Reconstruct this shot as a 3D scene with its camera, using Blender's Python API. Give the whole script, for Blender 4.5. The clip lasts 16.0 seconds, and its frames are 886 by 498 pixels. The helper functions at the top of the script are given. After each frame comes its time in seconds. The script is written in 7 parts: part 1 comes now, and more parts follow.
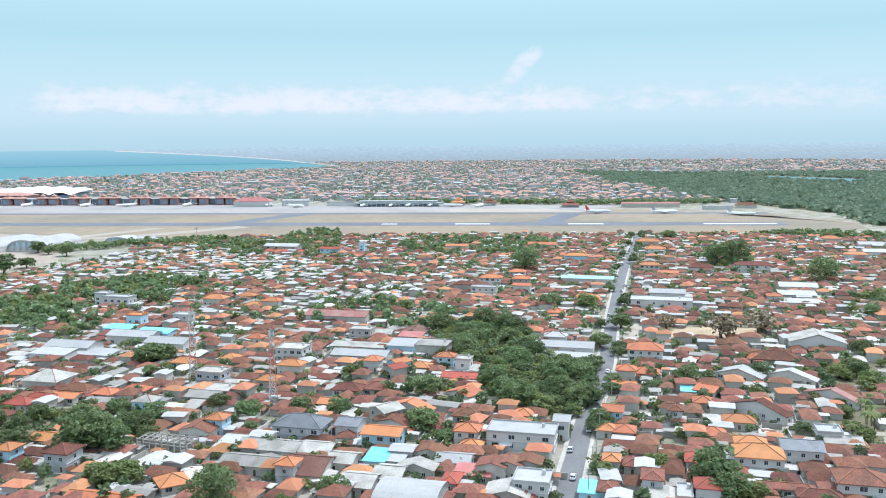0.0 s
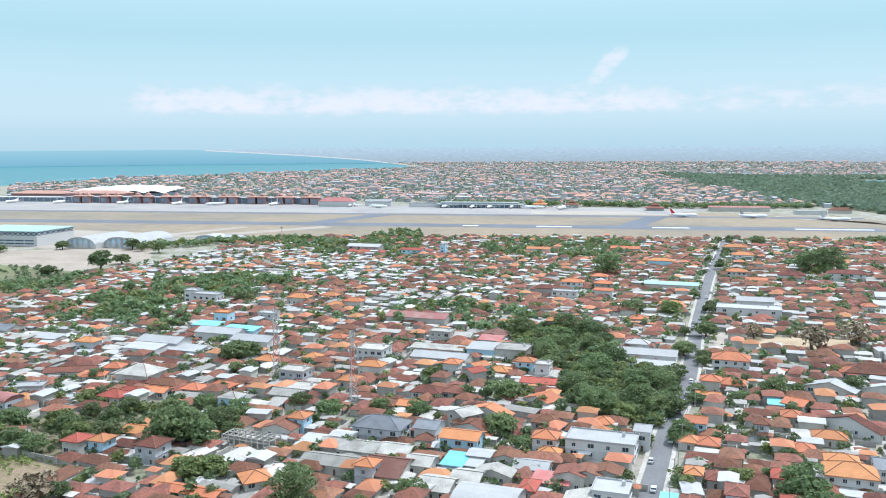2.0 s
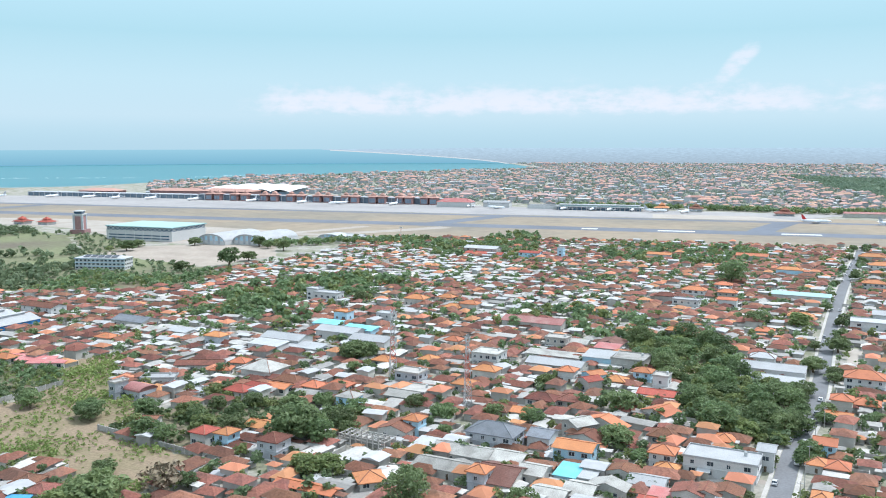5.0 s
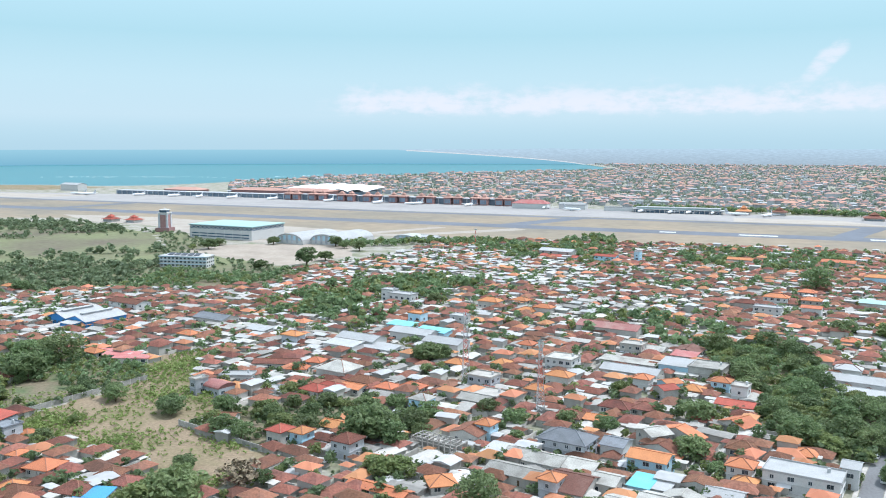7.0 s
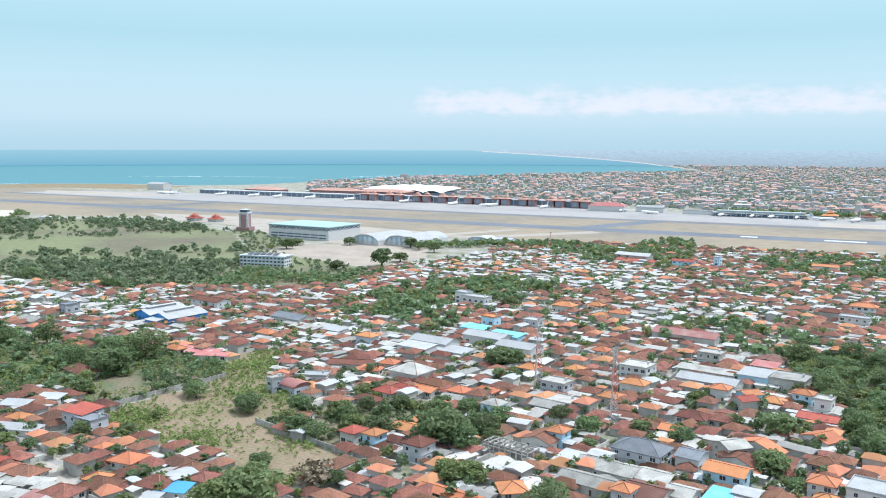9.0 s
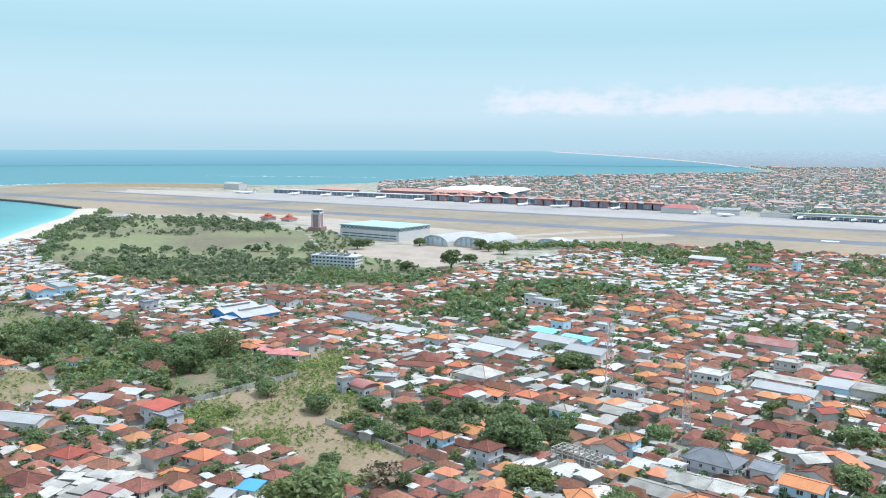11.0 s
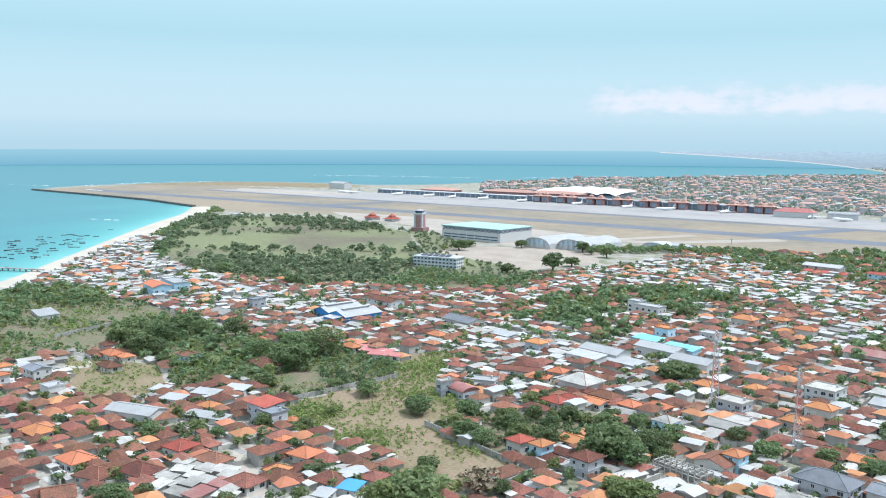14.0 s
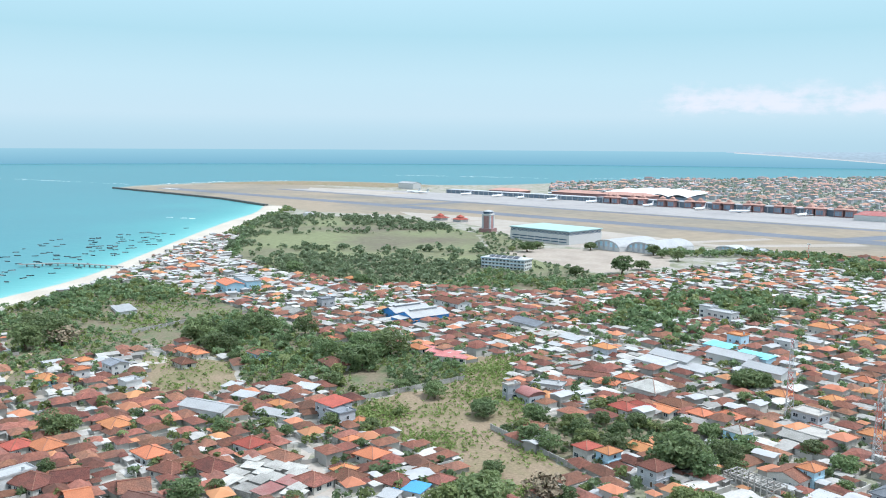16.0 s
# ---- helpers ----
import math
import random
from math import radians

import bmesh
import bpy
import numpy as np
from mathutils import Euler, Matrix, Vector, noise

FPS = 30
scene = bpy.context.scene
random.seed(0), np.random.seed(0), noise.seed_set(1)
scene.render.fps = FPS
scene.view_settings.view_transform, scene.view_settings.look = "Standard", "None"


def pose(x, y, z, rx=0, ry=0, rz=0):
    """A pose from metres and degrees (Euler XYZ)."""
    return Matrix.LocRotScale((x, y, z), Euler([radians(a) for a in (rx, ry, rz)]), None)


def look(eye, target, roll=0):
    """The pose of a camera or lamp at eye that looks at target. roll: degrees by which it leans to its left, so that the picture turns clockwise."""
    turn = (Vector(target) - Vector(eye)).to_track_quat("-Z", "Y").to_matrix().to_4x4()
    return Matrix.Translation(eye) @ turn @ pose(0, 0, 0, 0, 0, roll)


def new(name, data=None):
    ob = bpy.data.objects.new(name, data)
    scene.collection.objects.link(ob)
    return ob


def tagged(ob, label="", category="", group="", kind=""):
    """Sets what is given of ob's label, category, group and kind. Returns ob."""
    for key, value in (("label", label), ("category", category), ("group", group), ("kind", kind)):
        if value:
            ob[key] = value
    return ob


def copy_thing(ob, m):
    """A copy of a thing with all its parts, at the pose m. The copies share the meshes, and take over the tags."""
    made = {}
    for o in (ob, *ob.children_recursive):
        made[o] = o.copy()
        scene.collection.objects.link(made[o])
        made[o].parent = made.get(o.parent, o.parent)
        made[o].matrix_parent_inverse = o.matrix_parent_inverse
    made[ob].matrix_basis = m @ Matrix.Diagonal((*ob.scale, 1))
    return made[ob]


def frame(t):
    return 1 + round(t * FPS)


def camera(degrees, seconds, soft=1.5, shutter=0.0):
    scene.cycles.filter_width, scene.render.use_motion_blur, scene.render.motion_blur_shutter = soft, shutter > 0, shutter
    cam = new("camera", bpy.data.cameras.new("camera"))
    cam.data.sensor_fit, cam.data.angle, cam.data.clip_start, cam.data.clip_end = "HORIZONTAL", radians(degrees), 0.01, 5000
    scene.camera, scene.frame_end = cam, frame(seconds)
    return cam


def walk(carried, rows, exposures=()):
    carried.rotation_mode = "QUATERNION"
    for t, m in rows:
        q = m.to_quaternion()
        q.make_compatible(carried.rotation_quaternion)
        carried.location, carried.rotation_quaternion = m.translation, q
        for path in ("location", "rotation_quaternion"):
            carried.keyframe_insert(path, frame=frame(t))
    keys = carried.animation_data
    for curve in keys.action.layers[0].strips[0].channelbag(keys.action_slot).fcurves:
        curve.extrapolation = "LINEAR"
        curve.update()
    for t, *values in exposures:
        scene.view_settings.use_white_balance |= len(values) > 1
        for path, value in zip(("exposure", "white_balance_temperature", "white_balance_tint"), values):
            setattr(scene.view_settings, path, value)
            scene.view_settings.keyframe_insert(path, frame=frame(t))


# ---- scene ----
cam = camera(53.95, 16.0, soft=1.05)
PATH = [
    (0.0, (0.00, 0.00, 104.99), (-0.25, 496.30, 44.25), -0.49),
    (0.5, (0.01, 0.08, 105.32), (-11.19, 496.27, 44.77), -0.43),
    (1.0, (-0.02, 0.14, 105.66), (-23.15, 495.94, 45.29), -0.37),
    (1.5, (-0.02, 0.22, 106.03), (-35.00, 495.34, 45.79), -0.32),
    (2.0, (0.00, 0.31, 106.41), (-46.59, 494.49, 46.30), -0.28),
    (2.5, (0.07, 0.41, 106.80), (-57.95, 493.39, 46.72), -0.24),
    (3.0, (0.12, 0.51, 107.19), (-69.24, 492.02, 47.15), -0.21),
    (3.5, (0.12, 0.61, 107.57), (-80.49, 490.41, 47.65), -0.18),
    (4.0, (0.11, 0.69, 107.95), (-91.54, 488.56, 48.03), -0.14),
    (6.5, (0.13, 1.13, 109.92), (-143.82, 476.19, 49.99), 0.03),
    (7.0, (0.21, 1.13, 110.29), (-154.00, 472.98, 50.44), 0.06),
    (7.5, (0.26, 1.15, 110.67), (-164.20, 469.53, 50.87), 0.08),
    (8.0, (0.30, 1.19, 111.06), (-174.29, 465.89, 51.29), 0.11),
    (8.5, (0.36, 1.26, 111.46), (-184.24, 462.08, 51.74), 0.13),
    (9.0, (0.46, 1.37, 111.89), (-193.88, 458.18, 52.30), 0.17),
    (11.5, (0.02, 2.16, 113.46), (-238.94, 437.29, 53.81), 0.18),
    (12.0, (-0.04, 2.35, 113.80), (-247.50, 432.70, 54.12), 0.18),
    (12.5, (-0.11, 2.53, 114.13), (-255.98, 427.92, 54.38), 0.19),
    (13.0, (-0.19, 2.66, 114.46), (-264.22, 423.02, 54.62), 0.20),
    (13.5, (-0.29, 2.74, 114.77), (-272.42, 417.90, 54.85), 0.22),
    (14.0, (-0.38, 2.82, 115.10), (-280.59, 412.55, 55.13), 0.25),
    (14.5, (-0.45, 2.89, 115.43), (-288.60, 407.06, 55.37), 0.27),
    (15.0, (-0.50, 2.97, 115.78), (-296.49, 401.43, 55.66), 0.29),
    (15.5, (-0.54, 3.03, 116.12), (-304.34, 395.56, 55.96), 0.32),
    (16.0, (-0.56, 3.09, 116.46), (-312.01, 389.57, 56.19), 0.34),
]
walk(cam, [(t, look(eye, target, roll)) for t, eye, target, roll in PATH], [(0, 0.0, 5950, 12), (16, 0.0, 5950, 12)])

# ---- daylight ----
SUN_AZ, SUN_EL = 48.0, 60.0          # degrees clockwise from +y, degrees above the horizon
world = bpy.data.worlds.new("daylight")
scene.world = world
world.use_nodes = True
wn, wl = world.node_tree.nodes, world.node_tree.links
wn.clear()
w_out, w_bg = wn.new("ShaderNodeOutputWorld"), wn.new("ShaderNodeBackground")
wl.new(w_bg.outputs[0], w_out.inputs[0])
w_sky = wn.new("ShaderNodeTexSky")
w_sky.sky_type, w_sky.sun_disc = "NISHITA", False
w_sky.sun_elevation, w_sky.sun_rotation = radians(SUN_EL), radians(SUN_AZ)
w_sky.altitude, w_sky.air_density, w_sky.dust_density, w_sky.ozone_density = 100, 1.0, 1.0, 1.0


def wmath(op, a, b=None, clamp=False):
    n = wn.new("ShaderNodeMath")
    n.operation, n.use_clamp = op, clamp
    for k, v in enumerate((a, b)):
        if v is None:
            continue
        if isinstance(v, (int, float)):
            n.inputs[k].default_value = v
        else:
            wl.new(v, n.inputs[k])
    return n.outputs[0]


def wmix(fac, a, b, mode="MIX"):
    n = wn.new("ShaderNodeMix")
    n.data_type, n.blend_type = "RGBA", mode
    for sock, v in ((n.inputs[0], fac), (n.inputs[6], a), (n.inputs[7], b)):
        if isinstance(v, (int, float)):
            sock.default_value = v
        elif isinstance(v, tuple):
            sock.default_value = (*v, 1)
        else:
            wl.new(v, sock)
    return n.outputs[2]


def wstep(v, lo, hi):
    n = wn.new("ShaderNodeMapRange")
    n.interpolation_type = "SMOOTHSTEP"
    wl.new(v, n.inputs[0])
    n.inputs[1].default_value, n.inputs[2].default_value = lo, hi
    return n.outputs[0]


w_tc = wn.new("ShaderNodeTexCoord")
w_sep = wn.new("ShaderNodeSeparateXYZ")
wl.new(w_tc.outputs["Generated"], w_sep.inputs[0])
w_el = wmath("MULTIPLY", wmath("ARCSINE", w_sep.outputs[2]), 57.2958)
w_az = wmath("MULTIPLY", wmath("ARCTAN2", w_sep.outputs[0], w_sep.outputs[1]), 57.2958)
# hazy tropical sky: pale blue veil over the clear sky, whiter higher up, bluer low over the horizon
w_ramp = wn.new("ShaderNodeValToRGB")
wl.new(wstep(w_el, -1.0, 30.0), w_ramp.inputs[0])
cr = w_ramp.color_ramp
cr.elements[0].position, cr.elements[0].color = 0.0, (0.53, 0.75, 0.825, 1)
cr.elements[1].position, cr.elements[1].color = 1.0, (1.20, 1.40, 1.50, 1)
for p_, c_ in ((0.008, (0.58, 0.80, 0.865, 1)), (0.022, (0.67, 0.86, 0.91, 1)), (0.07, (0.645, 0.87, 0.915, 1)), (0.16, (0.53, 0.815, 0.87, 1))):
    e_ = cr.elements.new(p_)
    e_.color = c_
w_clear = wmix(1.0, w_sky.outputs[0], (0.10, 0.10, 0.10), "MULTIPLY")
w_base = wmix(0.95, w_clear, w_ramp.outputs[0])
# low bank of fair-weather cloud with one taller tower
w_cv = wn.new("ShaderNodeCombineXYZ")
wl.new(w_az, w_cv.inputs[0])
wl.new(wmath("MULTIPLY", w_el, 2.2), w_cv.inputs[1])
w_n1, w_n2 = wn.new("ShaderNodeTexNoise"), wn.new("ShaderNodeTexNoise")
for n_, s_, d_ in ((w_n1, 0.26, 5.0), (w_n2, 0.9, 7.0)):
    wl.new(w_cv.outputs[0], n_.inputs["Vector"])
    n_.inputs["Scale"].default_value, n_.inputs["Detail"].default_value, n_.inputs["Roughness"].default_value = s_, d_, 0.6
w_tex = wmath("ADD", wmath("MULTIPLY", w_n1.outputs[0], 0.55), wmath("MULTIPLY", w_n2.outputs[0], 0.45))
w_band = wmath("MULTIPLY", wstep(w_el, 1.35, 2.3), wmath("SUBTRACT", 1.0, wstep(w_el, 2.6, 4.9)))
w_band = wmath("MULTIPLY", w_band, wmath("ADD", 0.15, wmath("MULTIPLY", wstep(w_az, -27.0, -23.0), wmath("SUBTRACT", 0.85, wmath("MULTIPLY", wstep(w_az, 5.0, 11.0), 0.25)))))
w_tower = wmath("ADD", wmath("POWER", wmath("DIVIDE", wmath("SUBTRACT", w_az, wmath("ADD", 1.3, wmath("MULTIPLY", w_el, 0.80))), 1.05), 2.0),
                wmath("POWER", wmath("DIVIDE", wmath("SUBTRACT", w_el, 5.1), 1.35), 2.0))
w_tower = wmath("SUBTRACT", 1.0, wstep(w_tower, 0.0, 1.3))
w_mass = wmath("ADD", w_band, wmath("MULTIPLY", w_tower, 0.85), clamp=True)
w_cloud = wmath("MULTIPLY", wstep(wmath("ADD", w_tex, wmath("MULTIPLY", w_mass, 0.30)), 0.60, 0.86), wmath("MULTIPLY", w_mass, 0.9))
w_col = wmix(w_cloud, w_base, (0.93, 0.94, 0.97))
wl.new(w_col, w_bg.inputs[0])
w_bg.inputs[1].default_value = 0.95

sun_data = bpy.data.lights.new("sun", "SUN")
sun_data.energy, sun_data.angle, sun_data.color = 4.0, radians(0.5), (1.0, 0.965, 0.91)
sun = new("sun", sun_data)
_a, _e = radians(SUN_AZ), radians(SUN_EL)
_dir = Vector((math.sin(_a) * math.cos(_e), math.cos(_a) * math.cos(_e), math.sin(_e)))
sun.matrix_world = Matrix.Translation((0, 0, 400)) @ _dir.to_track_quat("Z", "Y").to_matrix().to_4x4()


# ---- materials ----
def nodes_of(name):
    m = bpy.data.materials.new(name)
    m.use_nodes = True
    return m, m.node_tree.nodes, m.node_tree.links, m.node_tree.nodes["Principled BSDF"]


def mat(name, color, rough=0.8, other=None, scale=0.4, amount=0.5, fine=6.0, fine_amount=0.25, spread=0.25, island=False, metal=0.0,
        bump=0.0, stripes=0.0, stripe_axis="X", hue=0.0, spec=0.3, through_light=0.0):
    """A weathered surface: large stains towards 'other', fine grain, and a brightness that differs from piece to piece."""
    m, n, l, p = nodes_of(name)
    tc = n.new("ShaderNodeTexCoord")
    geo = n.new("ShaderNodeNewGeometry")
    info = n.new("ShaderNodeObjectInfo")
    big, small = n.new("ShaderNodeTexNoise"), n.new("ShaderNodeTexNoise")
    for t_, s_ in ((big, scale), (small, fine)):
        l.new(geo.outputs["Position"], t_.inputs["Vector"])
        t_.inputs["Scale"].default_value, t_.inputs["Detail"].default_value = s_, 5.0
    mix = n.new("ShaderNodeMix")
    mix.data_type = "RGBA"
    ramp = n.new("ShaderNodeMapRange")
    l.new(big.outputs[0], ramp.inputs[0])
    ramp.inputs[1].default_value, ramp.inputs[2].default_value, ramp.inputs[4].default_value = 0.42, 0.68, amount
    l.new(ramp.outputs[0], mix.inputs[0])
    mix.inputs[6].default_value = (*color, 1)
    mix.inputs[7].default_value = (*(other or [c * 0.6 for c in color]), 1)
    hsv = n.new("ShaderNodeHueSaturation")
    l.new(mix.outputs[2], hsv.inputs["Color"])
    rnd = geo.outputs["Random Per Island"] if island else info.outputs["Random"]
    val = n.new("ShaderNodeMapRange")
    l.new(rnd, val.inputs[0])
    val.inputs[3].default_value, val.inputs[4].default_value = 1 - spread, 1 + spread
    grain = n.new("ShaderNodeMapRange")
    l.new(small.outputs[0], grain.inputs[0])
    grain.inputs[1].default_value, grain.inputs[2].default_value = 0.25, 0.75
    grain.inputs[3].default_value, grain.inputs[4].default_value = 1 - fine_amount, 1 + fine_amount
    mul = n.new("ShaderNodeMath")
    mul.operation = "MULTIPLY"
    l.new(val.outputs[0], mul.inputs[0])
    l.new(grain.outputs[0], mul.inputs[1])
    value = mul.outputs[0]
    if stripes:
        wave = n.new("ShaderNodeTexWave")
        wave.bands_direction = stripe_axis
        l.new(tc.outputs["Object"], wave.inputs["Vector"])
        wave.inputs["Scale"].default_value, wave.inputs["Distortion"].default_value = stripes, 0.6
        ws = n.new("ShaderNodeMapRange")
        l.new(wave.outputs[1], ws.inputs[0])
        ws.inputs[3].default_value, ws.inputs[4].default_value = 0.86, 1.08
        m2 = n.new("ShaderNodeMath")
        m2.operation = "MULTIPLY"
        l.new(value, m2.inputs[0])
        l.new(ws.outputs[0], m2.inputs[1])
        value = m2.outputs[0]
    l.new(value, hsv.inputs["Value"])
    if hue:
        hm = n.new("ShaderNodeMapRange")
        frac = n.new("ShaderNodeMath")
        frac.operation = "MULTIPLY"
        l.new(rnd, frac.inputs[0])
        frac.inputs[1].default_value = 7.31
        fr = n.new("ShaderNodeMath")
        fr.operation = "FRACT"
        l.new(frac.outputs[0], fr.inputs[0])
        l.new(fr.outputs[0], hm.inputs[0])
        hm.inputs[3].default_value, hm.inputs[4].default_value = 0.5 - hue, 0.5 + hue
        l.new(hm.outputs[0], hsv.inputs["Hue"])
    l.new(hsv.outputs[0], p.inputs["Base Color"])
    p.inputs["Roughness"].default_value, p.inputs["Metallic"].default_value = rough, metal
    p.inputs["Specular IOR Level"].default_value = spec
    if through_light:
        tr = n.new("ShaderNodeBsdfTranslucent")
        l.new(hsv.outputs[0], tr.inputs[0])
        ms = n.new("ShaderNodeMixShader")
        ms.inputs[0].default_value = through_light
        l.new(p.outputs[0], ms.inputs[1])
        l.new(tr.outputs[0], ms.inputs[2])
        l.new(ms.outputs[0], n["Material Output"].inputs[0])
    if bump:
        b = n.new("ShaderNodeBump")
        b.inputs["Strength"].default_value, b.inputs["Distance"].default_value = bump, 0.3
        l.new(small.outputs[0], b.inputs["Height"])
        l.new(b.outputs[0], p.inputs["Normal"])
    return m


M = {}
# roofs
M["tile"] = mat("weathered_clay_tile", (0.205, 0.091, 0.065), 0.85, (0.125, 0.070, 0.055), 0.3, 0.8, 2.2, 0.4, 0.36, stripes=2.2, hue=0.014, spec=0.15)
M["orange"] = mat("new_orange_tile", (0.48, 0.188, 0.084), 0.7, (0.36, 0.14, 0.065), 0.3, 0.6, 3.0, 0.15, 0.16, stripes=2.2, hue=0.012)
M["red"] = mat("red_tile", (0.36, 0.085, 0.06), 0.75, (0.2, 0.06, 0.045), 0.3, 0.6, 3.0, 0.2, 0.2, stripes=2.2)
M["maroon"] = mat("faded_maroon_sheet", (0.30, 0.13, 0.12), 0.8, (0.36, 0.25, 0.22), 0.15, 0.7, 2.0, 0.2, 0.15, stripes=1.5)
M["brown"] = mat("brown_ribbed_sheet", (0.135, 0.062, 0.048), 0.75, (0.19, 0.11, 0.09), 0.25, 0.6, 2.0, 0.2, 0.15, stripes=1.5)
M["grey"] = mat("weathered_fibre_cement_sheet", (0.40, 0.39, 0.36), 0.9, (0.25, 0.24, 0.22), 0.22, 0.8, 2.5, 0.2, 0.3, stripes=1.6)
M["slate"] = mat("slate_grey_tile", (0.20, 0.215, 0.24), 0.7, (0.13, 0.14, 0.15), 0.3, 0.6, 3.0, 0.2, 0.2, stripes=2.2)
M["white"] = mat("white_painted_sheet", (0.40, 0.405, 0.41), 0.55, (0.32, 0.32, 0.315), 0.15, 0.6, 2.0, 0.1, 0.14, stripes=1.2)
M["blue"] = mat("blue_painted_sheet", (0.08, 0.33, 0.62), 0.5, (0.10, 0.28, 0.48), 0.2, 0.5, 2.0, 0.1, 0.1, stripes=1.2)
M["turquoise"] = mat("turquoise_sheet", (0.17, 0.52, 0.59), 0.5, (0.27, 0.48, 0.52), 0.2, 0.5, 2.0, 0.1, 0.12, stripes=1.2)
M["pink"] = mat("faded_red_sheet", (0.44, 0.15, 0.14), 0.6, (0.48, 0.28, 0.26), 0.2, 0.6, 2.0, 0.12, 0.12, stripes=1.2)
M["teal"] = mat("pale_green_sheet", (0.34, 0.49, 0.485), 0.5, (0.29, 0.43, 0.43), 0.05, 0.5, 0.6, 0.1, 0.05)
M["ridge"] = mat("mortared_ridge", (0.30, 0.145, 0.10), 0.85, (0.2, 0.12, 0.09), 0.5, 0.6, 3.0, 0.2, 0.25)
# walls
M["wall"] = mat("limewashed_wall", (0.47, 0.455, 0.425), 0.9, (0.36, 0.345, 0.315), 0.25, 0.7, 2.0, 0.15, 0.22, hue=0.015)
M["wallw"] = mat("white_wall", (0.54, 0.54, 0.535), 0.85, (0.50, 0.495, 0.48), 0.25, 0.5, 2.0, 0.1, 0.08)
M["wallb"] = mat("pale_blue_wall", (0.36, 0.56, 0.68), 0.85, (0.5, 0.6, 0.66), 0.25, 0.5, 2.0, 0.1, 0.12)
M["wallg"] = mat("grey_render_wall", (0.42, 0.44, 0.47), 0.9, (0.25, 0.26, 0.28), 0.25, 0.6, 2.0, 0.15, 0.2)
M["wallblue"] = mat("bright_blue_wall", (0.05, 0.24, 0.58), 0.6, (0.08, 0.25, 0.5), 0.2, 0.5, 2.0, 0.1, 0.08)
M["block"] = mat("bare_block_wall", (0.34, 0.33, 0.31), 0.95, (0.2, 0.2, 0.185), 0.35, 0.7, 2.0, 0.2, 0.12)
M["concrete"] = mat("raw_concrete", (0.42, 0.40, 0.37), 0.9, (0.28, 0.27, 0.25), 0.3, 0.6, 2.0, 0.15, 0.12)
M["glass"] = mat("dark_window_glass", (0.03, 0.045, 0.06), 0.08, (0.05, 0.07, 0.09), 0.3, 0.5, 1.0, 0.1, 0.4, spec=0.6)
M["bandglass"] = mat("blue_tinted_glass", (0.07, 0.13, 0.20), 0.12, (0.12, 0.2, 0.28), 0.05, 0.5, 0.5, 0.1, 0.3, spec=0.6)
# terminal glass, its dark tint paled by painted haze
M["hazeglass"] = mat("hazed_concourse_glass", (0.17, 0.23, 0.30), 0.25, (0.24, 0.30, 0.36), 0.05, 0.6, 0.5, 0.1, 0.2, spec=0.4)
M["shell"] = mat("white_roof_membrane", (0.74, 0.74, 0.73), 0.5, (0.62, 0.62, 0.61), 0.03, 0.5, 0.5, 0.06, 0.0)
# orange terminal tile, muted to salmon by haze put into the colour
M["salmon"] = mat("hazed_salmon_tile", (0.42, 0.245, 0.20), 0.85, (0.36, 0.225, 0.19), 0.05, 0.6, 0.5, 0.12, 0.12)
# red cladding, lightened in its base colour to stand in for haze
M["brick"] = mat("hazed_red_cladding", (0.31, 0.185, 0.178), 0.85, (0.26, 0.15, 0.14), 0.05, 0.6, 0.5, 0.15, 0.12)
M["steel"] = mat("galvanised_steel", (0.52, 0.53, 0.54), 0.5, (0.38, 0.37, 0.36), 0.6, 0.5, 3.0, 0.1, 0.1, metal=0.4)
M["redsteel"] = mat("red_painted_steel", (0.5, 0.10, 0.07), 0.6, (0.42, 0.12, 0.09), 0.6, 0.4, 3.0, 0.1, 0.1)
M["solar"] = mat("solar_glass", (0.015, 0.02, 0.035), 0.15, (0.02, 0.03, 0.05), 0.5, 0.5, 2.0, 0.1, 0.1, spec=0.6)
# ground
M["town"] = mat("dusty_yard_ground", (0.32, 0.30, 0.265), 0.95, (0.15, 0.165, 0.085), 0.055, 0.9, 0.5, 0.3, 0.0, bump=0.3)
M["drygrass"] = mat("dry_field_grass", (0.245, 0.187, 0.126), 0.95, (0.155, 0.15, 0.068), 0.045, 0.9, 0.8, 0.25, 0.0, bump=0.4)
M["scrub"] = mat("scrubby_green_ground", (0.18, 0.15, 0.102), 0.95, (0.105, 0.135, 0.065), 0.09, 1.0, 0.6, 0.3, 0.0, bump=0.4)
M["meadow"] = mat("green_airfield_grass", (0.175, 0.19, 0.098), 0.95, (0.135, 0.115, 0.085), 0.008, 1.0, 0.15, 0.2, 0.0, bump=0.3)
M["strip"] = mat("parched_runway_grass", (0.275, 0.225, 0.165), 0.95, (0.19, 0.175, 0.145), 0.005, 1.0, 0.06, 0.14, 0.0)
M["asphalt"] = mat("worn_asphalt", (0.20, 0.205, 0.215), 0.9, (0.15, 0.15, 0.155), 0.08, 0.6, 1.0, 0.15, 0.1)
M["runway"] = mat("runway_asphalt", (0.150, 0.165, 0.195), 0.9, (0.11, 0.12, 0.14), 0.012, 0.6, 0.1, 0.1, 0.0)
M["apron"] = mat("apron_concrete", (0.325, 0.31, 0.30), 0.9, (0.26, 0.25, 0.25), 0.012, 0.8, 0.08, 0.1, 0.06)
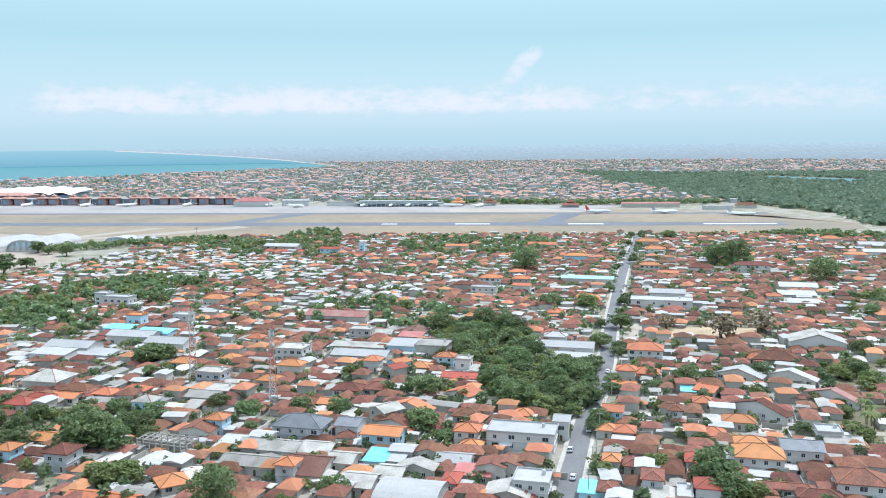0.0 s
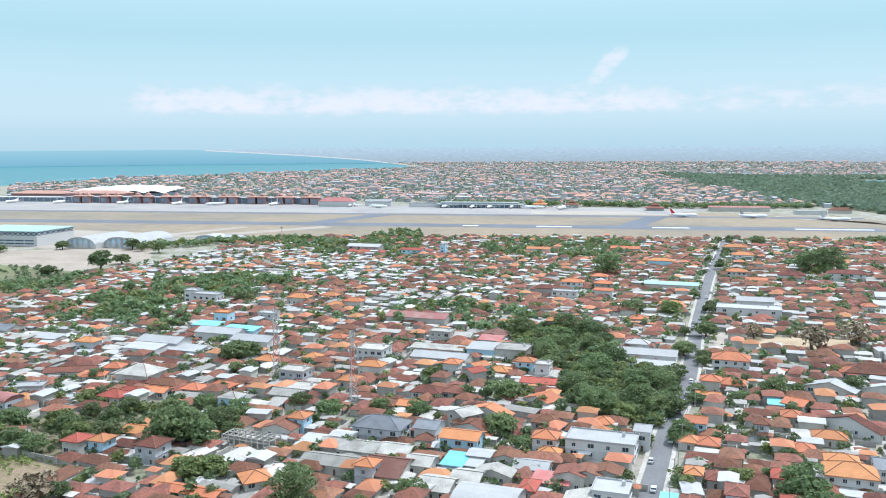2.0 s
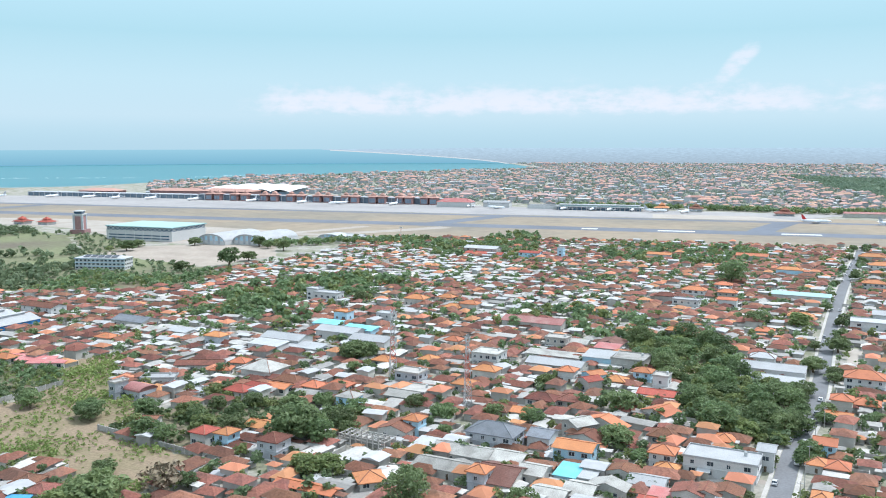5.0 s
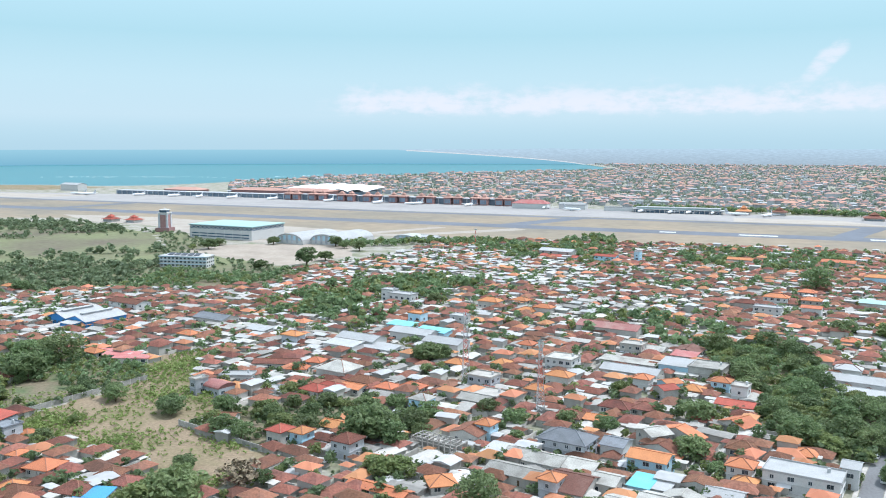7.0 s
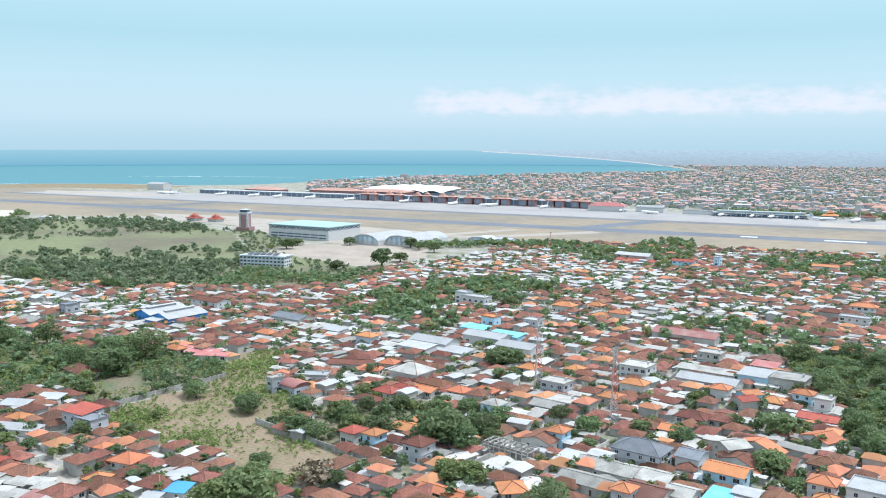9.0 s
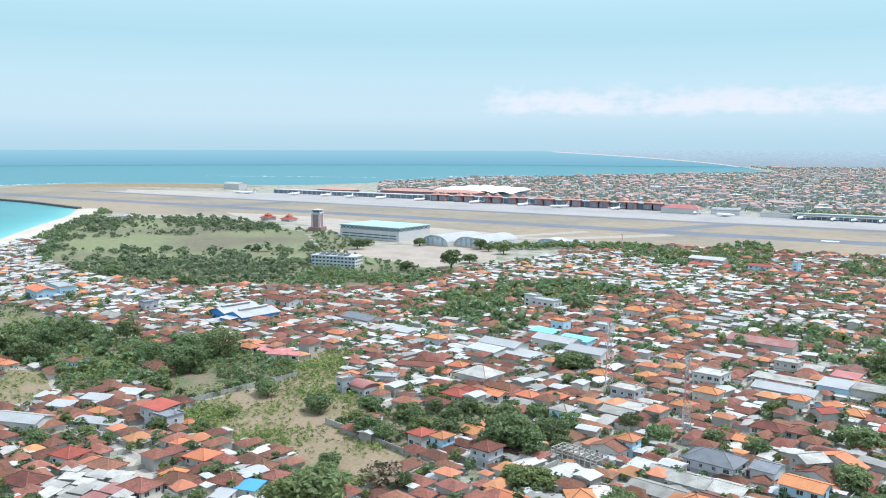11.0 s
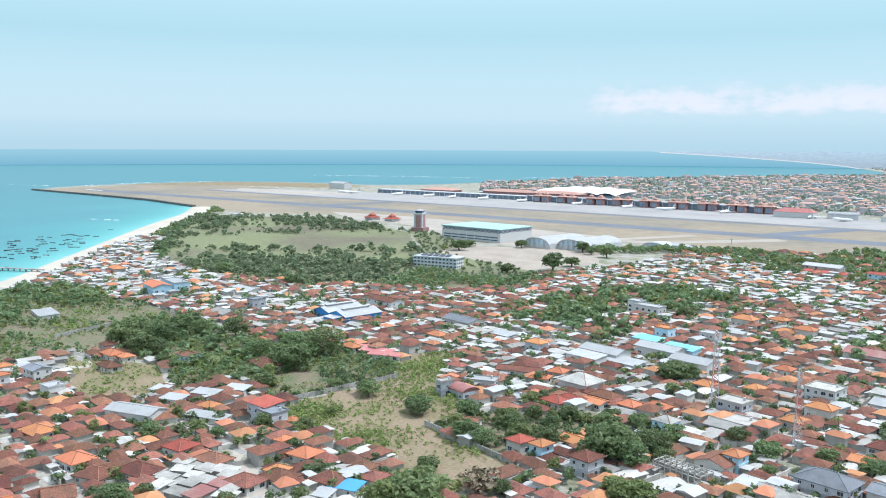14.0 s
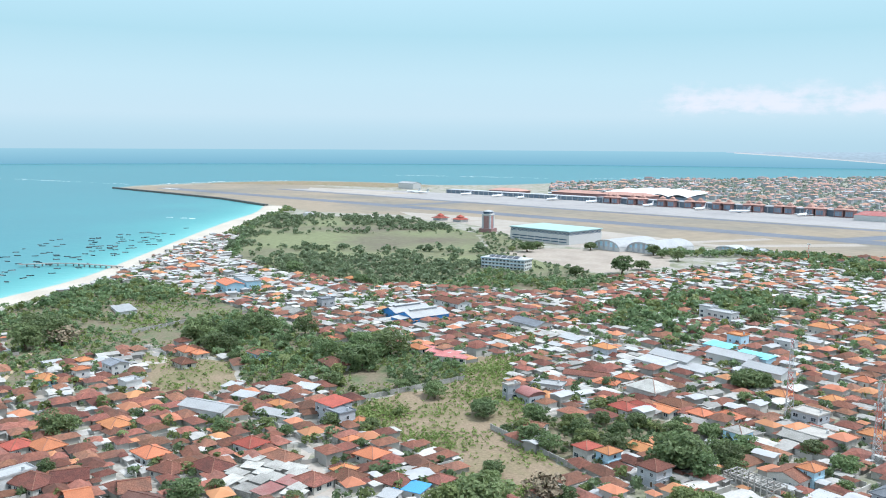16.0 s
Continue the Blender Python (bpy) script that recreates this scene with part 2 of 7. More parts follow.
M["pale"] = mat("pale_concrete", (0.385, 0.345, 0.30), 0.9, (0.31, 0.27, 0.23), 0.03, 0.8, 0.3, 0.1, 0.08)
M["dust"] = mat("dusty_worn_concrete", (0.355, 0.305, 0.255), 0.95, (0.285, 0.24, 0.20), 0.03, 0.9, 0.25, 0.12, 0.0)
M["sand"] = mat("coral_sand", (0.47, 0.425, 0.36), 0.95, (0.40, 0.35, 0.29), 0.03, 0.6, 0.6, 0.1, 0.0)
M["earth"] = mat("bare_earth", (0.46, 0.36, 0.25), 0.95, (0.34, 0.27, 0.18), 0.08, 0.8, 0.8, 0.2, 0.0, bump=0.3)
M["rock"] = mat("dark_sea_wall_rock", (0.12, 0.115, 0.105), 0.95, (0.2, 0.19, 0.17), 0.1, 0.7, 0.5, 0.3, 0.0)
M["foam"] = mat("surf_foam", (0.85, 0.88, 0.88), 0.9, (0.7, 0.8, 0.82), 0.05, 0.5, 0.4, 0.1, 0.0)
M["paint"] = mat("white_road_paint", (0.55, 0.55, 0.54), 0.8, (0.6, 0.6, 0.58), 0.05, 0.5, 0.5, 0.1, 0.0)
# plants
M["leaf"] = mat("broad_leaves", (0.182, 0.24, 0.108), 0.55, (0.125, 0.178, 0.08), 0.35, 0.7, 1.6, 0.45, 0.28, hue=0.015, through_light=0.45)
M["leafl"] = mat("light_leaves", (0.22, 0.264, 0.10), 0.55, (0.15, 0.195, 0.08), 0.3, 0.7, 1.6, 0.4, 0.2, hue=0.012, through_light=0.45)
M["leafi"] = mat("mixed_tree_leaves", (0.172, 0.23, 0.112), 0.55, (0.115, 0.168, 0.082), 0.045, 0.9, 0.8, 0.45, 0.3, hue=0.015, through_light=0.45)
# mangrove green is lightened to carry the distance haze in its base colour
M["leaff"] = mat("hazed_mangrove_leaves", (0.195, 0.265, 0.18), 0.55, (0.16, 0.23, 0.165), 0.01, 0.8, 0.4, 0.25, 0.2, through_light=0.45)
# airfield bushes: leaf colour raised to imitate the veil of haze over them
M["leafm"] = mat("hazed_meadow_leaves", (0.25, 0.318, 0.18), 0.55, (0.195, 0.255, 0.145), 0.02, 0.9, 0.5, 0.35, 0.25, hue=0.012, through_light=0.45)
M["weed"] = mat("tall_weeds", (0.235, 0.30, 0.10), 0.7, (0.165, 0.22, 0.075), 0.05, 0.9, 1.2, 0.4, 0.2, through_light=0.4)
M["drybush"] = mat("dry_bare_twigs", (0.25, 0.20, 0.14), 0.9, (0.16, 0.14, 0.08), 0.4, 0.6, 2.0, 0.3, 0.2)
M["bark"] = mat("grey_brown_bark", (0.15, 0.11, 0.075), 0.95, (0.09, 0.07, 0.05), 1.0, 0.6, 6.0, 0.3, 0.2)
# distant town, joined: colours vary from house to house
M["f_tile"] = mat("far_clay_roofs", (0.215, 0.092, 0.062), 0.9, (0.135, 0.072, 0.056), 0.15, 0.8, 1.2, 0.35, 0.42, island=True, hue=0.012)
M["f_orange"] = mat("far_orange_roofs", (0.46, 0.20, 0.105), 0.85, (0.34, 0.16, 0.095), 0.15, 0.5, 0.3, 0.15, 0.2, island=True, hue=0.012)
M["f_grey"] = mat("far_sheet_roofs", (0.40, 0.385, 0.36), 0.9, (0.26, 0.25, 0.235), 0.1, 0.7, 1.0, 0.15, 0.35, island=True)
M["f_white"] = mat("far_white_roofs", (0.42, 0.425, 0.43), 0.8, (0.34, 0.335, 0.33), 0.1, 0.5, 0.3, 0.1, 0.12, island=True)
M["f_wall"] = mat("far_walls", (0.40, 0.385, 0.355), 0.9, (0.28, 0.27, 0.25), 0.1, 0.6, 0.3, 0.12, 0.3, island=True, hue=0.02)
# far city: paler, bluer copies with the haze of distance painted into the colour
M["c_tile"] = mat("hazed_clay_roofs", (0.38, 0.25, 0.225), 0.9, (0.31, 0.24, 0.23), 0.01, 0.6, 0.2, 0.12, 0.3, island=True, hue=0.012)
M["c_orange"] = mat("hazed_orange_roofs", (0.45, 0.265, 0.20), 0.85, (0.39, 0.26, 0.215), 0.01, 0.5, 0.2, 0.12, 0.2, island=True, hue=0.012)
M["c_grey"] = mat("hazed_grey_roofs", (0.40, 0.425, 0.455), 0.9, (0.33, 0.355, 0.385), 0.01, 0.6, 0.2, 0.1, 0.25, island=True)
M["c_wall"] = mat("hazed_city_walls", (0.39, 0.405, 0.425), 0.9, (0.33, 0.345, 0.365), 0.02, 0.6, 0.2, 0.1, 0.22, island=True, hue=0.02)
M["leafc"] = mat("hazed_city_leaves", (0.275, 0.325, 0.265), 0.6, (0.225, 0.28, 0.23), 0.02, 0.8, 0.4, 0.2, 0.2, through_light=0.45)
# vehicles
M["jet"] = mat("white_aircraft_paint", (0.85, 0.86, 0.88), 0.35, (0.78, 0.8, 0.82), 0.1, 0.4, 1.0, 0.03, 0.05)
M["jetred"] = mat("red_aircraft_paint", (0.55, 0.05, 0.05), 0.4, (0.45, 0.05, 0.05), 0.1, 0.4, 1.0, 0.03, 0.2)
M["car"] = mat("car_paint", (0.62, 0.62, 0.63), 0.3, (0.55, 0.55, 0.56), 0.3, 0.3, 1.0, 0.05, 0.5)
M["boat"] = mat("dark_boat_paint", (0.07, 0.09, 0.10), 0.7, (0.12, 0.13, 0.13), 0.5, 0.5, 2.0, 0.2, 0.5)
M["tyre"] = mat("tyre_rubber", (0.02, 0.02, 0.02), 0.8)


def water_material():
    m, n, l, p = nodes_of("sea_water")
    geo = n.new("ShaderNodeNewGeometry")
    att = n.new("ShaderNodeAttribute")
    att.attribute_name = "shallow"
    big = n.new("ShaderNodeTexNoise")
    l.new(geo.outputs["Position"], big.inputs["Vector"])
    big.inputs["Scale"].default_value, big.inputs["Detail"].default_value = 0.006, 6.0
    add = n.new("ShaderNodeMath")
    add.operation = "MULTIPLY_ADD"
    l.new(big.outputs[0], add.inputs[0])
    add.inputs[1].default_value = 0.35
    sub = n.new("ShaderNodeMath")
    sub.operation = "SUBTRACT"
    l.new(att.outputs["Fac"], sub.inputs[0])
    sub.inputs[1].default_value = 0.175
    l.new(sub.outputs[0], add.inputs[2])
    ramp = n.new("ShaderNodeValToRGB")
    l.new(add.outputs[0], ramp.inputs[0])
    r = ramp.color_ramp
    r.elements[0].position, r.elements[0].color = 0.0, (0.050, 0.178, 0.207, 1)
    r.elements[1].position, r.elements[1].color = 1.0, (0.27, 0.43, 0.40, 1)
    for pos, c in ((0.25, (0.054, 0.20, 0.228, 1)), (0.5, (0.064, 0.265, 0.275, 1)), (0.8, (0.115, 0.37, 0.36, 1))):
        e = r.elements.new(pos)
        e.color = c
    l.new(ramp.outputs[0], p.inputs["Base Color"])
    p.inputs["Roughness"].default_value, p.inputs["Specular IOR Level"].default_value = 0.4, 0.12
    wave = n.new("ShaderNodeTexNoise")
    l.new(geo.outputs["Position"], wave.inputs["Vector"])
    wave.inputs["Scale"].default_value, wave.inputs["Detail"].default_value = 0.12, 4.0
    b = n.new("ShaderNodeBump")
    b.inputs["Strength"].default_value, b.inputs["Distance"].default_value = 0.35, 1.0
    l.new(wave.outputs[0], b.inputs["Height"])
    l.new(b.outputs[0], p.inputs["Normal"])
    return m


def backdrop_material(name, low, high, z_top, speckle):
    """Haze-bound distance beyond the reach of the plan: a plain glowing backdrop, its haze put into the colour."""
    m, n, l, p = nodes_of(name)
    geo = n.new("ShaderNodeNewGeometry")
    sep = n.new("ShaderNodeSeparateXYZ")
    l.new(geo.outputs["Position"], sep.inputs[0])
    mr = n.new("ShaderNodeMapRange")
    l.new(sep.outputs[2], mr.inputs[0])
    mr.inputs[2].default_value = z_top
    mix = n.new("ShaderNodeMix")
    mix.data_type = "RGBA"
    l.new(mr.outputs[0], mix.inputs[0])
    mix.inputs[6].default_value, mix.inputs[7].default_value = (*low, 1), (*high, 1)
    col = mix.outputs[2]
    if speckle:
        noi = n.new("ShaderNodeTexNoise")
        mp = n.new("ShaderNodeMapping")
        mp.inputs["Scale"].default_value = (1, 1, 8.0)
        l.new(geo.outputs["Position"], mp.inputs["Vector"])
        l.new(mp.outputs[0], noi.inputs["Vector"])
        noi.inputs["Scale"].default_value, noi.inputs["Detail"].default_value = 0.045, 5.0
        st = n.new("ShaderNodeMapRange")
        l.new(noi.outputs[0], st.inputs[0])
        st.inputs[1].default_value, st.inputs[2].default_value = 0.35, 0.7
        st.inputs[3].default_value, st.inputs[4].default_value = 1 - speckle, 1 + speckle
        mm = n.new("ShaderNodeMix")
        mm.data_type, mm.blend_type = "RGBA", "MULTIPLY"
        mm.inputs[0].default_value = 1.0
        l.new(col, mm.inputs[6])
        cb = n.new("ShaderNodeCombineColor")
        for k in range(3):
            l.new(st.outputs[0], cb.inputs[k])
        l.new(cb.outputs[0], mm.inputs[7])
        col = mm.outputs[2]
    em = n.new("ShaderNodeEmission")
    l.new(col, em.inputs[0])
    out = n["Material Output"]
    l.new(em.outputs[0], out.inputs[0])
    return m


M["sea"] = water_material()


# ---- building blocks ----
def part(name, bm, material, parent=None, label="", m=None):
    """Links a bmesh as one mesh object under a thing or a part."""
    me = bpy.data.meshes.new(name)
    bm.to_mesh(me)
    bm.free()
    for mm in material if isinstance(material, (list, tuple)) else (material,):
        me.materials.append(mm)
    ob = new(name, me)
    if parent:
        ob.parent = parent
    if m is not None:
        ob.matrix_basis = m
    if label:
        ob["label"] = label
    return ob


def share(name, me, parent, m):
    ob = new(name, me)
    ob.parent = parent
    ob.matrix_basis = m
    return ob


def faces(bm, pts, polys, index=0):
    vs = [bm.verts.new(p) for p in pts]
    for q in polys:
        f = bm.faces.new([vs[k] for k in q])
        f.material_index = index
    return vs


def box(bm, x0, x1, y0, y1, z0, z1, index=0):
    faces(bm, [(x0, y0, z0), (x1, y0, z0), (x1, y1, z0), (x0, y1, z0), (x0, y0, z1), (x1, y0, z1), (x1, y1, z1), (x0, y1, z1)],
          [(0, 3, 2, 1), (4, 5, 6, 7), (0, 1, 5, 4), (1, 2, 6, 5), (2, 3, 7, 6), (3, 0, 4, 7)], index)


def beam(bm, a, b, r, index=0, sides=4, r2=None):
    a, b = Vector(a), Vector(b)
    q = (b - a).to_track_quat("Z", "Y")
    r2 = r if r2 is None else r2
    ring = []
    for base, rad in ((a, r), (b, r2)):
        ring.append([bm.verts.new(base + q @ Vector((rad * math.cos(k * 2 * math.pi / sides + 0.785), rad * math.sin(k * 2 * math.pi / sides + 0.785), 0)))
                     for k in range(sides)])
    for k in range(sides):
        f = bm.faces.new((ring[0][k], ring[0][(k + 1) % sides], ring[1][(k + 1) % sides], ring[1][k]))
        f.material_index = index
    bm.faces.new(ring[1]).material_index = index
    bm.faces.new(ring[0][::-1]).material_index = index


def hip_roof(bm, w, d, z, rise, over=0.7, index=0):
    """A hipped roof with eaves of some thickness; the ridge runs along the longer side."""
    a, b = w / 2 + over, d / 2 + over
    if a >= b:
        r1, r2 = (-(a - b) - 0.02, 0), ((a - b) + 0.02, 0)
    else:
        r1, r2 = (0, -(b - a) - 0.02), (0, (b - a) + 0.02)
    t = 0.28
    p = [(-a, -b, z - t), (a, -b, z - t), (a, b, z - t), (-a, b, z - t), (-a, -b, z), (a, -b, z), (a, b, z), (-a, b, z), (*r1, z + rise), (*r2, z + rise)]
    if a >= b:
        top = [(4, 5, 9, 8), (5, 6, 9), (6, 7, 8, 9), (7, 4, 8)]
    else:
        top = [(4, 5, 8), (5, 6, 9, 8), (6, 7, 9), (7, 4, 8, 9)]
    faces(bm, p, [(0, 3, 2, 1), (0, 1, 5, 4), (1, 2, 6, 5), (2, 3, 7, 6), (3, 0, 4, 7)] + top, index)
    return p


def ridge_caps(p, w, d):
    bm = bmesh.new()
    up = Vector((0, 0, 0.06))
    ends = [Vector(q) + up for q in p[4:10]]
    first = (0, 3, 1, 2) if w >= d else (0, 1, 2, 3)
    beam(bm, ends[4], ends[5], 0.17)
    beam(bm, ends[first[0]], ends[4], 0.15)
    beam(bm, ends[first[1]], ends[4], 0.15)
    beam(bm, ends[first[2]], ends[5], 0.15)
    beam(bm, ends[first[3]], ends[5], 0.15)
    return bm


def gable_roof(bm, w, d, z, rise, over=0.6, index=0):
    """Two slopes of sheet with thickness, the ridge along the x axis."""
    a, b, t = w / 2 + over, d / 2 + over, 0.16
    pts = [(-a, -b, z), (a, -b, z), (a, 0, z + rise), (-a, 0, z + rise), (-a, b, z), (a, b, z)]
    pts += [(x, y, q - t) for x, y, q in pts]
    faces(bm, pts, [(0, 1, 2, 3), (3, 2, 5, 4), (7, 6, 9, 8), (8, 9, 10, 11), (0, 6, 7, 1), (4, 5, 11, 10), (0, 3, 9, 6), (3, 4, 10, 9), (1, 7, 8, 2), (2, 8, 11, 5)], index)


def window_mesh(w, h):
    bm = bmesh.new()
    box(bm, -w / 2, w / 2, -0.06, 0.06, 0, h, 0)
    box(bm, -w / 2 + 0.1, w / 2 - 0.1, -0.075, 0.0, 0.1, h - 0.1, 1)
    box(bm, -0.04, 0.04, -0.09, 0.0, 0.1, h - 0.1, 0)
    me = bpy.data.meshes.new("window")
    bm.to_mesh(me)
    bm.free()
    me.materials.append(M["wallw"])
    me.materials.append(M["glass"])
    return me


def door_mesh():
    bm = bmesh.new()
    box(bm, -0.55, 0.55, -0.05, 0.05, 0, 2.1, 0)
    box(bm, -0.45, 0.45, -0.08, 0.0, 0.05, 2.0, 1)
    me = bpy.data.meshes.new("door")
    bm.to_mesh(me)
    bm.free()
    me.materials.append(M["wallw"])
    me.materials.append(M["bark"])
    return me


WINDOW, WIDE_WINDOW, DOOR = window_mesh(1.3, 1.4), window_mesh(2.2, 1.6), door_mesh()
WALL_WORDS = {"wall": "limewashed", "wallw": "white", "wallb": "pale blue", "wallg": "grey rendered", "wallblue": "bright blue", "concrete": "raw concrete", "block": "bare block"}
ROOF_WORDS = {"tile": "weathered brown clay tile", "orange": "bright orange tile", "red": "red tile", "maroon": "faded maroon sheet", "brown": "brown ribbed sheet",
              "grey": "grey fibre-cement sheet", "slate": "slate-grey tile", "white": "white sheet metal", "blue": "blue sheet metal", "turquoise": "turquoise sheet",
              "pink": "faded red sheet", "concrete": "bare concrete", "teal": "pale green sheet"}


def openings(thing, w, d, h, rng):
    """Windows on all sides, storey by storey, and a door."""
    for storey in range(max(1, int(h // 2.9))):
        z = 0.9 + storey * 2.95
        for length, off, turn in ((w, d / 2, 0), (d, w / 2, 90), (d, w / 2, 270)):
            count = max(1, min(4, int(length // (3.4 if turn == 0 else 4.5))))
            for k in range(count):
                s = (k + 0.5) / count * length - length / 2
                m = pose(0, 0, 0, 0, 0, turn) @ pose(s, -off - 0.02, z)
                if storey == 0 and turn == 0 and k == count // 2:
                    share("door", DOOR, thing, pose(0, 0, 0, 0, 0, turn) @ pose(s, -off - 0.02, 0.02))
                else:
                    share("window", WIDE_WINDOW if rng.random() < 0.3 else WINDOW, thing, m)


def house(x, y, w, d, h, rot=-14, roof="tile", kind="hip", wall="wall", rise=None, plain=False, category="house", veranda=False, wing=False):
    """A house: walls, roof, ridge caps, windows and door under one base."""
    rng = random.Random(int(x * 31 + y * 17))
    if kind == "hip" and category == "house":
        w, d = w - 0.6, d * 0.84
    thing = new("house" if category == "house" else category.replace(" ", "_"))
    thing.matrix_basis = pose(x, y, 0, 0, 0, rot)
    two = "two-storey" if h > 5 else "single-storey"
    tagged(thing, f"{two} {WALL_WORDS[wall]} {category} with a {ROOF_WORDS[roof]} {'hipped roof' if kind == 'hip' else 'roof'}", category)
    bm = bmesh.new()
    if kind == "gable":
        r = rise or d * 0.16
        faces(bm, [(-w / 2, -d / 2, 0), (w / 2, -d / 2, 0), (w / 2, d / 2, 0), (-w / 2, d / 2, 0), (-w / 2, -d / 2, h), (w / 2, -d / 2, h), (w / 2, d / 2, h),
                   (-w / 2, d / 2, h), (-w / 2, 0, h + r * 0.9), (w / 2, 0, h + r * 0.9)],
              [(0, 1, 5, 4), (2, 3, 7, 6), (1, 2, 6, 9, 5), (3, 0, 4, 8, 7)])
    else:
        box(bm, -w / 2, w / 2, -d / 2, d / 2, 0, h)
        box(bm, -w / 2 - 0.12, w / 2 + 0.12, -d / 2 - 0.12, d / 2 + 0.12, 0, 0.35)
        if h > 5:
            box(bm, -w / 2 - 0.18, w / 2 + 0.18, -d / 2 - 0.18, d / 2 + 0.18, 2.95, 3.2)
    part("wall", bm, M[wall], thing)
    bm = bmesh.new()
    if kind == "hip":
        r = rise or min(w, d) * 0.26
        p = hip_roof(bm, w, d, h + 0.1, r, 0.65)
        top = part("roof", bm, M[roof], thing)
        part("ridge", ridge_caps(p, w + 1.3, d + 1.3), M["ridge"] if roof != "slate" else M["slate"], top)
    elif kind == "gable":
        gable_roof(bm, w, d, h + 0.12, r)
        top = part("roof", bm, M[roof], thing)
        bm = bmesh.new()
        beam(bm, (-w / 2 - 0.6, 0, h + r + 0.16), (w / 2 + 0.6, 0, h + r + 0.16), 0.16)
        part("ridge", bm, M[roof], top)
    elif kind == "flat":
        box(bm, -w / 2 - 0.3, w / 2 + 0.3, -d / 2 - 0.3, d / 2 + 0.3, h, h + 0.22)
        for s in (-1, 1):
            box(bm, -w / 2 - 0.3, w / 2 + 0.3, s * (d / 2 + 0.2) - 0.1, s * (d / 2 + 0.2) + 0.1, h + 0.22, h + 0.75)
            box(bm, s * (w / 2 + 0.2) - 0.1, s * (w / 2 + 0.2) + 0.1, -d / 2 - 0.1, d / 2 + 0.1, h + 0.22, h + 0.75)
        top = part("roof", bm, M[roof], thing)
        bm = bmesh.new()
        bmesh.ops.create_cone(bm, cap_ends=True, segments=10, radius1=0.6, radius2=0.55, depth=1.4, matrix=Matrix.Translation((w * 0.3, d * 0.2, h + 0.92)))
        part("water_tank", bm, M["steel"], top, "round steel water tank")
    elif kind == "mono":
        t = 0.15
        a, b, q = w / 2 + 0.5, d / 2 + 0.5, rise or d * 0.1
        faces(bm, [(-a, -b, h + 0.05), (a, -b, h + 0.05), (a, b, h + q), (-a, b, h + q), (-a, -b, h + 0.05 + t), (a, -b, h + 0.05 + t), (a, b, h + q + t), (-a, b, h + q + t)],
              [(0, 3, 2, 1), (4, 5, 6, 7), (0, 1, 5, 4), (1, 2, 6, 5), (2, 3, 7, 6), (3, 0, 4, 7)])
        part("roof", bm, M[roof], thing)
    elif kind == "vault":
        n, r = 10, rise or d * 0.22
        prof = [(-(d / 2 + 0.5) * math.cos(math.pi * k / n), h + r * math.sin(math.pi * k / n)) for k in range(n + 1)]
        for k in range(n):
            (y0, z0), (y1, z1) = prof[k], prof[k + 1]
            faces(bm, [(-w / 2 - 0.5, y0, z0), (w / 2 + 0.5, y0, z0), (w / 2 + 0.5, y1, z1), (-w / 2 - 0.5, y1, z1)], [(0, 1, 2, 3)])
        for s in (-w / 2, w / 2):
            faces(bm, [(s, q[0], q[1] - 0.05) for q in prof], [tuple(range(n + 1))])
        part("roof", bm, M[roof], thing)
    if wing:
        ww, wd, wh = w * 0.48, 4.6, 2.7
        shift = pose(w * 0.24, -d / 2 - wd / 2 + 0.6, 0)
        bm = bmesh.new()
        box(bm, -ww / 2, ww / 2, -wd / 2, wd / 2, 0, wh)
        side = part("wing", bm, M[wall], thing, "", shift)
        bm = bmesh.new()
        hip_roof(bm, ww, wd, wh + 0.1, 1.15, 0.5)
        part("wing_roof", bm, M[roof], side)
        bm = bmesh.new()
        q = 2.2
        faces(bm, [(-w / 2 - q, -d / 2 + 0.8, 2.3), (-w / 2 - 0.1, -d / 2 + 0.8, 2.75), (-w / 2 - 0.1, d / 2 - 1.0, 2.75), (-w / 2 - q, d / 2 - 1.0, 2.3),
                   (-w / 2 - q, -d / 2 + 0.8, 2.42), (-w / 2 - 0.1, -d / 2 + 0.8, 2.87), (-w / 2 - 0.1, d / 2 - 1.0, 2.87), (-w / 2 - q, d / 2 - 1.0, 2.42)],
              [(0, 3, 2, 1), (4, 5, 6, 7), (0, 1, 5, 4), (1, 2, 6, 5), (2, 3, 7, 6), (3, 0, 4, 7)])
        canopy = part("canopy", bm, M["grey"], thing, "grey sheet lean-to canopy")
        for yy in (-d / 2 + 1.0, d / 2 - 1.2):
            bm = bmesh.new()
            box(bm, -w / 2 - q + 0.1, -w / 2 - q + 0.24, yy - 0.07, yy + 0.07, 0, 2.32)
            part("post", bm, M["concrete"], canopy)
    if not plain:
        openings(thing, w, d, h, rng)
    if veranda:
        bm = bmesh.new()
        box(bm, -w / 2, w / 2, -d / 2 - 2.2, -d / 2 - 0.2, 2.9, 3.1)
        part("balcony", bm, M["wallw"], thing)
        for k in range(4):
            bm = bmesh.new()
            sx = (k / 3 - 0.5) * (w - 0.4)
            box(bm, sx - 0.14, sx + 0.14, -d / 2 - 2.1, -d / 2 - 1.82, 0, h)
            part("post", bm, M["wallw"], thing)
    return thing


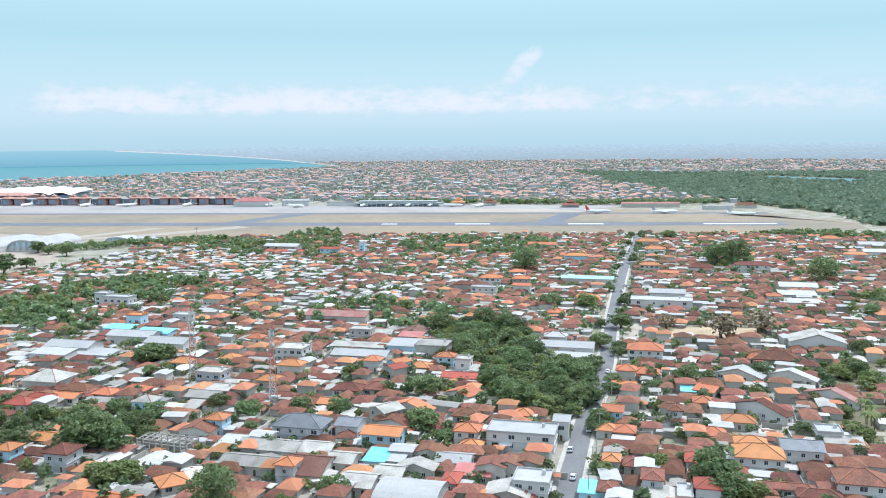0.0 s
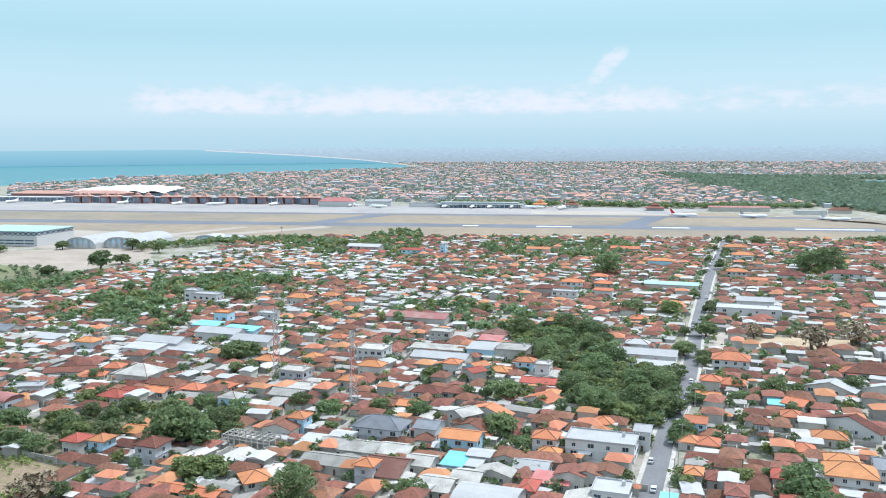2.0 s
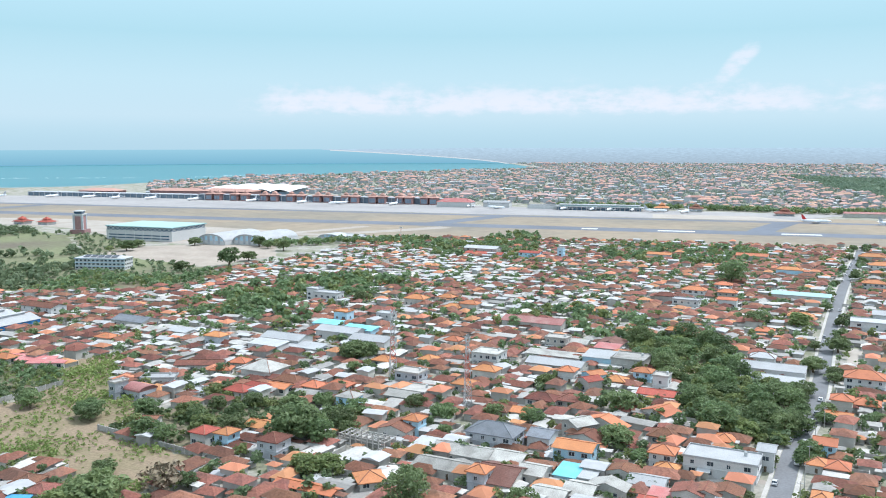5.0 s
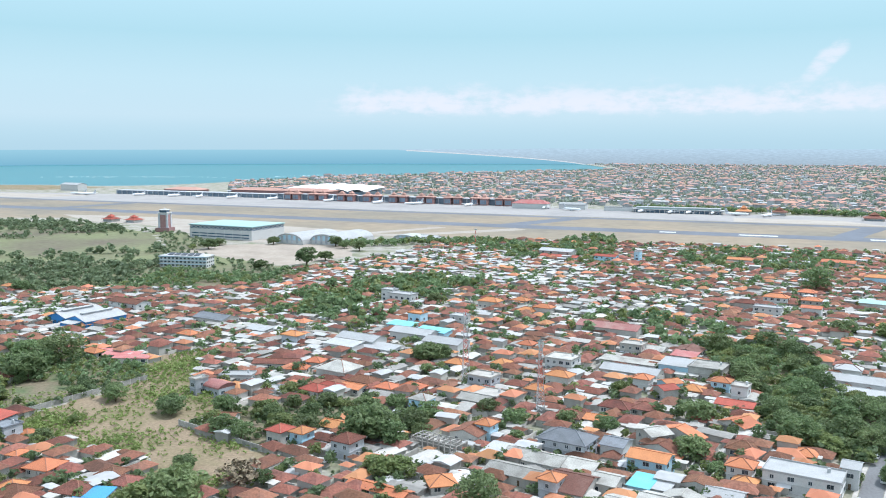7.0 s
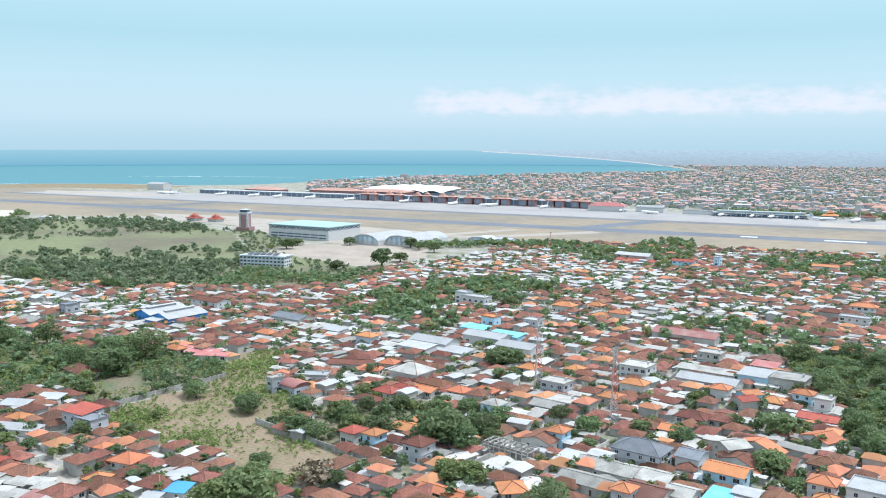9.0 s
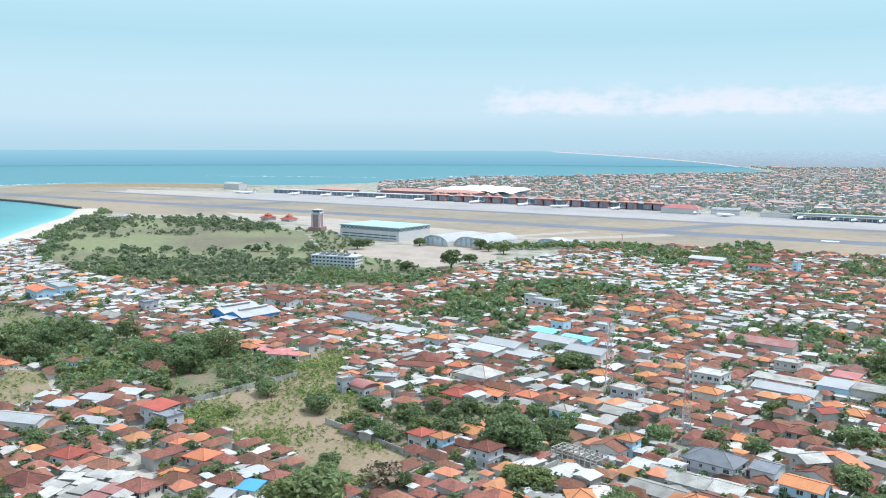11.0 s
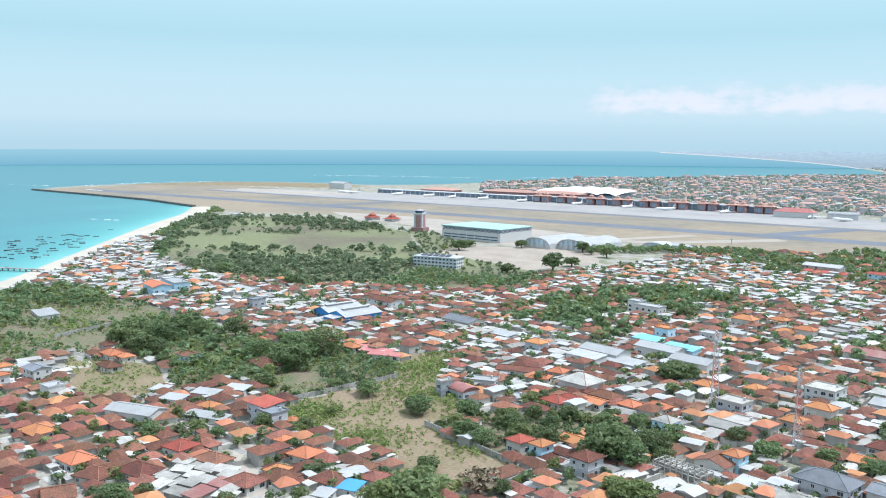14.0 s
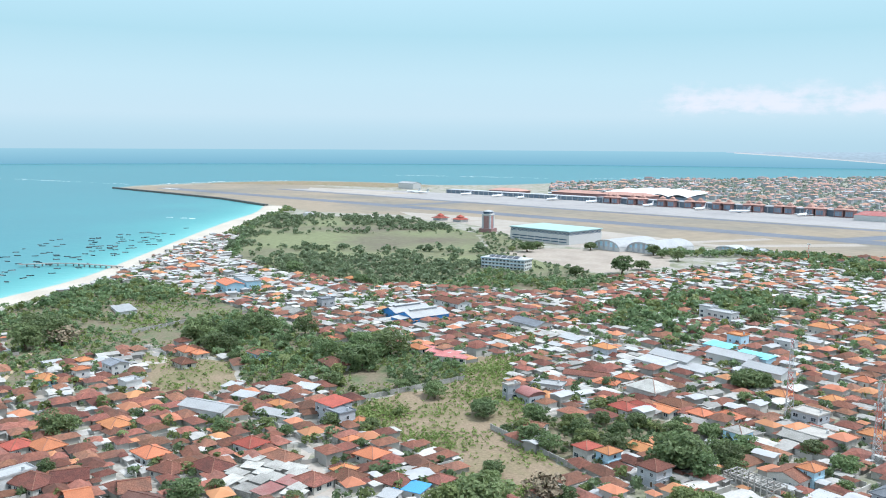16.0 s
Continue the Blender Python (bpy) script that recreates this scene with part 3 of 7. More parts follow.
# ---- plants ----
def leaf_cloud(bm, rng, centre, radius, count, size, flat=0.8):
    for _ in range(count):
        v = Vector((rng.gauss(0, 1), rng.gauss(0, 1), rng.gauss(0, 1)))
        v.normalize()
        if v.z < -0.35:
            v.z *= -0.6
        r = radius * (0.72 + 0.33 * rng.random())
        c = Vector(centre) + Vector((v.x * r, v.y * r, v.z * r * flat))
        nrm = (v + 0.7 * Vector((rng.gauss(0, 1), rng.gauss(0, 1), rng.gauss(0, 1) + 0.3))).normalized()
        q = nrm.to_track_quat("Z", "Y") @ Euler((0, 0, rng.random() * 6.28)).to_quaternion()
        s = size * (0.6 + 0.8 * rng.random())
        vs = [bm.verts.new(c + q @ Vector(p)) for p in ((-s, -0.1 * s, 0), (0, -0.55 * s, 0.12 * s), (s, 0, 0), (0, 0.55 * s, 0.12 * s))]
        bm.faces.new(vs)


def tree(name, seed, height, spread, leaf="leaf", clumps=16, leaves=92, size=0.38, label="broad-leaved tree with a dense dark green crown", flat=0.75):
    rng = random.Random(seed)
    thing = new(name)
    tagged(thing, label, "tree")
    bm = bmesh.new()
    fork = Vector((rng.uniform(-0.3, 0.3), rng.uniform(-0.3, 0.3), height * 0.26))
    beam(bm, (0, 0, -0.2), fork, 0.32, sides=7, r2=0.24)
    tips = []
    for k in range(clumps):
        # a rounded crown that starts low on the trunk
        a, u = k * 2.4 + rng.random(), 0.96 - 1.72 * (k + 0.5) / clumps
        ring, q = math.sqrt(1 - u * u), rng.uniform(0.7, 1.05)
        tips.append(Vector((spread * 0.66 * ring * q * math.cos(a), spread * 0.66 * ring * q * math.sin(a), height * (0.47 + 0.36 * u * q))))
    for tip in tips[::2]:
        beam(bm, fork, tip * 0.93, 0.13, sides=5, r2=0.05)
    part("trunk", bm, M["bark"], thing)
    bm = bmesh.new()
    for tip in tips:
        leaf_cloud(bm, rng, tip, spread * rng.uniform(0.30, 0.46), leaves, size, flat)
    part("crown", bm, M[leaf], thing)
    return thing


def palm(seed, height):
    rng = random.Random(seed)
    thing = new("palm_tree")
    tagged(thing, "tall coconut palm with drooping green fronds", "palm tree")
    bm = bmesh.new()
    lean = Vector((rng.uniform(-0.8, 0.8), rng.uniform(-0.8, 0.8), height))
    mid = lean * 0.5 + Vector((0.3, 0, 0))
    beam(bm, (0, 0, -0.2), mid, 0.2, sides=6, r2=0.16)
    beam(bm, mid, lean, 0.16, sides=6, r2=0.12)
    part("trunk", bm, M["bark"], thing)
    bm = bmesh.new()
    for k in range(13):
        a, up = k * 2 * math.pi / 13 + rng.random() * 0.3, rng.uniform(0.0, 0.9)
        prev = None
        for j in range(7):
            s = j / 6
            c = lean + Vector((math.cos(a) * 3.4 * s, math.sin(a) * 3.4 * s, up * 2.4 * s - 2.8 * s * s))
            wdt = 0.75 * math.sin(math.pi * min(0.97, s * 0.8 + 0.17))
            side = Vector((-math.sin(a), math.cos(a), 0)) * wdt
            row = [bm.verts.new(c - side - Vector((0, 0, wdt * 0.5))), bm.verts.new(c), bm.verts.new(c + side - Vector((0, 0, wdt * 0.5)))]
            if prev:
                bm.faces.new((prev[0], prev[1], row[1], row[0]))
                bm.faces.new((prev[1], prev[2], row[2], row[1]))
            prev = row
    part("crown", bm, M["leafl"], thing)
    return thing


# ---- joined repeats that nobody could count ----
def joined(name, verts, polys, mats, indices, label, category, group=""):
    me = bpy.data.meshes.new(name)
    me.from_pydata(verts, [], polys)
    for mm in mats:
        me.materials.append(mm)
    me.polygons.foreach_set("material_index", indices)
    me.update()
    return tagged(new(name, me), label, category, group, "stuff")


def far_houses(name, spots, label, kinds=("f_wall", "f_tile", "f_orange", "f_grey", "f_white")):
    """spots: (x, y, width, depth, wall height, turn, roof index 1..4)."""
    V, F, I = [], [], []
    for x, y, w, d, h, turn, kind in spots:
        c, s = math.cos(turn), math.sin(turn)

        def add(pts, polys, idx):
            base = len(V)
            V.extend((x + c * px - s * py, y + s * px + c * py, pz) for px, py, pz in pts)
            F.extend(tuple(base + k for k in q) for q in polys)
            I.extend([idx] * len(polys))
        a, b = w / 2, d / 2
        add([(-a, -b, 0), (a, -b, 0), (a, b, 0), (-a, b, 0), (-a, -b, h), (a, -b, h), (a, b, h), (-a, b, h)], [(0, 1, 5, 4), (1, 2, 6, 5), (2, 3, 7, 6), (3, 0, 4, 7)], 0)
        a, b = a + 0.6, b + 0.6
        if kind in (1, 2):
            r, e = min(w, d) * 0.27, max(0.05, a - b)
            add([(-a, -b, h), (a, -b, h), (a, b, h), (-a, b, h), (-e, 0, h + r), (e, 0, h + r)], [(0, 1, 5, 4), (1, 2, 5), (2, 3, 4, 5), (3, 0, 4)], kind)
        else:
            r = d * 0.12
            add([(-a, -b, h), (a, -b, h), (a, 0, h + r), (-a, 0, h + r), (-a, b, h), (a, b, h)], [(0, 1, 2, 3), (3, 2, 5, 4), (0, 3, 4), (1, 5, 2)], kind)
    return joined(name, V, F, [M[k] for k in kinds], I, label, "houses")


def far_trees(name, spots, material, label, quads=26, category="woods", grain=0.26):
    """spots: (x, y, radius, height). Each crown is a loose clump of leaf sprays."""
    rng = np.random.default_rng(len(spots))
    n = len(spots)
    sp = np.array(spots, float)
    v = rng.normal(size=(n, quads, 3))
    v /= np.linalg.norm(v, axis=2, keepdims=True)
    v[:, :, 2] = np.where(v[:, :, 2] < -0.6, -v[:, :, 2], v[:, :, 2])
    rad = sp[:, 2][:, None, None] * (0.7 + 0.5 * rng.random((n, quads, 1)))
    # five uneven lobes to a crown
    lobe = rng.normal(size=(n, 5, 3))
    lobe /= np.linalg.norm(lobe, axis=2, keepdims=True)
    lobe *= (0.35 + 0.3 * rng.random((n, 5, 1))) * sp[:, 2][:, None, None]
    lobe[:, :, 2] = np.abs(lobe[:, :, 2]) * 0.9 - 0.12 * sp[:, 2][:, None]
    pick = rng.integers(0, 5, (n, quads))
    c = v * rad * 0.58 + lobe[np.arange(n)[:, None], pick]
    c[:, :, 2] *= (sp[:, 3] / sp[:, 2] * 0.55)[:, None]
    c[:, :, 0] += sp[:, 0][:, None]
    c[:, :, 1] += sp[:, 1][:, None]
    c[:, :, 2] += (sp[:, 3] * 0.42)[:, None]
    nrm = v + 0.55 * rng.normal(size=v.shape)
    nrm /= np.linalg.norm(nrm, axis=2, keepdims=True)
    ref = np.where(np.abs(nrm[:, :, 2:3]) > 0.9, np.array([1.0, 0, 0]), np.array([0, 0, 1.0]))
    t1 = np.cross(nrm, ref)
    t1 /= np.linalg.norm(t1, axis=2, keepdims=True)
    t2 = np.cross(nrm, t1)
    s = sp[:, 2][:, None, None] * (grain + 0.9 * grain * rng.random((n, quads, 1)))
    quad = np.stack([c - t1 * s, c - t2 * s * 0.7, c + t1 * s, c + t2 * s * 0.7], axis=2)
    V = quad.reshape(-1, 3)
    F = np.arange(len(V)).reshape(-1, 4)
    return joined(name, V.tolist(), F.tolist(), [material], [0] * len(F), label, category)


def inside(x, y, poly):
    hit = False
    for k in range(len(poly)):
        (x0, y0), (x1, y1) = poly[k - 1], poly[k]
        if (y0 > y) != (y1 > y) and x < (x1 - x0) * (y - y0) / (y1 - y0) + x0:
            hit = not hit
    return hit


def near_line(x, y, line, r):
    for k in range(len(line) - 1):
        (x0, y0), (x1, y1) = line[k], line[k + 1]
        dx, dy = x1 - x0, y1 - y0
        t = max(0, min(1, ((x - x0) * dx + (y - y0) * dy) / (dx * dx + dy * dy)))
        if math.hypot(x - x0 - t * dx, y - y0 - t * dy) < r:
            return True
    return False


def scatter(poly, gap, rng, jitter=0.45):
    """Points about 'gap' apart inside a plan outline."""
    xs, ys = [p[0] for p in poly], [p[1] for p in poly]
    y = min(ys)
    while y < max(ys):
        x = min(xs)
        while x < max(xs):
            px, py = x + rng.uniform(-jitter, jitter) * gap, y + rng.uniform(-jitter, jitter) * gap
            if inside(px, py, poly):
                yield px, py
            x += gap
        y += gap


def sheet(name, poly, z, material, label, category, rough_edge=0.0, seed=1):
    """A flat piece of ground laid a little above the land, with an uneven outline where it is natural."""
    rng = random.Random(seed)
    pts = []
    for k in range(len(poly)):
        (x0, y0), (x1, y1) = poly[k], poly[(k + 1) % len(poly)]
        n = max(1, int(math.hypot(x1 - x0, y1 - y0) / 8)) if rough_edge else 1
        for j in range(n):
            s = j / n
            pts.append((x0 + (x1 - x0) * s + rng.uniform(-1, 1) * rough_edge, y0 + (y1 - y0) * s + rng.uniform(-1, 1) * rough_edge, z))
    bm = bmesh.new()
    f = bm.faces.new([bm.verts.new(p) for p in pts])
    f.normal_update()
    if f.normal.z < 0:
        f.normal_flip()
    bmesh.ops.triangulate(bm, faces=bm.faces[:])
    return tagged(part(name, bm, material), label, category, "", "structure")


def ribbon(name, line, width, z, material, label, category):
    bm = bmesh.new()
    prev = None
    for k, (x, y) in enumerate(line):
        a, b = line[max(0, k - 1)], line[min(len(line) - 1, k + 1)]
        t = Vector((b[0] - a[0], b[1] - a[1])).normalized() * width / 2
        row = [bm.verts.new((x - t.y, y + t.x, z)), bm.verts.new((x + t.y, y - t.x, z))]
        if prev:
            f = bm.faces.new((prev[0], prev[1], row[1], row[0]))
        prev = row
    bmesh.ops.recalc_face_normals(bm, faces=bm.faces[:])
    for f in bm.faces:
        if f.normal.z < 0:
            f.normal_flip()
    return tagged(part(name, bm, material), label, category, "", "structure")


def smooth_line(pts, n=6):
    out = []
    for k in range(len(pts) - 1):
        p0, p1, p2, p3 = (Vector(pts[max(0, min(len(pts) - 1, k + j))]) for j in (-1, 0, 1, 2))
        for j in range(n):
            t = j / n
            q = 0.5 * (2 * p1 + (p2 - p0) * t + (2 * p0 - 5 * p1 + 4 * p2 - p3) * t * t + (3 * p1 - p0 - 3 * p2 + p3) * t ** 3)
            out.append((q.x, q.y))
    out.append(tuple(pts[-1]))
    return out


# ---- land and sea ----
BEACH = [(-420, -500), (-500, -100), (-590, 150), (-654, 292), (-703, 385), (-782, 483), (-920, 646), (-1034, 784), (-1150, 935), (-1262, 1048)]
SEAWALL = [(-1262, 1048), (-1480, 1112), (-1716, 1146), (-2010, 1182)]
NORTH = [(-2010, 1182), (-2085, 1300), (-2100, 1480), (-2080, 1640), (-2000, 1800), (-1771, 1900), (-1560, 1905), (-1430, 2030), (-1381, 2233), (-1291, 2658), (-1086, 2985),
         (-821, 3440), (-560, 3750), (-520, 4050), (-640, 4450), (-800, 4990)]
COAST = smooth_line(BEACH) + SEAWALL[1:] + smooth_line(NORTH)[1:]


def land():
    bm = bmesh.new()
    outer = COAST + [(0, 5200), (5200, 5200), (5200, -900), (-420, -900)]
    f = bm.faces.new([bm.verts.new((x, y, 0)) for x, y in outer])
    f.normal_update()
    if f.normal.z < 0:
        f.normal_flip()
    ext = bmesh.ops.extrude_edge_only(bm, edges=bm.edges[:])
    for v in ext["geom"]:
        if isinstance(v, bmesh.types.BMVert):
            v.co.z = -3
    bmesh.ops.triangulate(bm, faces=bm.faces[:])
    return tagged(part("ground", bm, M["town"]), "dusty tan and grey town ground with green patches", "ground", "", "structure")


land()


def sea():
    bm = bmesh.new()
    faces(bm, [(-5200, -900, -0.75), (5200, -900, -0.75), (5200, 5200, -0.75), (-5200, 5200, -0.75)], [(0, 1, 2, 3)])
    tagged(part("sea", bm, M["sea"]), "open blue-green tropical sea", "sea", "", "structure")
    xs, ys = np.arange(-2700, -380, 18.0), np.arange(-100, 1330, 18.0)
    gx, gy = np.meshgrid(xs, ys)
    shore = np.array(smooth_line(BEACH, 14))
    dist = np.sqrt(((gx[..., None] - shore[:, 0]) ** 2 + (gy[..., None] - shore[:, 1]) ** 2).min(-1))
    shallow = 0.55 * np.exp(-dist / 30) + 0.45 * np.exp(-dist / 330)
    fade = np.clip((gx + 2680) / 500, 0, 1) * np.clip((1320 - gy) / 60, 0, 1)
    shallow = shallow * fade
    n, mcols = gx.shape
    me = bpy.data.meshes.new("bay_shallows")
    V = np.stack([gx, gy, np.full_like(gx, -0.6)], -1).reshape(-1, 3)
    idx = np.arange(n * mcols).reshape(n, mcols)
    F = np.stack([idx[:-1, :-1], idx[:-1, 1:], idx[1:, 1:], idx[1:, :-1]], -1).reshape(-1, 4)
    me.from_pydata(V.tolist(), [], F.tolist())
    att = me.attributes.new("shallow", "FLOAT", "POINT")
    att.data.foreach_set("value", shallow.reshape(-1))
    me.materials.append(M["sea"])
    tagged(new("bay_shallows", me), "clear turquoise shallows along the beach", "sea", "", "structure")


sea()


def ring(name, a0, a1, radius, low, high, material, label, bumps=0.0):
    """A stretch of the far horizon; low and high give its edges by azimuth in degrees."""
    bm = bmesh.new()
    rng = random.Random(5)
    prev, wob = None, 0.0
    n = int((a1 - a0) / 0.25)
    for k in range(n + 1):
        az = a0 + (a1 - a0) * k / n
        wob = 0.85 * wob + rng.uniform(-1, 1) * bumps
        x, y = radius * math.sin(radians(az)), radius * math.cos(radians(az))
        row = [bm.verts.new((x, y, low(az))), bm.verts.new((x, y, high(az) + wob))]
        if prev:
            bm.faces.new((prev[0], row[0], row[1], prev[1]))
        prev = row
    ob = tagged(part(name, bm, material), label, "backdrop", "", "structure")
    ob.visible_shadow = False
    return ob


# rings glow by themselves; their colours fade upwards into painted horizon haze
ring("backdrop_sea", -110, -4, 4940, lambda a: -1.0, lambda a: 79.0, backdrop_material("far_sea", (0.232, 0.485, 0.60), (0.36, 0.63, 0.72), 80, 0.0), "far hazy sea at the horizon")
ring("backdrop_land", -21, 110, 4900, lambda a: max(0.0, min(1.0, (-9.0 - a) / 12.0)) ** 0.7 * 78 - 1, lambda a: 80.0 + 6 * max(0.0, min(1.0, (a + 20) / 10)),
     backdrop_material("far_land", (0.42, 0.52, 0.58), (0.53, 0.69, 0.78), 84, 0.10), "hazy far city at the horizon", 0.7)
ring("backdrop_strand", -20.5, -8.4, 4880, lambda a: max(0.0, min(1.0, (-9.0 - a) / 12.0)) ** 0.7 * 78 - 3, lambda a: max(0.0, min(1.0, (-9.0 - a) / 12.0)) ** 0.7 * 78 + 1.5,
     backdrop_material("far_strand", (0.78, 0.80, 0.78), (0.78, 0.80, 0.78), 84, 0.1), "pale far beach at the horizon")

# beach
bm = bmesh.new()
prev = None
shore = smooth_line(BEACH)
for k, (x, y) in enumerate(shore):
    a, b = shore[max(0, k - 1)], shore[min(len(shore) - 1, k + 1)]
    t = Vector((b[0] - a[0], b[1] - a[1])).normalized()
    wide = 25 + 14 * max(0, min(1, (y - 400) / 300)) - 10 * max(0, min(1, (y - 950) / 90))
    row = [bm.verts.new((x + t.y * q, y - t.x * q, z)) for q, z in ((-7, -0.9), (0, 0.02), (wide * 0.4, 0.35), (wide + 3 * math.sin(k * 1.7), 0.12))]
    if prev:
        for j in range(3):
            bm.faces.new((prev[j], row[j], row[j + 1], prev[j + 1]))
    prev = row
bmesh.ops.recalc_face_normals(bm, faces=bm.faces[:])
tagged(part("beach", bm, M["sand"]), "curving beach of pale coral sand", "beach", "", "structure")
bm = bmesh.new()
for k in range(len(SEAWALL) - 1):
    beam(bm, (*SEAWALL[k], -0.3), (*SEAWALL[k + 1], -0.3), 5.0)
tagged(part("sea_wall", bm, M["rock"]), "dark rock sea wall round the runway end", "sea wall", "", "structure")


def foam(line, width, seed):
    rng = random.Random(seed)
    bm = bmesh.new()
    for k in range(len(line) - 1):
        (x0, y0), (x1, y1) = line[k], line[k + 1]
        n = max(2, int(math.hypot(x1 - x0, y1 - y0) / 14))
        for j in range(n):
            if rng.random() < 0.3:
                continue
            s, e = j / n, (j + rng.uniform(0.7, 1.25)) / n
            w = width * rng.uniform(0.3, 1.0)
            o = rng.uniform(-1, 1) * width
            a, b = Vector((x0 + (x1 - x0) * s, y0 + (y1 - y0) * s)), Vector((x0 + (x1 - x0) * e, y0 + (y1 - y0) * e))
            t = (b - a).normalized()
            nn = Vector((-t.y, t.x))
            pts = [a + nn * o, a + t * (b - a).length * 0.3 + nn * (o - w), b + nn * (o - 0.2 * w), a + t * (b - a).length * 0.6 + nn * (o + w * 0.8)]
            f = bm.faces.new([bm.verts.new((p.x, p.y, -0.52)) for p in pts])
            f.normal_update()
            if f.normal.z < 0:
                f.normal_flip()
    tagged(part("surf", bm, M["foam"]), "broken white line of surf on the reef", "surf", "", "structure")


# -- surf lines --
foam([(-2900, 1250), (-2500, 1290), (-2180, 1330)], 9, 1)
foam([(-2130, 1380), (-2150, 1640), (-2060, 1830)], 10, 2)
foam([(-2200, 2350), (-1900, 2480), (-1600, 2560)], 16, 3)
foam([(-1500, 2620), (-1330, 2950)], 12, 4)
foam([(-1060, 3080), (-800, 3520), (-600, 3780)], 16, 5)
foam([(-1190, 790), (-1130, 800)], 5, 6)

# ---- ground cover and paving ----
GROVE = [(-12, 489), (15, 500), (49, 479), (47, 420), (68, 388), (59, 333), (45, 319), (27, 337), (14, 349), (14, 394), (1, 428)]
GROVE_GAP = [(14, 439), (32, 445), (32, 419), (15, 410)]
FIELD = [(-271, 266), (-256, 336), (-281, 377), (-262, 401), (-226, 334), (-196, 315), (-201, 284), (-151, 267), (-153, 227), (-175, 209), (-183, 242), (-225, 252), (-253, 252)]
SCRUB = [(-361, 282), (-364, 343), (-326, 375), (-273, 364), (-257, 338), (-271, 276), (-290, 281), (-318, 296), (-328, 255)]
MEADOW = [(-427, 266), (-371, 288), (-329, 254), (-344, 229), (-361, 226)]
WEST_SCRUB = [(-590, 263), (-630, 345), (-538, 397), (-435, 370), (-401, 315), (-439, 274), (-435, 234), (-440, 215), (-370, 164)]
AIRFIELD_GREEN = [(-1117, 944), (-978, 982), (-859, 1008), (-665, 905), (-538, 747), (-461, 628), (-448, 556), (-488, 510), (-624, 517), (-766, 577), (-949, 747)]
PLAZA = [(-532, 765), (-381, 702), (-351, 786), (-388, 867), (-469, 861), (-522, 828)]
BELT_A = [(-170, 916), (-173, 1004), (-122, 1013), (-96, 836), (-117, 795), (-157, 841)]
BELT_B = [(-44, 851), (-40, 945), (95, 934), (123, 893), (116, 844), (50, 804), (-23, 797)]
BELT_C = [(-288, 603), (-273, 653), (-198, 663), (-160, 634), (-159, 597), (-203, 588), (-261, 569)]
BELT_D = [(-301, 582), (-271, 591), (-215, 520), (-183, 472), (-202, 458), (-234, 488), (-247, 474)]
BELT_E = [(-87, 505), (-83, 560), (-35, 558), (5, 527), (5, 485), (-30, 478), (-45, 503)]
BELT_F = [(227, 772), (266, 848), (286, 810), (246, 683), (206, 676)]
BELT_G = [(266, 565), (301, 585), (253, 490), (237, 499)]
BELT_H = [(-268, 923), (-188, 917), (-161, 864), (-175, 799), (-241, 847)]
BELT_I = [(-281, 569), (-255, 673), (-205, 681), (-174, 605), (-224, 563), (-240, 536)]
BELT_J = [(-307, 518), (-287, 610), (-244, 545), (-241, 489), (-288, 495)]
LOT = [(119, 487), (180, 481), (170, 450), (113, 455)]
GREEN_EAST = [(154, 338), (176, 337), (149, 283), (139, 289)]
EAST_SCRUB = [(160, 385), (210, 404), (180, 345), (170, 357)]
TREES_SW0 = [(-132, 299), (-126, 321), (-106, 324), (-100, 304), (-113, 287)]
SANDLOT = [(107, 492), (118, 491), (110, 455), (98, 449)]
CUL = [(-241, 203), (-231, 215), (-197, 199), (-218, 181)]
GREYTOWN = [(-311, 635), (-362, 819), (-260, 875), (-165, 827), (-89, 733), (-79, 649), (-154, 662), (-241, 687)]
GREYMID = [(-106, 511), (-118, 589), (-36, 647), (-10, 584), (-62, 565), (-80, 536)]
SCRAP = [(-246, 185), (-244, 206), (-220, 200), (-203, 189), (-225, 170)]
GARDEN = [(-199, 287), (-195, 313), (-174, 326), (-153, 343), (-139, 316), (-155, 290), (-152, 271)]
PLAZA_GREEN = [(-700, 930), (-640, 925), (-600, 885), (-525, 838), (-535, 765), (-385, 699), (-350, 690), (-360, 640), (-450, 600), (-460, 640), (-540, 750), (-665, 905)]
HOTEL_GREEN = [(-446, 546), (-455, 620), (-527, 726), (-434, 638), (-374, 639), (-368, 678), (-337, 671), (-346, 583), (-391, 564)]
WOOD_WEST = [(-478, 331), (-482, 354), (-441, 372), (-400, 367), (-372, 358), (-328, 319), (-337, 309), (-364, 289), (-391, 286), (-429, 300)]
WOOD_MID = [(-365, 362), (-357, 393), (-333, 368), (-318, 345), (-312, 328), (-306, 314), (-299, 286), (-322, 301), (-330, 322)]
SHORE_TREES = [(-585, 240), (-530, 230), (-545, 343), (-570, 395), (-645, 405), (-655, 375), (-622, 310)]
COAST_TOWN = [(-762, 495), (-776, 559), (-608, 506), (-497, 473), (-463, 426), (-504, 402), (-574, 399), (-606, 393)]
WHITE_ROWS = [(-497, 473), (-410, 470), (-348, 399), (-365, 388), (-415, 420), (-440, 404)]
EAST_TREES = [(-143, 325), (-131, 339), (-120, 319), (-125, 296)]
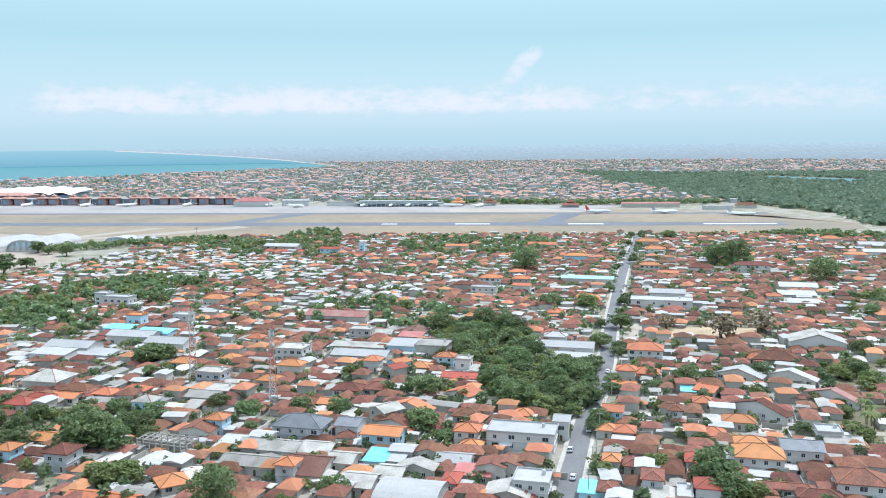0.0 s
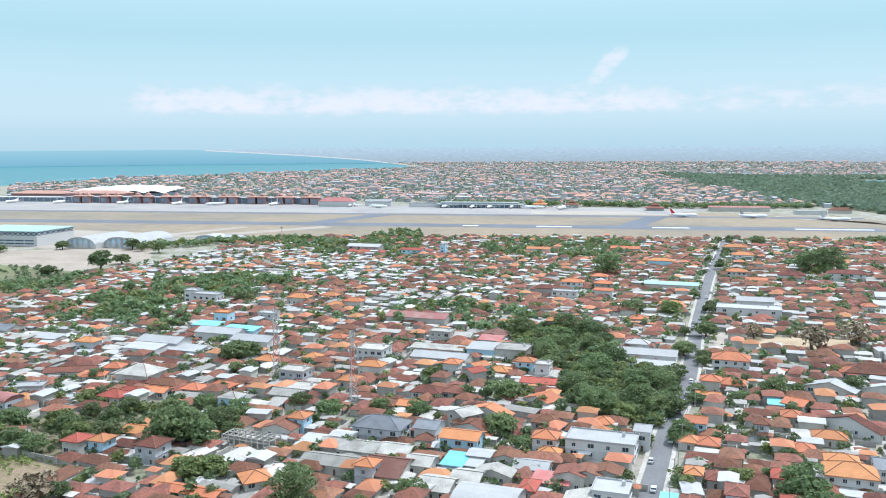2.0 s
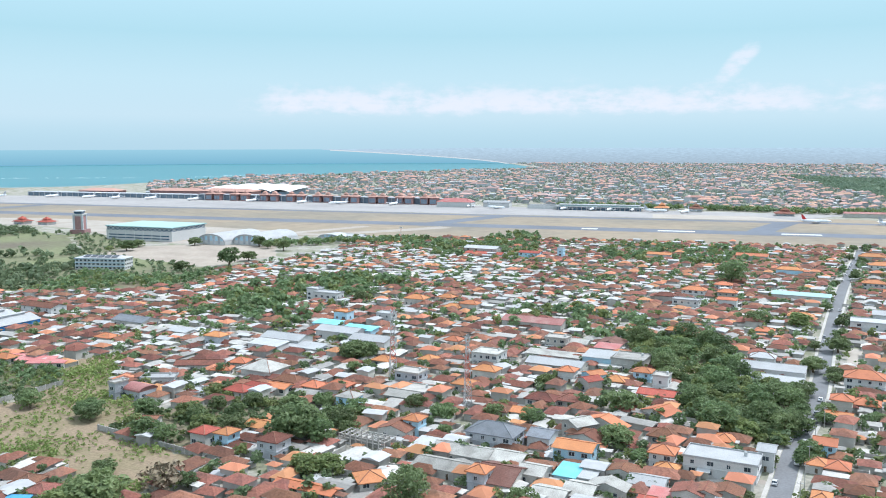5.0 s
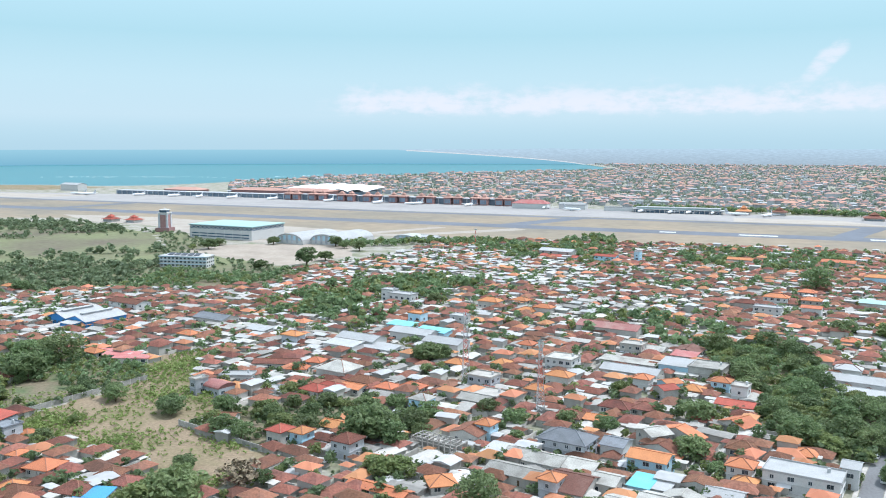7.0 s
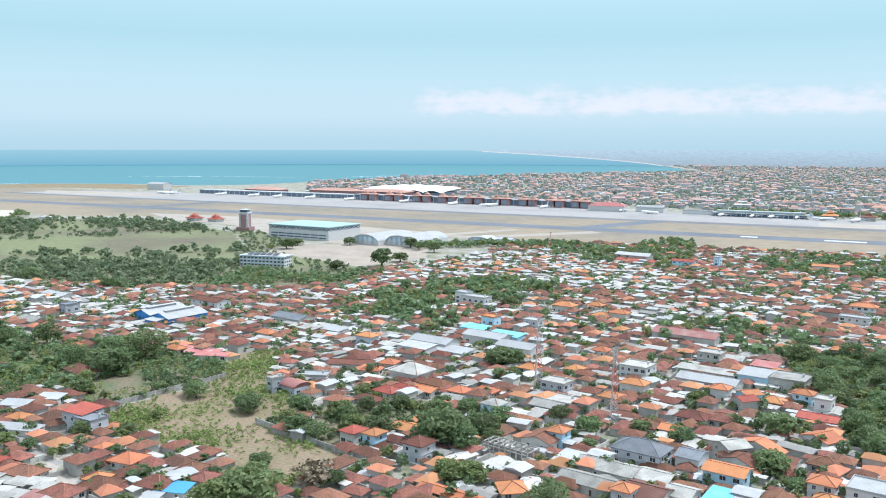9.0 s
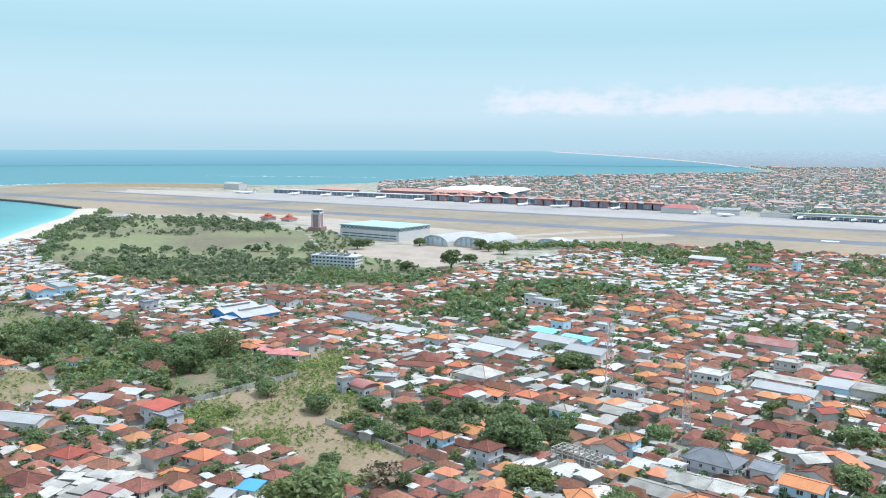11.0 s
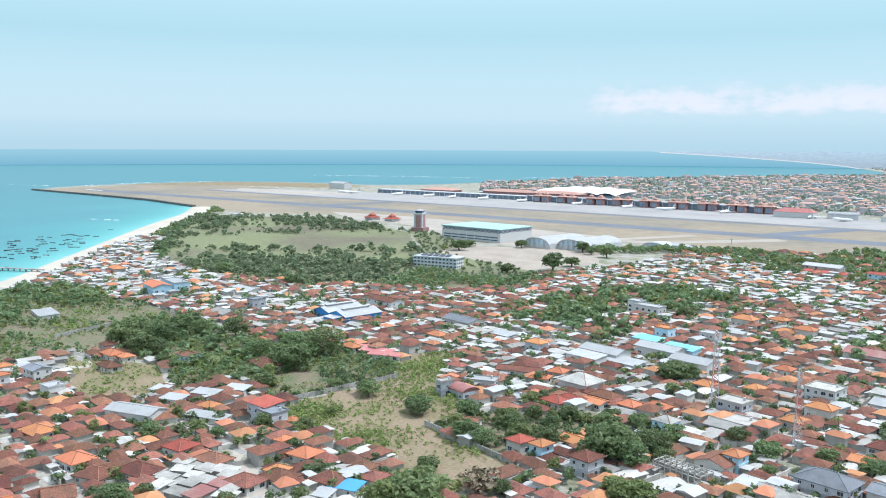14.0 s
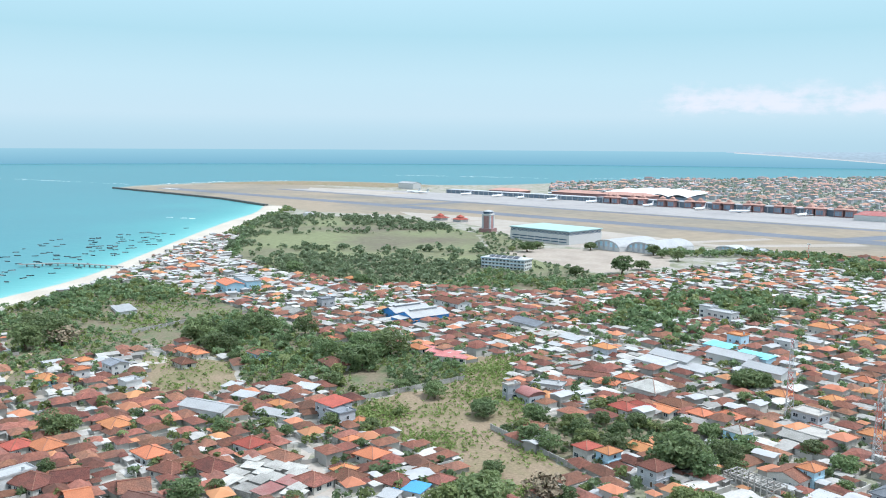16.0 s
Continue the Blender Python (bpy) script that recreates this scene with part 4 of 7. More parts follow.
sheet("runway_grass", [(500, 1015), (520, 1100), (470, 1250), (300, 1345), (-420, 1425), (-1300, 1540), (-1800, 1640), (-2040, 1600), (-2040, 1290), (-1990, 1190), (-1480, 1118), (-1290, 1075), (-1100, 1010), (-930, 1070), (-763, 1010), (-430, 965), (-121, 985), (268, 978)],
      0.06, M["strip"], "parched tan grass beside the runway", "grass")


def along(x, off=0.0):
    """The runway's centre line."""
    return (x, 1116 - 0.078 * (x - 100) + off)


ribbon("runway", [along(430), along(-600), along(-1930)], 45, 0.14, M["runway"], "long dark asphalt runway", "runway")
for x0, x1 in ((420, 330), (205, 160), (60, 15), (-60, -80), (-1860, -1930)):
    ribbon("runway_marking", [along(x0), along(x1)], 12, 0.19, M["paint"], "white painted runway marking", "marking")
ribbon("taxiway", [along(470, 168), along(-300, 168), along(-1300, 178), along(-1700, 190)], 24, 0.13, M["runway"], "dark asphalt taxiway along the apron", "taxiway")
ribbon("taxiway", [along(-285, 10), along(-262, 60), along(-210, 165)], 34, 0.15, M["runway"], "dark asphalt taxiway link", "taxiway")
ribbon("taxiway", [along(135, 10), along(150, 60), along(190, 165)], 32, 0.15, M["runway"], "dark asphalt taxiway link", "taxiway")
ribbon("taxiway", [along(-1100, 10), along(-1060, 165)], 30, 0.15, M["runway"], "dark asphalt taxiway link", "taxiway")
sheet("apron", [along(200, 190), along(-420, 186), along(-1250, 190), along(-1700, 205), along(-1600, 330), along(-1250, 390), (-600, 1560), (-150, 1480), (300, 1430)], 0.12, M["apron"], "wide grey concrete apron", "apron")
sheet("apron", [along(215, 192), along(10, 192), along(10, 262), along(160, 262)], 0.16, M["pale"], "pale new concrete apron", "apron")
sheet("apron", [along(-1350, 210), along(-1620, 225), along(-1700, 300), along(-1300, 330)], 0.17, M["pale"], "pale concrete stand by the sea", "apron")
sheet("hangar_apron", [(-990, 1112), (-817, 1115), (-420, 1010), (-405, 900), (-500, 862), (-600, 900), (-700, 975), (-760, 1005), (-870, 1025)], 0.10, M["pale"], "pale concrete apron round the hangars", "apron")
ribbon("taxiway", [(-430, 985), (-380, 985), (-300, 1060), (-255, 1110)], 26, 0.13, M["pale"], "pale concrete taxiway curve", "taxiway")
ribbon("taxiway", [(-500, 980), (-430, 985), (-360, 1100)], 20, 0.15, M["pale"], "pale concrete taxiway", "taxiway")
sheet("seaward_scrub", [(-2070, 1490), (-1760, 1660), (-1560, 1690), (-1500, 1850), (-1771, 1885), (-1995, 1790), (-2070, 1640)], 0.09, M["drygrass"], "dry brown scrubby ground at the seaward end", "ground", 6)
sheet("perimeter_bank", [(350, 1260), (480, 1180), (510, 1100), (440, 1225), (360, 1290)], 0.12, M["pale"], "pale sandy bank at the runway end", "ground")


# ---- airport ----
sheet("drill_ground", PLAZA, 0.10, M["dust"], "pale dusty concrete yard by the hangars", "yard", 1.5)
sheet("airfield_meadow", AIRFIELD_GREEN, 0.05, M["meadow"], "rough green meadow south of the runway", "meadow", 6)


sheet("airfield_meadow", PLAZA_GREEN, 0.075, M["meadow"], "rough grass with bushes round the hotel and the yard", "meadow", 4)


def control_tower(x, y):
    thing = tagged(new("control_tower"), "square grey and brick-red airport control tower with a glazed cab", "control tower")
    thing.matrix_basis = pose(x, y, 0, 0, 0, 12)
    bm = bmesh.new()
    box(bm, -9, 9, -9, 9, 0, 5)
    part("base", bm, M["brick"], thing)
    bm = bmesh.new()
    box(bm, -5.5, 5.5, -5.5, 5.5, 5, 23)
    for s in (-1, 1):
        for q in (-1, 1):
            box(bm, s * 5.2 - 1, s * 5.2 + 1, q * 5.2 - 1, q * 5.2 + 1, 5, 22.5)
    part("shaft", bm, M["wallg"], thing)
    for k in range(4):
        bm = bmesh.new()
        box(bm, -3.6, 3.6, -5.75, -5.4, 5.2, 21.5)
        part("brick_panel", bm, M["brick"], thing, "", pose(0, 0, 0, 0, 0, 90 * k))
    bm = bmesh.new()
    box(bm, -6.6, 6.6, -6.6, 6.6, 23, 24.2)
    part("gallery", bm, M["wallw"], thing)
    bm = bmesh.new()
    faces(bm, [(-4.2, -4.2, 24.2), (4.2, -4.2, 24.2), (4.2, 4.2, 24.2), (-4.2, 4.2, 24.2), (-5, -5, 27.4), (5, -5, 27.4), (5, 5, 27.4), (-5, 5, 27.4)],
          [(0, 1, 5, 4), (1, 2, 6, 5), (2, 3, 7, 6), (3, 0, 4, 7)])
    part("cab", bm, M["bandglass"], thing)
    bm = bmesh.new()
    hip_roof(bm, 11, 11, 27.6, 1.4, 0.4)
    part("roof", bm, M["wallg"], thing)
    bm = bmesh.new()
    beam(bm, (0, 0, 28.5), (0, 0, 31), 0.15)
    part("antenna", bm, M["steel"], thing)


control_tower(-676, 936)


def flat_hangar(x, y, w, d, h, rot):
    thing = tagged(new("hangar"), "large flat-topped white hangar with pale green roof and lattice bracing", "hangar")
    thing.matrix_basis = pose(x, y, 0, 0, 0, rot)
    bm = bmesh.new()
    box(bm, -w / 2, w / 2, -d / 2, d / 2, 0, h - 5)
    part("wall", bm, M["wallw"], thing)
    bm = bmesh.new()
    box(bm, -w / 2 - 1, w / 2 + 1, -d / 2 - 1, d / 2 + 1, h - 0.9, h)
    part("roof", bm, M["teal"], thing)
    bm = bmesh.new()
    box(bm, -w / 2 + 0.6, w / 2 - 0.6, -d / 2 + 0.6, d / 2 - 0.6, h - 5.0, h - 0.9)
    part("clerestory", bm, M["bandglass"], thing)
    n = 14
    for k in range(n):
        bm = bmesh.new()
        x0, x1 = -w / 2 + w * k / n, -w / 2 + w * (k + 1) / n
        beam(bm, (x0, -d / 2, h - 5), (x1, -d / 2, h - 1), 0.35)
        beam(bm, (x1, -d / 2, h - 5), (x0, -d / 2, h - 1), 0.35)
        part("truss", bm, M["wallw"], thing)
    for k in range(7):
        bm = bmesh.new()
        y0, y1 = -d / 2 + d * k / 7, -d / 2 + d * (k + 1) / 7
        beam(bm, (w / 2, y0, h - 5), (w / 2, y1, h - 1), 0.35)
        beam(bm, (w / 2, y1, h - 5), (w / 2, y0, h - 1), 0.35)
        part("truss", bm, M["wallw"], thing)
    for z in (2.0, 5.2):
        bm = bmesh.new()
        box(bm, -w / 2 + 3, w / 2 - 3, -d / 2 - 0.15, -d / 2 + 0.2, z, z + 1.3)
        part("window_band", bm, M["bandglass"], thing)
    for k in range(8):
        bm = bmesh.new()
        xx = -w / 2 + 3 + (w - 6) * k / 7
        box(bm, xx - 0.5, xx + 0.5, -d / 2 - 0.3, -d / 2, 0, h - 5)
        part("pier", bm, M["wallw"], thing)


def arched_hangar(x, y, w, d, rise, rot):
    thing = tagged(new("hangar"), "white barrel-roofed hangar with glazed arched gable", "hangar", "arched hangars")
    thing.matrix_basis = pose(x, y, 0, 0, 0, rot)
    n = 18
    prof = [(-w / 2 * math.cos(math.pi * k / n), 3.5 + rise * math.sin(math.pi * k / n)) for k in range(n + 1)]
    bm = bmesh.new()
    for k in range(n):
        (x0, z0), (x1, z1) = prof[k], prof[k + 1]
        faces(bm, [(x0, -d / 2 - 1, z0 + 0.3), (x1, -d / 2 - 1, z1 + 0.3), (x1, d / 2, z1 + 0.3), (x0, d / 2, z0 + 0.3)], [(0, 1, 2, 3)])
        faces(bm, [(x0, -d / 2 - 1, z0 + 0.3), (x1, -d / 2 - 1, z1 + 0.3), (x1 * 0.96, -d / 2 - 1, z1 - 0.7), (x0 * 0.96, -d / 2 - 1, z0 - 0.7)], [(0, 1, 2, 3)])
    part("roof", bm, M["white"], thing)
    bm = bmesh.new()
    faces(bm, [(p[0] * 0.97, -d / 2, p[1] - 0.3) for p in prof] + [(w / 2, -d / 2, 0), (-w / 2, -d / 2, 0)], [tuple(range(n + 3))])
    faces(bm, [(p[0], d / 2, p[1]) for p in prof] + [(w / 2, d / 2, 0), (-w / 2, d / 2, 0)], [tuple(range(n + 3))])
    for s in (-1, 1):
        box(bm, s * w / 2 - 0.3, s * w / 2 + 0.3, -d / 2, d / 2, 0, 3.9)
    part("wall", bm, M["wallw"], thing)
    for k in range(9):
        xx = (k - 4) * w / 10.5
        top = 3.0 + rise * 0.86 * math.sqrt(max(0, 1 - (2 * xx / w) ** 2))
        bm = bmesh.new()
        box(bm, xx - w / 24, xx + w / 24, -d / 2 - 0.25, -d / 2 - 0.05, 1.0 if k % 2 else 4.5, top)
        part("pane", bm, M["wallg" if k % 2 else "wallb"], thing)


flat_hangar(-557, 912, 92, 62, 16, -8)
arched_hangar(-452, 893, 38, 66, 8, -14)
arched_hangar(-412, 897, 38, 66, 8, -14)
arched_hangar(-345, 935, 30, 22, 4, -14)
house(-322, 938, 26, 12, 5, -14, "white", "gable", "wallw", category="workshop")
house(-300, 930, 18, 10, 4, -14, "white", "gable", "wallw", category="workshop")


def hotel(x, y, w, d, rot):
    thing = tagged(new("hotel"), "three-storey white block with solar panels on its pale roof", "hotel")
    thing.matrix_basis = pose(x, y, 0, 0, 0, rot)
    bm = bmesh.new()
    box(bm, -w / 2, w / 2, -d / 2, d / 2, 0, 10)
    part("wall", bm, M["wallw"], thing)
    bm = bmesh.new()
    p = hip_roof(bm, w, d, 10.2, 2.0, 0.8)
    part("roof", bm, M["white"], thing)
    for k in range(5):
        bm = bmesh.new()
        xx = (k - 2) * 6.4
        faces(bm, [(xx - 2.5, -d / 2 + 1, 11.0), (xx + 2.5, -d / 2 + 1, 11.0), (xx + 2.5, -1, 12.3), (xx - 2.5, -1, 12.3), (xx - 2.5, -d / 2 + 1, 11.2), (xx + 2.5, -d / 2 + 1, 11.2), (xx + 2.5, -1, 12.5), (xx - 2.5, -1, 12.5)],
              [(0, 3, 2, 1), (4, 5, 6, 7), (0, 1, 5, 4), (1, 2, 6, 5), (2, 3, 7, 6), (3, 0, 4, 7)])
        part("solar_panel", bm, M["solar"], thing)
    for s in range(3):
        for k in range(12):
            share("window", WIDE_WINDOW, thing, pose(-w / 2 + (k + 0.5) * w / 12, -d / 2 - 0.02, 1 + s * 3.2))
        for k in range(4):
            share("window", WIDE_WINDOW, thing, pose(0, 0, 0, 0, 0, 90) @ pose(-d / 2 + (k + 0.5) * d / 4, -w / 2 - 0.02, 1 + s * 3.2))
        bm = bmesh.new()
        box(bm, -w / 2 - 0.2, w / 2 + 0.2, -d / 2 - 1.2, -d / 2, 3.0 + s * 3.2, 3.2 + s * 3.2)
        part("balcony", bm, M["wallb"], thing)


hotel(-463, 672, 46, 15, 6)


def pyramid_pavilion(x, y, w, h, rise, roof="orange", tone="brick", rot=-6):
    thing = tagged(new("pavilion"), "dull red terminal pavilion with a tiered orange tile roof", "terminal pavilion", "terminal pavilions")
    thing.matrix_basis = pose(x, y, 0, 0, 0, rot)
    bm = bmesh.new()
    box(bm, -w / 2, w / 2, -w / 2, w / 2, 0, h)
    part("wall", bm, M[tone], thing)
    bm = bmesh.new()
    hip_roof(bm, w, w, h + 0.2, rise * 0.55, 2.0)
    part("roof", bm, M[roof], thing)
    bm = bmesh.new()
    hip_roof(bm, w * 0.45, w * 0.45, h + rise * 0.5, rise * 0.5, 1.0)
    part("upper_roof", bm, M[roof], thing)
    for k in range(3):
        bm = bmesh.new()
        box(bm, -w / 2 + 1.5 + k * (w - 3) / 3, -w / 2 + 1 + (k + 1) * (w - 3) / 3, -w / 2 - 0.2, -w / 2, 2, h - 3)
        part("window", bm, M["hazeglass"], thing)


def front(x, off=395.0):
    """The terminal's front line."""
    return (x, 1116 - 0.078 * (x - 100) + off - 0.00 * x)


def terminal():
    thing = tagged(new("terminal"), "long airport terminal with dark glass concourse and grey flat roof", "airport terminal")
    for x0, x1, h, off, depth in ((-370, -860, 10, 372, 26), (-860, -1290, 7.5, 392, 22)):
        bm = bmesh.new()
        a, b = front(x0, off), front(x1, off)
        t = Vector((b[0] - a[0], b[1] - a[1])).normalized()
        nn = Vector((t.y, -t.x))
        pts = [(a[0], a[1]), (b[0], b[1]), (b[0] + nn.x * depth, b[1] + nn.y * depth), (a[0] + nn.x * depth, a[1] + nn.y * depth)]
        faces(bm, [(*p, 0) for p in pts] + [(*p, h) for p in pts], [(0, 1, 5, 4), (1, 2, 6, 5), (2, 3, 7, 6), (3, 0, 4, 7)])
        part("glass_wall", bm, M["hazeglass"], thing)
        bm = bmesh.new()
        faces(bm, [(p[0], p[1] - (2 if k < 2 else 0), h) for k, p in enumerate(pts)] + [(p[0], p[1] - (2 if k < 2 else 0), h + 1.2) for k, p in enumerate(pts)],
              [(0, 1, 5, 4), (1, 2, 6, 5), (2, 3, 7, 6), (3, 0, 4, 7), (4, 5, 6, 7), (3, 2, 1, 0)])
        part("roof", bm, M["wallg"], thing)
        n = int(abs(x1 - x0) / 14)
        for k in range(n + 1):
            bm = bmesh.new()
            p = Vector((a[0], a[1])).lerp(Vector((b[0], b[1])), k / n)
            box(bm, p.x - 0.9, p.x + 0.9, p.y - 1.2, p.y + 0.2, 0, h)
            part("pier", bm, M["wallg"], thing)
    for x0, x1, y0, depth, z in ((-890, -1010, 455, 45, 13), (-1090, -1180, 440, 40, 11), (-760, -880, 430, 40, 15)):
        bm = bmesh.new()
        w_ = abs(x1 - x0)
        hip_roof(bm, w_, depth, z, 5, 2)
        part("roof", bm, M["salmon"], thing, "haze-paled salmon tile hall roof", pose(*front((x0 + x1) / 2, y0), 0, 0, 0, -5))
        bm = bmesh.new()
        box(bm, -w_ / 2, w_ / 2, -depth / 2, depth / 2, 0, z)
        part("hall", bm, M["brick"], thing, "", pose(*front((x0 + x1) / 2, y0), 0, 0, 0, -5))


terminal()
for x in (-830, -812, -775, -753, -711, -690, -655, -634, -600, -579, -543, -524, -488, -470, -436, -418, -388, -371):
    pyramid_pavilion(*front(x, 368), 14.5, 12.5, 8, "salmon")


def wave_roof():
    """The white terminal roof of rising and falling shells."""
    thing = tagged(new("terminal_hall"), "terminal hall under a white wave-shaped shell roof", "terminal hall")
    n, mm = 60, 10
    bm = bmesh.new()
    rows = []
    for i in range(n + 1):
        x = -905 + 205 * i / n
        row = []
        for j in range(mm + 1):
            y = 1650 - 0.078 * (x + 900) + 110 * j / mm
            z = 13 + 9 * math.sin(math.pi * (0.10 + 0.72 * i / n)) * math.sin(math.pi * j / mm * 0.55) + 4.5 * abs(math.sin(math.pi * (i / n) * 5)) * (1 - 0.4 * j / mm)
            row.append(bm.verts.new((x, y, z)))
        rows.append(row)
    for i in range(n):
        for j in range(mm):
            bm.faces.new((rows[i][j], rows[i + 1][j], rows[i + 1][j + 1], rows[i][j + 1])).smooth = True
    part("roof", bm, M["shell"], thing)
    bm = bmesh.new()
    faces(bm, [(-895, 1655, 0), (-708, 1640, 0), (-708, 1745, 0), (-895, 1760, 0), (-895, 1655, 12.5), (-708, 1640, 12.5), (-708, 1745, 12.5), (-895, 1760, 12.5)],
          [(0, 1, 5, 4), (1, 2, 6, 5), (2, 3, 7, 6), (3, 0, 4, 7)])
    part("glass_wall", bm, M["hazeglass"], thing)


wave_roof()
house(-322, 1478, 62, 24, 9, -5, "pink", "hip", "wallw", category="terminal building", plain=True)
house(-250, 1486, 46, 20, 7, -5, "white", "vault", "wallw", category="terminal building", plain=True)
house(-165, 1470, 60, 14, 6, -5, "white", "flat", "wallw", category="terminal building", plain=True)


def long_hall():
    thing = tagged(new("domestic_terminal"), "very long low white terminal with stepped pale roof", "airport terminal")
    thing.matrix_basis = pose(-75, 1452, 0, 0, 0, -4.5)
    bm = bmesh.new()
    box(bm, -68, 68, -9, 9, 0, 5)
    part("wall", bm, M["bandglass"], thing)
    for w, z, d in ((72, 5, 13), (66, 8, 8)):
        bm = bmesh.new()
        box(bm, -w, w, -d, d, z, z + 1.3)
        part("roof", bm, M["white"], thing)
    bm = bmesh.new()
    box(bm, -64, 64, -7, 7, 6.3, 8)
    part("clerestory", bm, M["teal"], thing)
    for k in range(18):
        bm = bmesh.new()
        box(bm, -66 + k * 7.76 - 0.5, -66 + k * 7.76 + 0.5, -11, -10, 0, 5)
        part("post", bm, M["wallw"], thing)


long_hall()
pyramid_pavilion(25, 1452, 20, 6, 9, "orange", "wall")
pyramid_pavilion(78, 1450, 20, 6, 8, "tile", "wall")
pyramid_pavilion(205, 1400, 26, 4, 9, "tile", "wall")
pyramid_pavilion(-835, 1032, 16, 4, 7, "red", "wallw")
pyramid_pavilion(-795, 1030, 16, 4, 7, "red", "wallw")
house(-1480, 1700, 60, 26, 14, -10, "white", "gable", "wallw", category="depot", plain=True)
house(-1040, 950, 16, 10, 4, 0, "white", "hip", "wallw", category="shed", plain=True)
house(330, 1385, 90, 14, 6, -5, "maroon", "gable", "wall", category="cargo hall", plain=True)
house(420, 1330, 44, 16, 5, -5, "white", "flat", "wallw", category="cargo hall", plain=True)
house(470, 1350, 30, 14, 5, -5, "tile", "hip", "wall", category="cargo hall", plain=True)


def airliner(body="jet", fin="wallg", words="white twin-engined airliner parked on the apron"):
    thing = tagged(new("airliner"), words, "aircraft", "parked airliners")
    bm = bmesh.new()
    prof = ((-19, 0.3), (-17, 1.2), (-14, 1.9), (14, 1.9), (19, 0.5))
    prev = None
    for x, r in prof:
        rr = [bm.verts.new((x, r * math.cos(k * math.pi / 5), 3.4 + r * math.sin(k * math.pi / 5))) for k in range(10)]
        if prev:
            for k in range(10):
                bm.faces.new((prev[k], prev[(k + 1) % 10], rr[(k + 1) % 10], rr[k]))
        prev = rr
    part("fuselage", bm, M[body], thing)
    for s in (-1, 1):
        bm = bmesh.new()
        faces(bm, [(-4, s * 1.5, 2.6), (3, s * 1.5, 2.6), (7, s * 17, 3.8), (5, s * 17, 3.8), (-4, s * 1.5, 3.1), (3, s * 1.5, 3.1), (7, s * 17, 4.0), (5, s * 17, 4.0)],
              [(0, 1, 2, 3), (4, 5, 6, 7), (0, 1, 5, 4), (1, 2, 6, 5), (2, 3, 7, 6), (3, 0, 4, 7)])
        part("wing", bm, M["jet"], thing)
        bm = bmesh.new()
        beam(bm, (-4, s * 5.5, 1.8), (0, s * 5.5, 1.8), 1.0, sides=8)
        part("engine", bm, M["wallg"], thing)
        bm = bmesh.new()
        faces(bm, [(15, s * 0.5, 4.2), (18, s * 0.5, 4.2), (20, s * 6, 4.8), (18.5, s * 6, 4.8), (15, s * 0.5, 4.5), (18, s * 0.5, 4.5), (20, s * 6, 5), (18.5, s * 6, 5)],
              [(0, 1, 2, 3), (4, 5, 6, 7), (0, 1, 5, 4), (1, 2, 6, 5), (2, 3, 7, 6), (3, 0, 4, 7)])
        part("tailplane", bm, M["jet"], thing)
    bm = bmesh.new()
    faces(bm, [(12, -0.2, 4.8), (18, -0.2, 4.8), (20, -0.2, 11.5), (17.5, -0.2, 11.5), (12, 0.2, 4.8), (18, 0.2, 4.8), (20, 0.2, 11.5), (17.5, 0.2, 11.5)],
          [(0, 1, 2, 3), (4, 5, 6, 7), (0, 1, 5, 4), (1, 2, 6, 5), (2, 3, 7, 6), (3, 0, 4, 7)])
    part("tail_fin", bm, M[fin], thing)
    for x, y in ((-13, 0), (1, -2.6), (1, 2.6)):
        bm = bmesh.new()
        beam(bm, (x, y - 0.3, 0.55), (x, y + 0.3, 0.55), 0.55, sides=8)
        beam(bm, (x, y, 0.5), (x, y, 2.4), 0.2)
        part("landing_gear", bm, M["wallg"], thing)
    return thing


jet = airliner()
jet.matrix_basis = pose(*front(-440, 338), 0, 0, 0, 84)
for x, off, turn in ((-620, 335, 84), (-545, 330, 40), (-860, 350, 84), (-960, 355, 84), (-1040, 352, 100), (-1110, 358, 84), (-1200, 356, 84), (-1320, 330, 20), (-1350, 335, 10), (-245, 300, 150),
                     (-130, 312, 70), (-85, 310, 80), (-55, 312, 70), (-20, 314, 80), (15, 305, 160), (-295, 325, 84), (60, 300, 70), (-730, 345, 84)):
    copy_thing(jet, pose(*front(x, off), 0, 0, 0, turn))
airliner("jet", "jetred", "red and white twin-engined airliner on the taxiway").matrix_basis = pose(228, 1275, 0, 0, 0, 172)
copy_thing(jet, pose(322, 1262, 0, 0, 0, 178))
copy_thing(jet, pose(418, 1215, 0, 0, 0, 160))


def lamp_mast(x, y, h):
    thing = tagged(new("light_mast"), "tall red and white lattice light mast", "light mast")
    thing.matrix_basis = pose(x, y, 0)
    for k in range(4):
        bm = bmesh.new()
        beam(bm, (0, 0, h * k / 4), (0, 0, h * (k + 1) / 4), 0.5 - 0.08 * k)
        part("section", bm, M["redsteel" if k % 2 else "steel"], thing)
    bm = bmesh.new()
    box(bm, -1.6, 1.6, -0.5, 0.5, h, h + 1.2)
    part("lamp_head", bm, M["steel"], thing)


lamp_mast(-258, 905, 18)


# ---- streets and open ground ----
ROAD = [(18, 160), (36, 248), (45, 286), (55, 326), (73, 388), (102, 517), (146, 700), (199, 897), (215, 960)]
